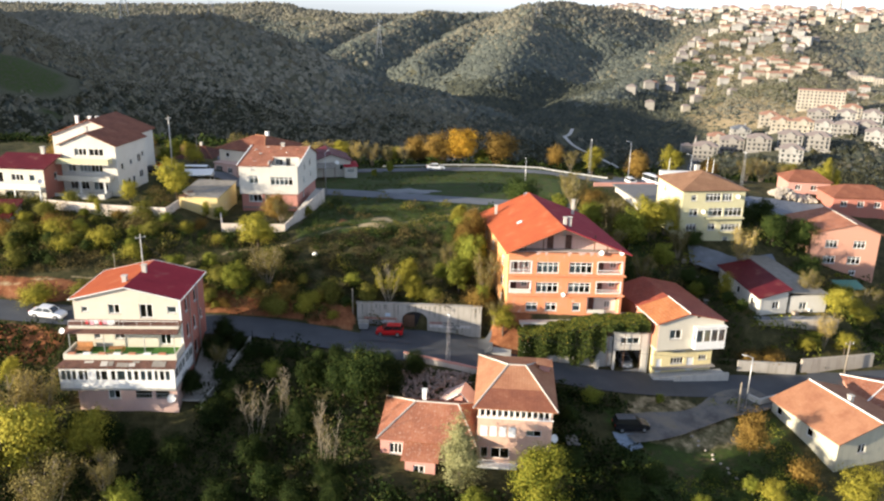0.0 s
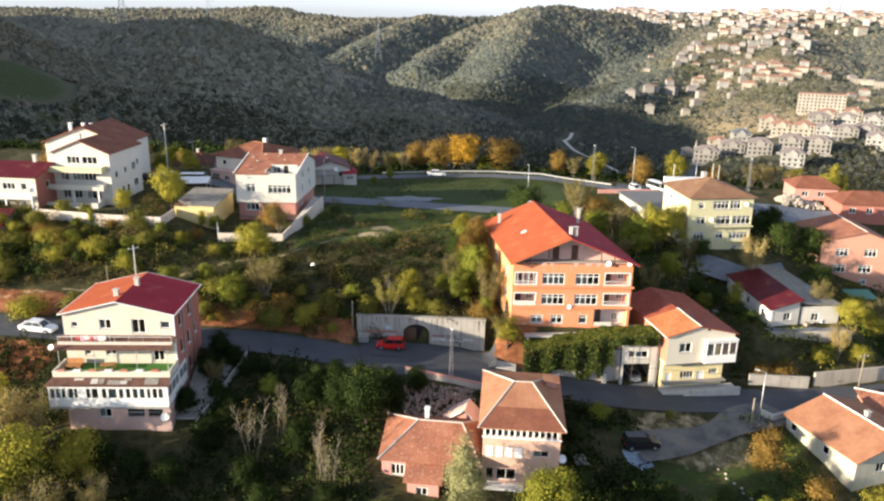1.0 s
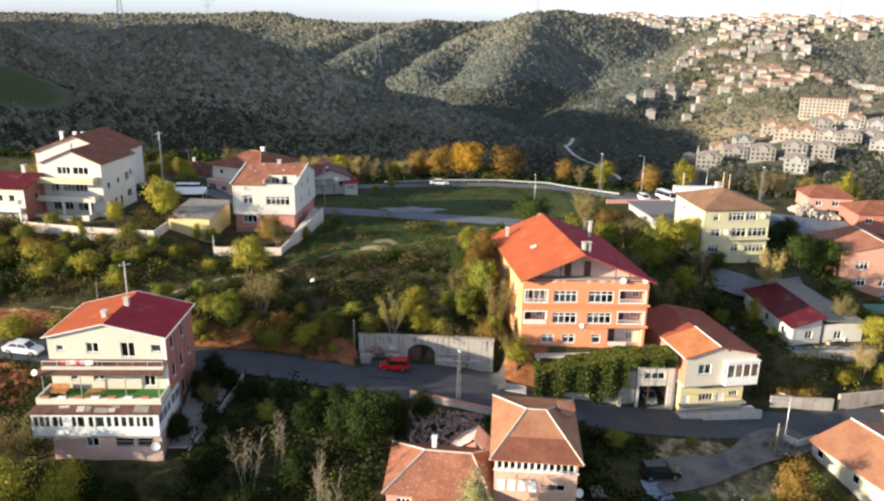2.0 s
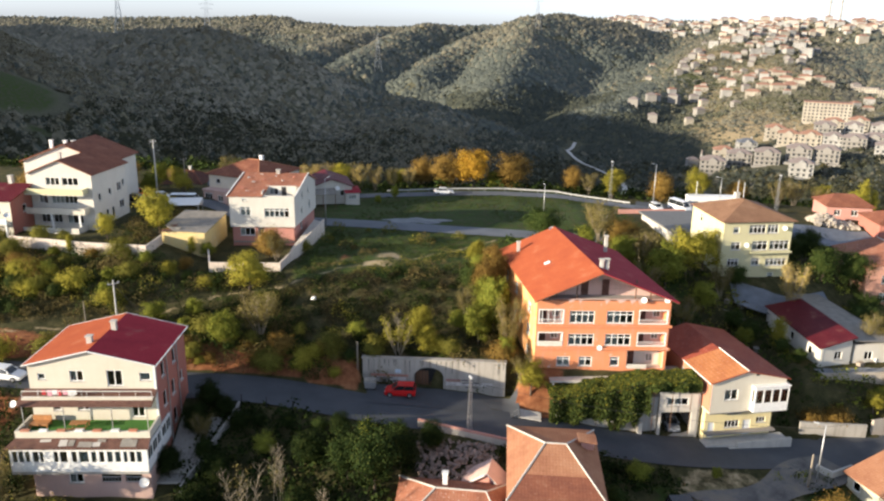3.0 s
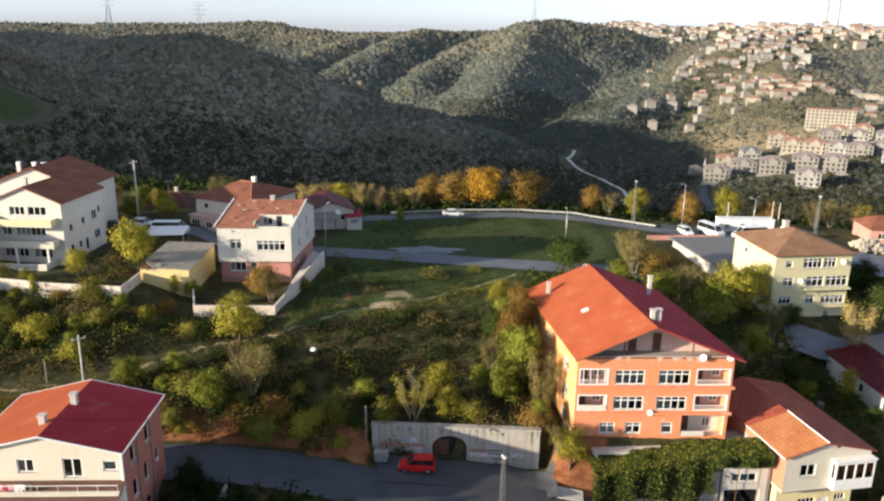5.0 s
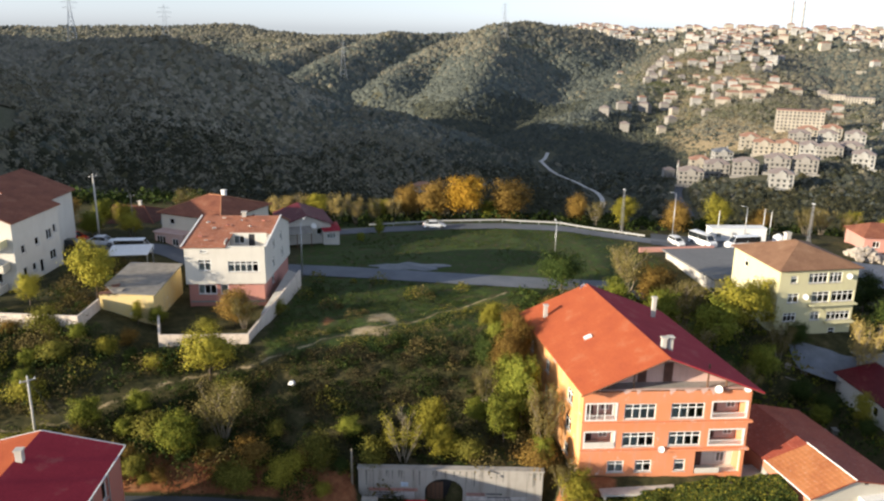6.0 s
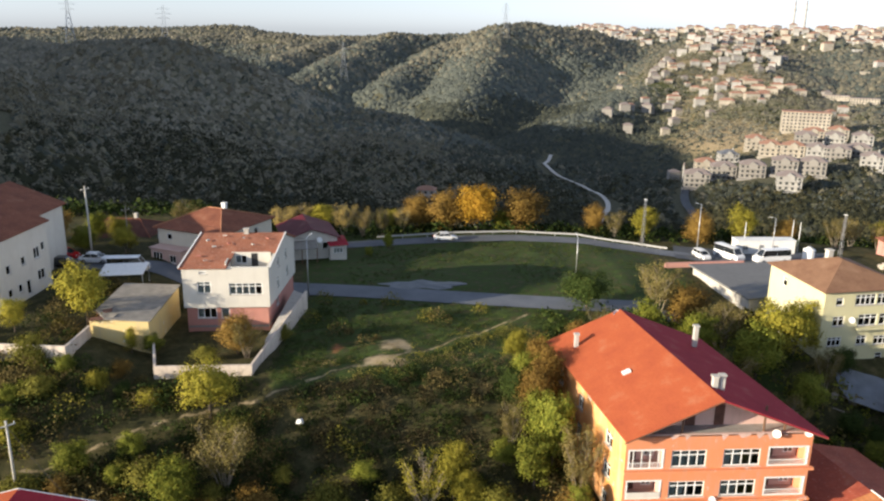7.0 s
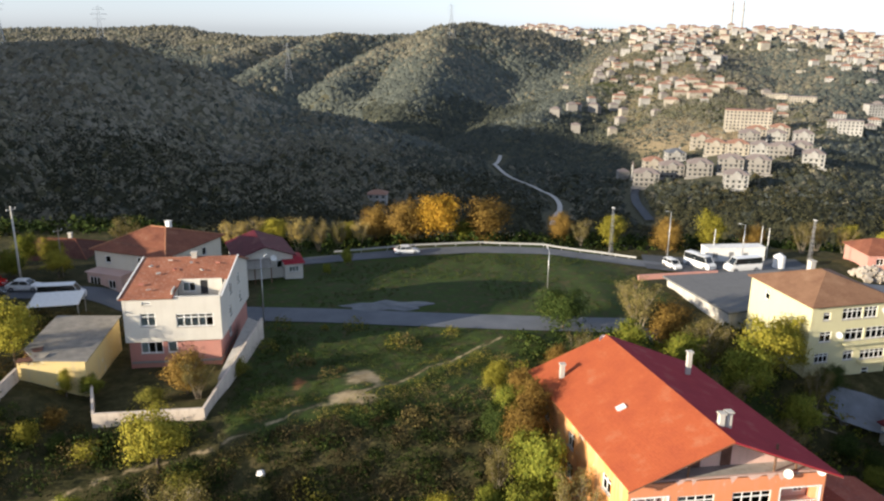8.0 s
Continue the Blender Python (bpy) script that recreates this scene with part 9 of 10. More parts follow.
def car(name, label, x, y, z, yaw, paint, length=4.1, width=1.7, height=1.48, kind="hatch", pitch=0.0):
    c = thing(name, pose(x, y, z, 0, pitch, yaw), label, "car" if kind != "van" else "van")
    L, W, H = length, width / 2, height
    gc = 0.2
    belt = H * (0.62 if kind != "van" else 0.55)

    def ring(px, lo, hi, w):
        return [(px, -w * 0.92, lo), (px, -w, lo + (hi - lo) * 0.45), (px, -w * 0.93, hi), (px, w * 0.93, hi), (px, w, lo + (hi - lo) * 0.45), (px, w * 0.92, lo)]

    if kind == "van":
        prof = [(-0.5, 0.35, 0.95, 0.9), (-0.49, 0.24, belt, 1), (0.3, 0.22, belt, 1), (0.4, 0.22, belt * 0.98, 1), (0.49, 0.26, belt * 0.8, 0.95), (0.5, 0.32, belt * 0.62, 0.9)]
        cab = [(-0.49, 0.96), (-0.47, 1.0), (0.24, 1.0), (0.28, 0.98)]
        front = 0.39
    elif kind == "sedan":
        prof = [(-0.5, 0.36, belt * 0.82, 0.85), (-0.47, 0.24, belt * 0.97, 0.96), (-0.28, gc, belt, 1), (0.18, gc, belt * 0.99, 1), (0.4, gc, belt * 0.86, 0.97), (0.48, 0.24, belt * 0.72, 0.9), (0.5, 0.3, belt * 0.6, 0.82)]
        cab = [(-0.22, 0.97), (-0.14, 1.0), (0.06, 1.0), (0.1, 0.98)]
        front = 0.25
    else:
        prof = [(-0.5, 0.36, belt * 0.9, 0.86), (-0.48, 0.24, belt, 0.96), (-0.25, gc, belt, 1), (0.2, gc, belt * 0.98, 1), (0.4, gc, belt * 0.86, 0.97), (0.485, 0.24, belt * 0.72, 0.9), (0.5, 0.3, belt * 0.6, 0.82)]
        cab = [(-0.42, 0.95), (-0.36, 1.0), (0.02, 1.0), (0.08, 0.98)]
        front = 0.27
    part("body", loft([ring(a * L, lo, hi, W * w) for a, lo, hi, w in prof]), paint, c, smooth=False)
    rear = {"van": -0.495, "sedan": -0.37, "hatch": -0.475}[kind]
    g0, g1 = [(rear * L, -W * 0.88, belt), (front * L, -W * 0.88, belt * 0.985), (front * L, W * 0.88, belt * 0.985), (rear * L, W * 0.88, belt)], \
             [(cab[0][0] * L, -W * 0.74, H * 0.965), (cab[3][0] * L, -W * 0.74, H * 0.965), (cab[3][0] * L, W * 0.74, H * 0.965), (cab[0][0] * L, W * 0.74, H * 0.965)]
    s = Shape()
    s.v = g0 + g1
    s.f = [(0, 1, 5, 4), (1, 2, 6, 5), (2, 3, 7, 6), (3, 0, 4, 7), (4, 5, 6, 7), (3, 2, 1, 0)]
    part("cabin_glass", s, CAR_GLASS, c)
    top = Shape()
    top.slab([(cab[0][0] * L - 0.04, -W * 0.77, H), (cab[3][0] * L + 0.04, -W * 0.77, H * 0.985), (cab[3][0] * L + 0.04, W * 0.77, H * 0.985), (cab[0][0] * L - 0.04, W * 0.77, H)], 0.07)
    part("roof", top, paint, c)
    for sd in (-1, 1):
        for a, b in ((0, 4), (1, 5)):
            j = a if sd < 0 else 3 - a
            p, q = Vector(g0[j]), Vector(g1[j])
            part("roof_pillar", Shape().beam(p, q, 0.055), paint, c)
        u = 0.5 if kind != "sedan" else 0.48
        p, q = Vector(g0[0]).lerp(Vector(g0[1]), u), Vector(g1[0]).lerp(Vector(g1[1]), u)
        p.y, q.y = sd * W * 0.885, sd * W * 0.745
        part("roof_pillar", Shape().beam(p, q, 0.05), paint, c)
        if kind == "van":
            part("side_panel", Shape().slab([(rear * L, sd * W * 0.9, belt + 0.02), (0.02 * L, sd * W * 0.9, belt + 0.02), (0.02 * L, sd * W * 0.78, H * 0.96), (cab[0][0] * L, sd * W * 0.78, H * 0.96)], 0.02), CAR_GLASS, c)
        part("headlight", Shape().box(0.455 * L, sd * W * 0.55 - 0.16, belt * 0.6, 0.497 * L, sd * W * 0.55 + 0.16, belt * 0.72), LAMP_CLEAR, c)
        part("tail_light", Shape().box(-0.503 * L, sd * W * 0.7 - 0.11, belt * 0.68, -0.47 * L, sd * W * 0.7 + 0.11, belt * 0.95), LAMP_RED, c)
        part("mirror", Shape().box(front * L - 0.3, sd * (W + 0.02) - 0.09, belt, front * L - 0.16, sd * (W + 0.02) + 0.09, belt + 0.13), paint, c)
    part("number_plate", Shape().box(0.497 * L, -0.24, 0.36, 0.507 * L, 0.24, 0.46), PLATE, c)
    r = 0.31 if kind != "van" else 0.34
    ty, ri = wheel_shapes(r)
    for a in (-0.31, 0.32):
        for sd in (-1, 1):
            w = part("wheel", ty, None, c, m=Matrix.Translation((a * L, sd * (W - 0.08), r)))
            part("rim", ri, None, w)
    return c


CAR_RED = plain("red_car_paint", (0.5, 0.015, 0.015), 0.25, vary=0.05, spec=0.6)
CAR_WHITE = plain("white_car_paint", (0.75, 0.75, 0.75), 0.25, vary=0.04, spec=0.6)
CAR_BLACK = plain("black_car_paint", (0.015, 0.015, 0.017), 0.2, vary=0.05, spec=0.6)
CAR_GREY = plain("grey_car_paint", (0.2, 0.21, 0.22), 0.25, vary=0.05, spec=0.6)
car("hatchback", "red hatchback parked by the concrete wall", -3.6, 95.4, gz(-3.6, 95.4) + 0.02, 176, CAR_RED, 3.7, 1.62, 1.5)
car("sedan", "white saloon parked on the road edge", -48.6, 93.6, float(road_z(-48.6)) + 0.03, -6, CAR_WHITE, 4.5, 1.76, 1.46, "sedan", 3.4)
car("suv", "black off-roader on the gravel patch", 26.1, 79.6, gz(26.1, 79.6) + 0.06, 3, CAR_BLACK, 4.3, 1.8, 1.72)
car("hatchback", "grey hatchback inside the open garage", 29.1, 95.6, -3.56, -90, CAR_GREY, 3.9, 1.66, 1.45)
car("sedan", "white saloon on the lane behind the field", 3.6, 179.6, gz(3.6, 179.6) + 0.12, 4, CAR_WHITE, 4.4, 1.74, 1.46, "sedan")
car("hatchback", "small silver-white hatchback on the tarmac", 47.6, 167.6, gz(47.6, 167.6) + 0.12, -80, CAR_WHITE, 3.8, 1.62, 1.48)
car("minibus", "white minibus with a yellow flank", 52.6, 167.8, gz(52.6, 167.8) + 0.12, -68, CAR_WHITE, 5.6, 1.95, 2.3, "van")
car("minibus", "long white minibus parked near the cabin", 58.8, 164.8, gz(58.8, 164.8) + 0.12, 186, CAR_WHITE, 6.2, 1.95, 2.4, "van")
car("minibus", "white minibus parked between the houses", -43.2, 147.6, gz(-43.2, 147.6) + 0.12, 4, CAR_WHITE, 5.4, 1.9, 2.2, "van")
cn = thing("canopy", place(-44.6, 139.8, gz(-42, 141), 6), "low white sheet canopy on posts beside the ochre shed", "canopy")
part("roof", Shape().slab([(0, 0, 1.9), (5.6, 0, 1.9), (5.6, 4.4, 2.2), (0, 4.4, 2.2)], 0.07), WHITE, cn)
for px, py in ((0.15, 0.15), (5.45, 0.15), (0.15, 4.25), (5.45, 4.25)):
    part("post", Shape().box(px - 0.06, py - 0.06, -0.5, px + 0.06, py + 0.06, 1.82), STEEL, cn)
car("sedan", "white saloon beside the concrete pole", -49.4, 152.2, gz(-49.4, 152.2) + 0.12, -4, CAR_WHITE, 4.4, 1.74, 1.46, "sedan")
car("hatchback", "red hatchback behind the white house", -54.4, 154.4, gz(-54.4, 154.4) + 0.12, -10, CAR_RED, 3.9, 1.66, 1.5)
car("hatchback", "dark hatchback behind the white house", -53.0, 150.2, gz(-53.0, 150.2) + 0.12, 2, CAR_BLACK, 4.0, 1.66, 1.5)

# ---- poles and lamps ----
LAMP_HEAD = plain("lamp_head_grey", (0.5, 0.5, 0.5), 0.5)


def street_lamp(x, y, h, face, label="galvanised street lamp with a short arm", z=None):
    z = gz(x, y) if z is None else z
    t = thing("street_lamp", place(x, y, z, face), label, "street lamp")
    part("pole", Shape().tube((0, 0, -0.3), (0, 0, h), 0.09, 0.055, 8), STEEL, t, smooth=True)
    part("arm", Shape().tube((0, 0, h - 0.05), (0.9, 0, h + 0.2), 0.035, 0.03, 6), STEEL, t)
    part("lamp_head", loft([[(0.75, -0.1, h + 0.1), (0.75, 0.1, h + 0.1), (0.75, 0.08, h + 0.24), (0.75, -0.08, h + 0.24)], [(1.35, -0.08, h + 0.22), (1.35, 0.08, h + 0.22), (1.35, 0.05, h + 0.3), (1.35, -0.05, h + 0.3)]]), LAMP_HEAD, t)


def plain_pole(x, y, h, mat, label, r=0.13, cross=True, z=None):
    t = thing("utility_pole", place(x, y, gz(x, y) if z is None else z, (x * 13) % 60), label, "utility pole")
    part("pole", Shape().tube((0, 0, -0.3), (0, 0, h), r, r * 0.65, 8), mat, t, smooth=True)
    if cross:
        part("crossarm", Shape().box(-0.7, -0.05, h - 0.5, 0.7, 0.05, h - 0.4), mat, t)
        for u in (-0.6, 0.6):
            part("insulator", Shape().tube((u, 0, h - 0.4), (u, 0, h - 0.22), 0.04, 0.03, 6), WHITE, t)


def lattice_pole(x, y, h, w=0.42, lamp=True, z=None):
    t = thing("lattice_pole", place(x, y, gz(x, y) if z is None else z, 20), "slim galvanised lattice pole", "utility pole")
    for a, b in ((-1, -1), (1, -1), (1, 1), (-1, 1)):
        part("upright", Shape().beam((a * w / 2, b * w / 2, -0.3), (a * w / 4, b * w / 4, h), 0.035), STEEL, t)
    n = int(h / 0.8)
    for i in range(n):
        f0, f1 = 1 - 0.5 * i / n, 1 - 0.5 * (i + 1) / n
        z0, z1 = h * i / n, h * (i + 1) / n
        k = 1 if i % 2 else -1
        for sx, sy in ((0, -1), (0, 1)):
            part("brace", Shape().beam((-k * w / 2 * f0, sy * w / 2 * f0, z0), (k * w / 2 * f1, sy * w / 2 * f1, z1), 0.018), STEEL, t)
        for sx in (-1, 1):
            part("brace", Shape().beam((sx * w / 2 * f0, -k * w / 2 * f0, z0), (sx * w / 2 * f1, k * w / 2 * f1, z1), 0.018), STEEL, t)
    if lamp:
        part("lamp_head", Shape().box(-0.1, -0.35, h, 0.1, 0.35, h + 0.14), LAMP_HEAD, t)


lattice_pole(4.2, 87.9, 6.7, z=float(road_z(4)) - 0.1)
lattice_pole(39.8, 176.2, 9.0, 0.5)
lattice_pole(73, 168, 8.0, 0.5)
street_lamp(42.4, 85.4, 7.4, 170, "galvanised street lamp at the junction")
street_lamp(21.6, 152.6, 5.8, 90)
street_lamp(-18.0, 143.2, 8.4, 60)
street_lamp(47.2, 169.0, 9.6, 200)
street_lamp(62, 171, 7.0, 180)
plain_pole(-51.0, 155.4, 10.8, PALE_CONCRETE, "pale concrete utility pole beside the parked cars", 0.17)
plain_pole(-46.6, 158.5, 7.0, WOOD_POLE, "weathered wooden utility pole", 0.1)
plain_pole(-38.4, 101.2, 7.4, PALE_CONCRETE, "pale concrete pole on the scrubby slope", 0.13)
plain_pole(-42.9, 102.6, 4.0, WOOD_POLE, "short leaning wooden post with a stay", 0.08, False)
plain_pole(41.1, 84.6, 4.4, WOOD_POLE, "short weathered wooden pole at the junction", 0.14, False)
plain_pole(61.0, 96.2, 5.0, WOOD_POLE, "wooden utility pole beside the road", 0.12)
plain_pole(-8.9, 98.6, 3.6, WOOD_POLE, "wooden post at the end of the wall", 0.12, False)
plain_pole(-67.5, 150.5, 9.0, PALE_CONCRETE, "concrete utility pole behind the white house", 0.15)
for x, y, h in ((57.6, 173, 6.0), (66.5, 173, 6.4), (68.0, 173.2, 6.0)):
    plain_pole(x, y, h, WHITE, "white steel flagpole near the cabin", 0.08, False)


def cable(p, q, sag, r=0.018):
    p, q = Vector(p), Vector(q)
    n = 14
    pts = [p.lerp(q, i / n) - Vector((0, 0, sag * 4 * (i / n) * (1 - i / n))) for i in range(n + 1)]
    d = (q - p).normalized()
    a = d.cross(Vector((0, 0, 1))).normalized() * r
    b = a.cross(d)
    s = loft([[c + a, c + b, c - a, c - b] for c in pts])
    solo("overhead_cable", s, RUBBER, "thin black overhead cable between poles", "cable", "overhead cables")


zt = gz(-51.0, 155.4) + 10.3
cable((-51.0, 155.4, zt), (-18.0, 143.2, gz(-18, 143.2) + 8.2), 1.4)
cable((-51.0, 155.4, zt), (-67.5, 150.5, gz(-67.5, 150.5) + 8.6), 0.8)
cable((-38.4, 101.2, gz(-38.4, 101.2) + 7.0), (-27.5, 91.5, 8.6), 0.6)
cable((42.4, 85.4, gz(42.4, 85.4) + 7.2), (61, 96.2, gz(61, 96.2) + 4.6), 0.6)
cable((4.2, 87.9, 6.0), (42.4, 85.4, gz(42.4, 85.4) + 7.0), 1.2)
cable((4.2, 87.9, 6.0), (7.4, 83.0, 3.4), 0.2)
cable((61, 96.2, gz(61, 96.2) + 4.6), (41.2, 93.0, 4.2), 0.5)

# ---- field edge: guard rail, cabin, tank, wet patch ----
gr = thing("guard_rail", Matrix.Identity(4), "pale steel guard rail along the curving lane", "guard rail")
lane = np.array(FAR_LANE[2:8])
s = Shape()
pts = []
for i in range(len(lane) - 1):
    for k in range(6):
        p = lane[i] + (lane[i + 1] - lane[i]) * k / 6
        d = lane[i + 1] - lane[i]
        nrm = np.array((-d[1], d[0])) / np.linalg.norm(d)
        q = p + nrm * 2.9
        pts.append(Vector((q[0], q[1], gz(q[0], q[1]))))
for a, b in zip(pts, pts[1:]):
    s.slab([a + Vector((0, 0, 0.75)), b + Vector((0, 0, 0.75)), b + Vector((0, 0.08, 0.75)), a + Vector((0, 0.08, 0.75))], 0.32)
part("beam", s, plain("weathered_zinc", (0.36, 0.36, 0.35), 0.6), gr)
for a in pts[::2]:
    part("post", Shape().box(a.x - 0.06, a.y + 0.09, a.z - 0.3, a.x + 0.06, a.y + 0.2, a.z + 0.7), STEEL, gr)

cab = thing("site_cabin", place(55.6, 171.2, gz(60, 171) + 0.1, -2), "long white site cabin with a flat roof", "cabin")
cp = quad_plan(10.6, 2.6)
hol = {0: [(1.0, 1.0, 1.0, 1.0), (4.0, 0.1, 0.9, 1.95), (6.6, 1.0, 1.0, 1.0)]}
walls(cab, cp, 0, 2.7, WHITE, hol, "wall", 0.1)
for u, v, w, h in hol[0][::2]:
    window(cab, facade(cp[0], cp[1], 0), u, v, w, h, 2, depth=0.02)
part("door", Shape().box(4.0, 0.02, 0.1, 4.9, 0.06, 2.05), STEEL, cab)
part("roof", Shape().box(-0.1, -0.1, 2.7, 10.7, 2.7, 2.85), WHITE, cab)
tk = thing("water_tank", place(66.4, 166.6, gz(66.4, 166.6)), "white plastic water tank on the tarmac", "tank")
part("shell", Shape().tube((0, 0, 0), (0, 0, 2.2), 1.0, 1.0, 16).tube((0, 0, 2.2), (0, 0, 2.6), 1.0, 0.35, 16), WHITE, tk, smooth=False)
part("lid", Shape().tube((0, 0, 2.6), (0, 0, 2.72), 0.34, 0.3, 12), STEEL, tk)
ribbon("tarmac", [(44, 171), (52, 168.5), (62, 167), (72, 166)], 5.5, ASPHALT, "open tarmac apron beside the cabin", "pavement", 0.16)
WET = plain("wet_mud", (0.085, 0.095, 0.108), 0.42, scale=0.6, vary=0.5, spec=0.4)
s = Shape()
ring = [(-2.0 + 5.6 * math.cos(t) * (1 + 0.15 * math.sin(3 * t) + 0.1 * math.sin(7 * t + 1) + 0.06 * math.cos(11 * t)), 147.2 + 2.2 * math.sin(t) * (1 + 0.2 * math.cos(2 * t) + 0.14 * math.sin(5 * t) + 0.1 * math.sin(9 * t))) for t in np.linspace(0, 2 * math.pi, 36, endpoint=False)]
ring = [(x, y, gz(x, y) + 0.09) for x, y in ring]
s.v = ring + [(-2.0, 147.4, gz(-2.0, 147.4) + 0.1)]
s.f = [(i, (i + 1) % 36, 36) for i in range(36)]
solo("puddle", s, WET, "wet grey mud patch along the lane", "puddle")
LOT = plain("blue_grey_paving", (0.155, 0.172, 0.2), 0.8, scale=0.8, vary=0.2)
ribbon("paved_yard", [(60, 150), (68, 151), (78, 151.5), (86, 151)], 6.2, LOT, "blue-grey paved yard between houses", "pavement", 0.2)
ribbon("paved_court", [(46, 121.5), (51, 120.6), (56, 120.2), (62, 121.2)], 3.0, LOT, "grey paved court below the yellow house", "pavement", 0.09, wobble=0.8)
ribbon("side_road", [(46.5, 88.6), (41, 85.6), (35, 82.6), (29, 80.6), (25, 79)], 2.4, DIRT_GRAVEL, "worn side road down to the gravel patch", "road", 0.12, wobble=0.9)


def blob_stone(seed, r, mat):
    bm = bmesh.new()
    bmesh.ops.create_icosphere(bm, subdivisions=1, radius=r)
    rr = random.Random(seed)
    for v in bm.verts:
        v.co *= rr.uniform(0.7, 1.25)
        v.co.z *= 0.7
    me = bpy.data.meshes.new("stone")
    bm.to_mesh(me)
    bm.free()
    me.materials.append(mat)
    return me


# rubble behind the rose wall, one heap
gs = np.random.default_rng(3)
s = Shape()
for k in range(420):
    x, y = gs.uniform(-1.5, 7.0), gs.uniform(80.2, 86.4)
    r = gs.uniform(0.08, 0.3)
    z = gz(x, y) + r * 0.4 + 0.5 * math.exp(-((x - 3) / 3) ** 2 - ((y - 83.5) / 2) ** 2)
    m = pose(x, y, z, gs.uniform(0, 360), gs.uniform(0, 360), gs.uniform(0, 360))
    s.box(-r, -r * 0.7, -r * 0.5, r, r * 0.7, r * 0.5, m)
RUBBLE = plaster("pale_rubble", (0.26, 0.2, 0.17), (0.3, 0.23, 0.19), 0.8, (0.45, 0.33, 0.27))
solo("rubble", s, RUBBLE, "heap of broken stones and bricks beside the wall", "rubble", kind="stuff")
stones = [blob_stone(i, 0.2, STONE) for i in range(3)]
for k in range(16):
    t = k / 15
    x, y = 33.6 + 5.2 * t + 0.3 * math.sin(k * 2.1), 79.6 - 11 * t
    solo("stone", stones[k % 3], None, "pale boundary stone in a rough row", "stone", "row of boundary stones", m=pose(x, y, gz(x, y) + 0.1, 0, 0, k * 40))
bag = blob_stone(9, 0.45, WHITE)
solo("sack", bag, None, "white plastic sack dumped on the slope", "sack", m=pose(-15.6, 109.8, gz(-15.6, 109.8) + 0.45))
bn = thing("waste_bin", place(-7.2, 96.3, gz(-7.2, 96.3), -4), "galvanised wheeled waste bin beside the wall", "bin")
part("body", loft([[(-0.6, -0.4, 0.2), (0.6, -0.4, 0.2), (0.6, 0.4, 0.2), (-0.6, 0.4, 0.2)], [(-0.7, -0.5, 1.05), (0.7, -0.5, 1.05), (0.7, 0.5, 1.05), (-0.7, 0.5, 1.05)]]), STEEL, bn)
part("lid", Shape().tube((-0.72, 0, 1.02), (0.72, 0, 1.02), 0.42, 0.42, 10), GREY_SHEET, bn)
for a in (-0.5, 0.5):
    for b in (-0.3, 0.3):
        part("wheel", Shape().tube((a, b - 0.04, 0.1), (a, b + 0.04, 0.1), 0.1, 0.1, 8), RUBBER, bn)

# ---- terrace furniture of the stepped house ----
PINE_WOOD = plain("varnished_pine", (0.42, 0.2, 0.08), 0.5, scale=6, vary=0.25)
tb = thing("picnic_table", place(-34.6, 80.6, 4.29, 8), "varnished wooden picnic table on the turf", "table")
part("tabletop", Shape().box(-0.8, -0.4, 0.7, 0.8, 0.4, 0.76), PINE_WOOD, tb)
for u in (-0.62, 0.62):
    part("leg", Shape().beam((u, -0.38, 0), (u, 0.2, 0.7), 0.06).beam((u, 0.38, 0), (u, -0.2, 0.7), 0.06), PINE_WOOD, tb)
for u in (-0.75, 0.75):
    bc = thing("bench", place(-34.6, 80.6 + u, 4.29, 8), "varnished wooden bench beside the table", "bench", "benches on the terrace")
    part("seat", Shape().box(-0.8, -0.14, 0.4, 0.8, 0.14, 0.45), PINE_WOOD, bc)
    for v in (-0.6, 0.6):
        part("leg", Shape().box(v - 0.04, -0.12, 0, v + 0.04, 0.12, 0.4), PINE_WOOD, bc)
sw = thing("sofa_bench", place(-38.6, 81.2, 4.29, 0), "broad wooden day bed on the terrace", "bench")
part("seat", Shape().box(-0.9, -0.5, 0.25, 0.9, 0.5, 0.42), PINE_WOOD, sw)
part("backrest", Shape().box(-0.9, 0.42, 0.42, 0.9, 0.5, 0.95), PINE_WOOD, sw)
for u in (-0.8, 0.8):
    for v in (-0.42, 0.42):
        part("leg", Shape().box(u - 0.05, v - 0.05, 0, u + 0.05, v + 0.05, 0.25), PINE_WOOD, sw)
CLOTH = [plain("red_cloth", (0.5, 0.04, 0.05), 0.9), plain("white_cloth", (0.7, 0.68, 0.66), 0.9), plain("pink_cloth", (0.6, 0.3, 0.35), 0.9)]
for k in range(7):
    s = Shape()
    w, h = 0.35 + 0.12 * (k % 3), 0.5 + 0.12 * (k % 2)
    for i in range(4):
        a, b = i * w / 4, (i + 1) * w / 4
        s.poly((a, 0.03 * (i % 2), -h), (b, 0.03 * ((i + 1) % 2), -h), (b, 0, 0), (a, 0, 0))
    solo("laundry", s, CLOTH[(k * 2) % 3 if k < 5 else 1], "washing hung over the attic balcony", "laundry", "washing on the attic balcony", m=pose(-38.0 + k * 0.5, 81.05, 8.25, 0, 0, 0))
ll = thing("washing_line", Matrix.Identity(4), "taut line with two posts on the attic balcony", "washing line")
part("line", Shape().tube((-38.4, 81.06, 8.26), (-34.2, 81.06, 8.26), 0.012, 0.012, 4), STEEL, ll)
for x in (-38.4, -34.2):
    part("post", Shape().tube((x, 81.06, 7.4), (x, 81.06, 8.3), 0.03, 0.03, 6), STEEL, ll)

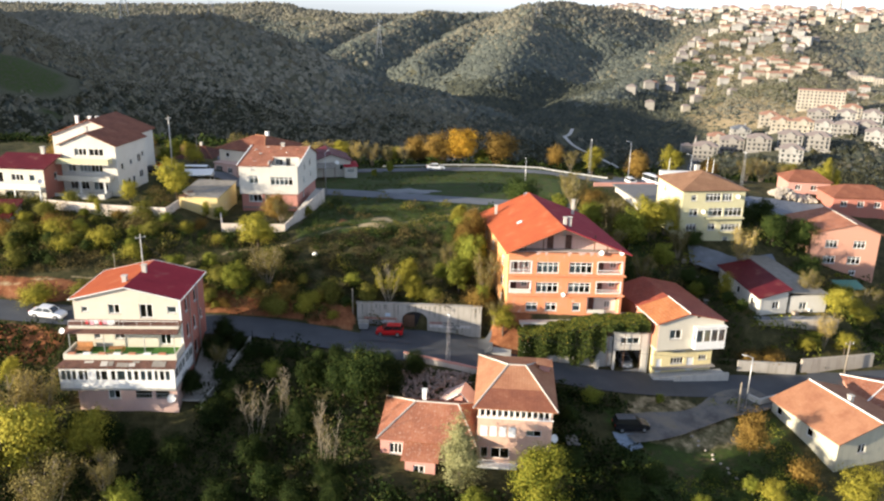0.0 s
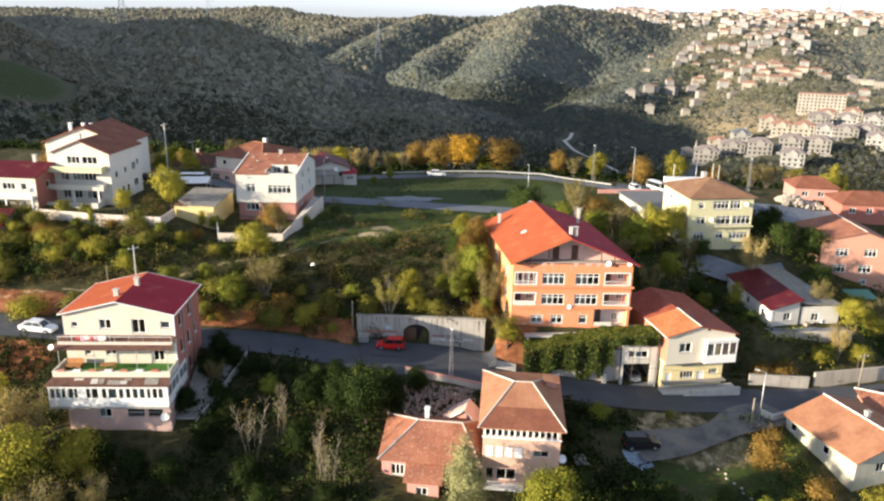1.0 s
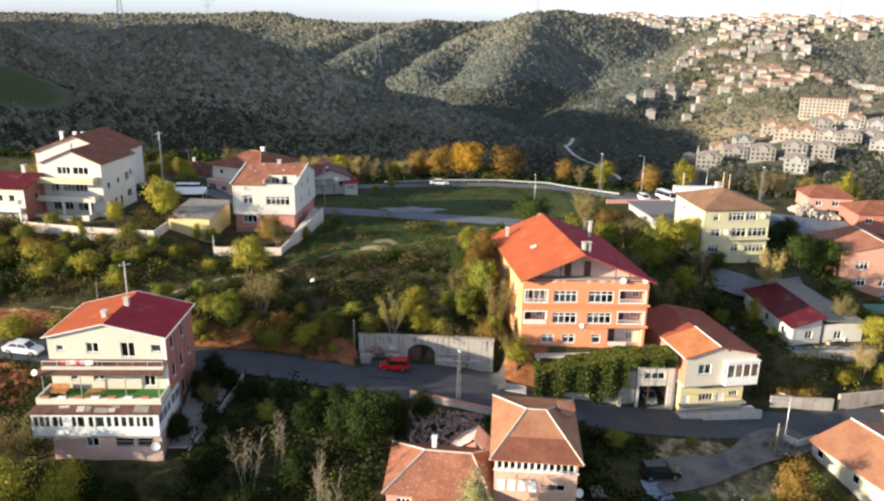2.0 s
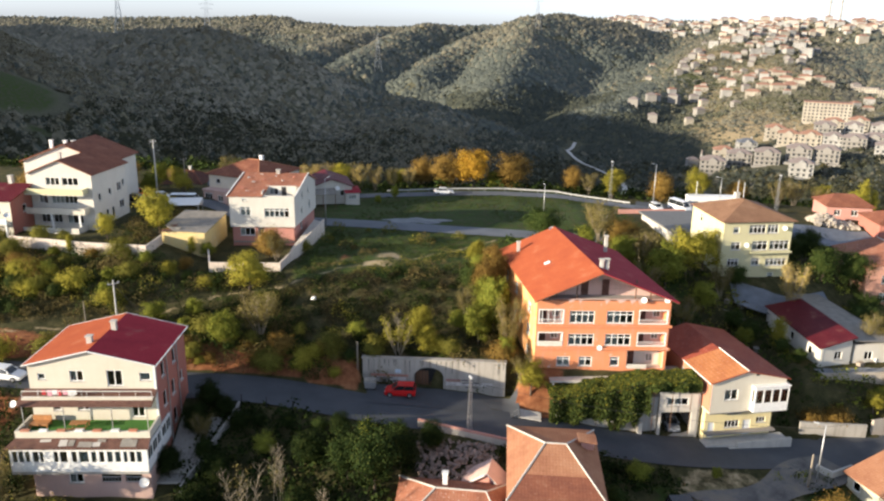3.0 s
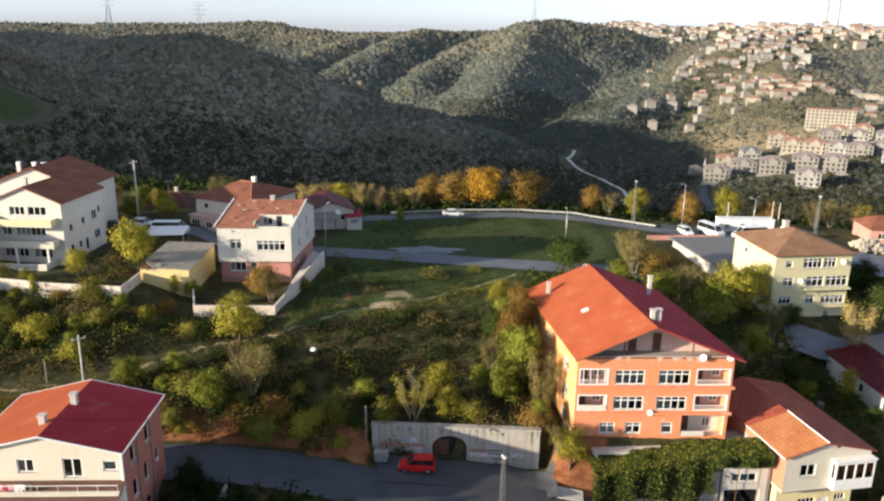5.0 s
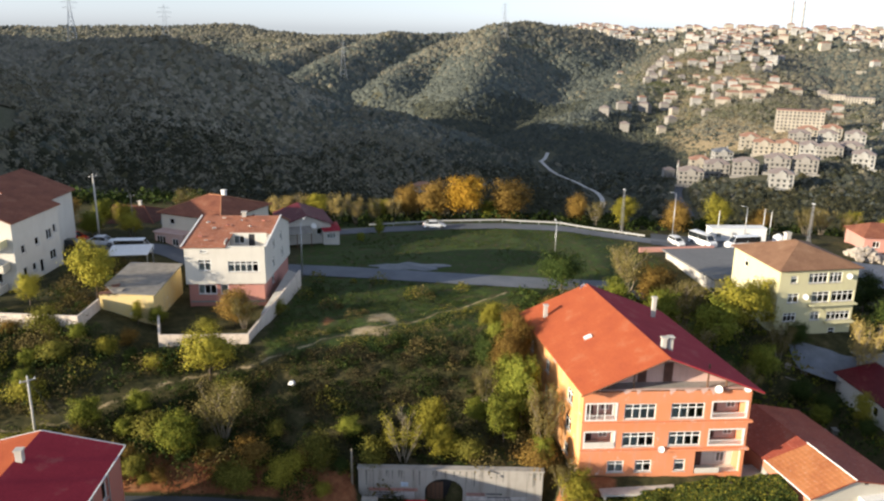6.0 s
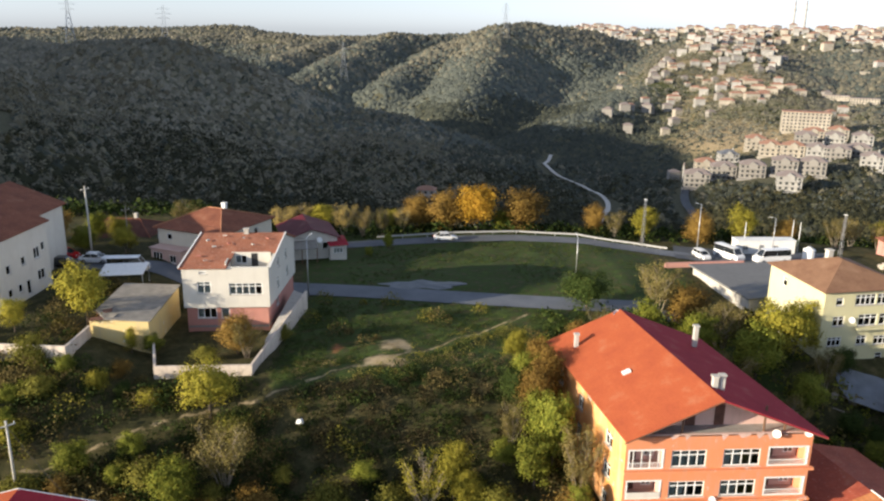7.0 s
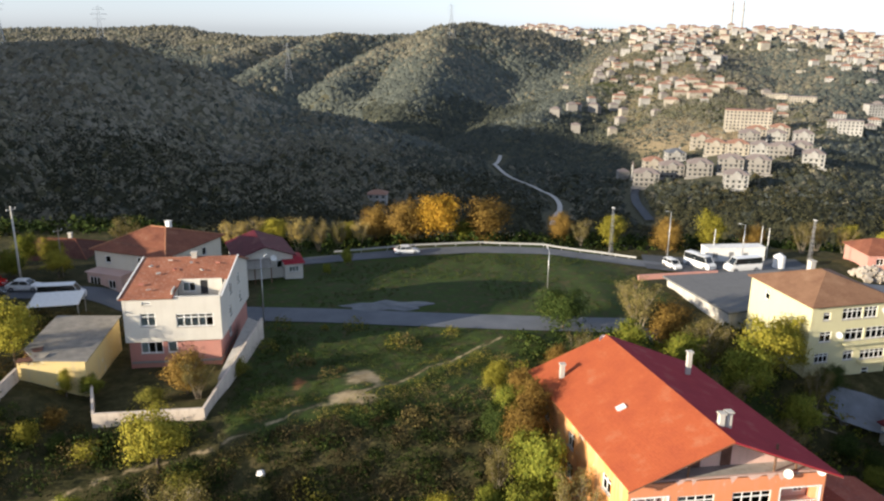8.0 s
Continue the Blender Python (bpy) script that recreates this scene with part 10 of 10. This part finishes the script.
# ---- odds and ends on the rough ground ----
def sheet(name, pts, mat, label, category, lift=0.06, kind=""):
    """A crumpled cloth or thin slab lying on the ground, within a rough outline."""
    c = np.mean(np.array(pts), 0)
    s = Shape()
    k, n = len(pts), 5
    rows = []
    for j in range(1, n + 1):
        for i in range(k * 3):
            a, b = np.array(pts[i // 3]), np.array(pts[(i // 3 + 1) % k])
            p = c + (a + (b - a) * (i % 3) / 3 - c) * j / n * (1 + 0.06 * math.sin(i * 5.1))
            rows.append((p[0], p[1], gz(p[0], p[1]) + lift + 0.05 * math.sin(i * 2.3 + j * 1.7)))
    m = k * 3
    s.v = [(c[0], c[1], gz(c[0], c[1]) + lift + 0.05)] + rows
    s.f = [(0, 1 + i, 1 + (i + 1) % m) for i in range(m)]
    for j in range(n - 1):
        for i in range(m):
            a, b = 1 + j * m + i, 1 + j * m + (i + 1) % m
            s.f.append((a, a + m, b + m, b))
    return solo(name, s, mat, label, category, kind=kind)


TARP_BLUE = plain("blue_grey_tarpaulin", (0.22, 0.27, 0.33), 0.7, scale=1.5, vary=0.3)
sheet("tarpaulin", [(23.6, 78.4), (26.2, 78.6), (27.0, 76.6), (25.2, 75.6), (23.8, 76.4)], TARP_BLUE, "crumpled blue-grey tarpaulin near the off-roader", "tarpaulin", 0.25)
sheet("dust_sheet", [(17.4, 76.2), (18.8, 76.4), (19.2, 74.8), (17.6, 74.6)], GREY_SHEET, "pale cloth sheet spread over bushes", "sheet", 0.9)
solo("patio", Shape().slab([(x, y, gz(-25.5, y) + 0.35) for x, y in ((-27.3, 82.0), (-24.7, 82.0), (-22.7, 88.4), (-27.2, 88.6))], 1.6), CONCRETE, "grey concrete patio beside the stepped house", "patio")
gp = thing("stair_porch", place(3.0, 79.6, -3.2, -14), "small rose-painted stair porch with white bargeboards", "porch")
pp = quad_plan(4.2, 2.6)
walls(gp, pp, -0.6, 1.9, PINK, {}, "wall", 0.2)
gable_wall(gp, pp[0], pp[1], 1.9, 0.6, 3.6, PINK)
gable_wall(gp, pp[2], pp[3], 1.9, 0.4, 3.6, PINK)
gable_roof(gp, pp, 1.9, 3.7, (PINK_PALE,), 0.2, "y", 0.6, 0.1, 0.25)
for x0, x1 in ((-0.2, 2.52), (4.4, 2.52)):
    part("bargeboard", Shape().beam((x0, -0.3, 1.85), (x1, -0.3, 3.72), 0.12), WHITE, gp)
solo("garden_path", Shape().slab([(-21.1, 124.6, 9.7), (-20.4, 124.6, 9.7), (-17.9, 137.6, 10.7), (-19.5, 139.4, 10.7)], 2.6), PALE_CONCRETE, "pale concrete path between house and garden wall", "path")

# clutter round the yards
gk = random.Random(17)
WEATHERED = plain("weathered_board", (0.3, 0.25, 0.2), 0.9, scale=4, vary=0.3)
board_me = Shape().box(-1.1, -0.12, 0, 1.1, 0.12, 0.05).mesh("board", WEATHERED)
crate_me = [Shape().box(-0.4, -0.3, 0, 0.4, 0.3, 0.5).box(-0.43, -0.33, 0.5, 0.43, 0.33, 0.56).mesh("crate", m) for m in (WEATHERED, WHITE, GREY_SHEET)]
for k in range(26):
    cx, cy = ((43.5, 108), (46.5, 119.5), (61, 109), (73.5, 121), (57, 105))[k % 5]
    x, y = cx + gk.uniform(-2.4, 2.4), cy + gk.uniform(-2.0, 2.0)
    if k % 2:
        solo("board", board_me, None, "weathered board lying in the yard", "board", "boards in the yards", m=pose(x, y, gz(x, y) + 0.06, 0, gk.uniform(-4, 4), gk.uniform(0, 180)))
    else:
        solo("crate", crate_me[k // 2 % 3], None, "old crate standing in the cluttered yard", "crate", "crates in the yards", m=pose(x, y, gz(x, y) - 0.04, 0, 0, gk.uniform(0, 90)))
TEAL = plain("teal_awning_sheet", (0.06, 0.24, 0.2), 0.6, scale=2, vary=0.2)
aw = thing("awning", place(71.2, 118.6, gz(73, 120)), "teal sheet awning on four posts before the salmon house", "awning")
part("sheet", Shape().slab([(0, 0, 2.1), (4.6, 0, 2.1), (4.6, 3.4, 2.6), (0, 3.4, 2.6)], 0.06), TEAL, aw)
for x in (0.15, 4.45):
    for y in (0.15, 3.25):
        part("post", Shape().tube((x, y, -0.6), (x, y, 2.06 + 0.14 * y), 0.06, 0.06, 6), STEEL, aw)
s = Shape()
for k in range(260):
    x, y = 77 + gs.uniform(0, 9), 158.5 + gs.uniform(0, 4.5)
    r = gs.uniform(0.15, 0.6)
    z = gz(x, y) + r * 0.3 + 1.8 * math.exp(-((x - 80) / 2.6) ** 2 - ((y - 161) / 1.8) ** 2)
    s.box(-r, -r * 0.7, -r * 0.5, r, r * 0.7, r * 0.5, pose(x, y, z, gs.uniform(0, 360), gs.uniform(0, 360), gs.uniform(0, 360)))
solo("debris", s, STONE, "grey heap of building debris beside the paved yard", "debris", kind="stuff")
lg = thing("terrace_ledge", Matrix.Identity(4), "narrow concrete ledge on posts before the orange house", "terrace")
part("slab", Shape().box(14.2, 95.3, 2.3, 21.5, 97.4, 2.5), PALE_CONCRETE, lg)
for x in (14.6, 17.2, 19.8):
    part("post", Shape().box(x - 0.12, 95.4, -0.4, x + 0.12, 95.64, 2.3), PALE_CONCRETE, lg)
part("low_wall", Shape().box(21.5, 95.6, 1.2, 29.0, 95.85, 2.9), PALE_CONCRETE, lg)

# stone-faced terrace before the low white house
tw = thing("garden_terrace", place(50.3, 101.2, 0.0, 3), "low grey stone terrace before the whitewashed house", "terrace")
part("face", Shape().box(-0.4, -0.35, -3.2, 11.6, 0.0, 0.95), STONE, tw)
part("fill", Shape().box(-0.4, 0.003, -3.2, 11.6, 1.6, 0.8), GREY_GRAVEL, tw)
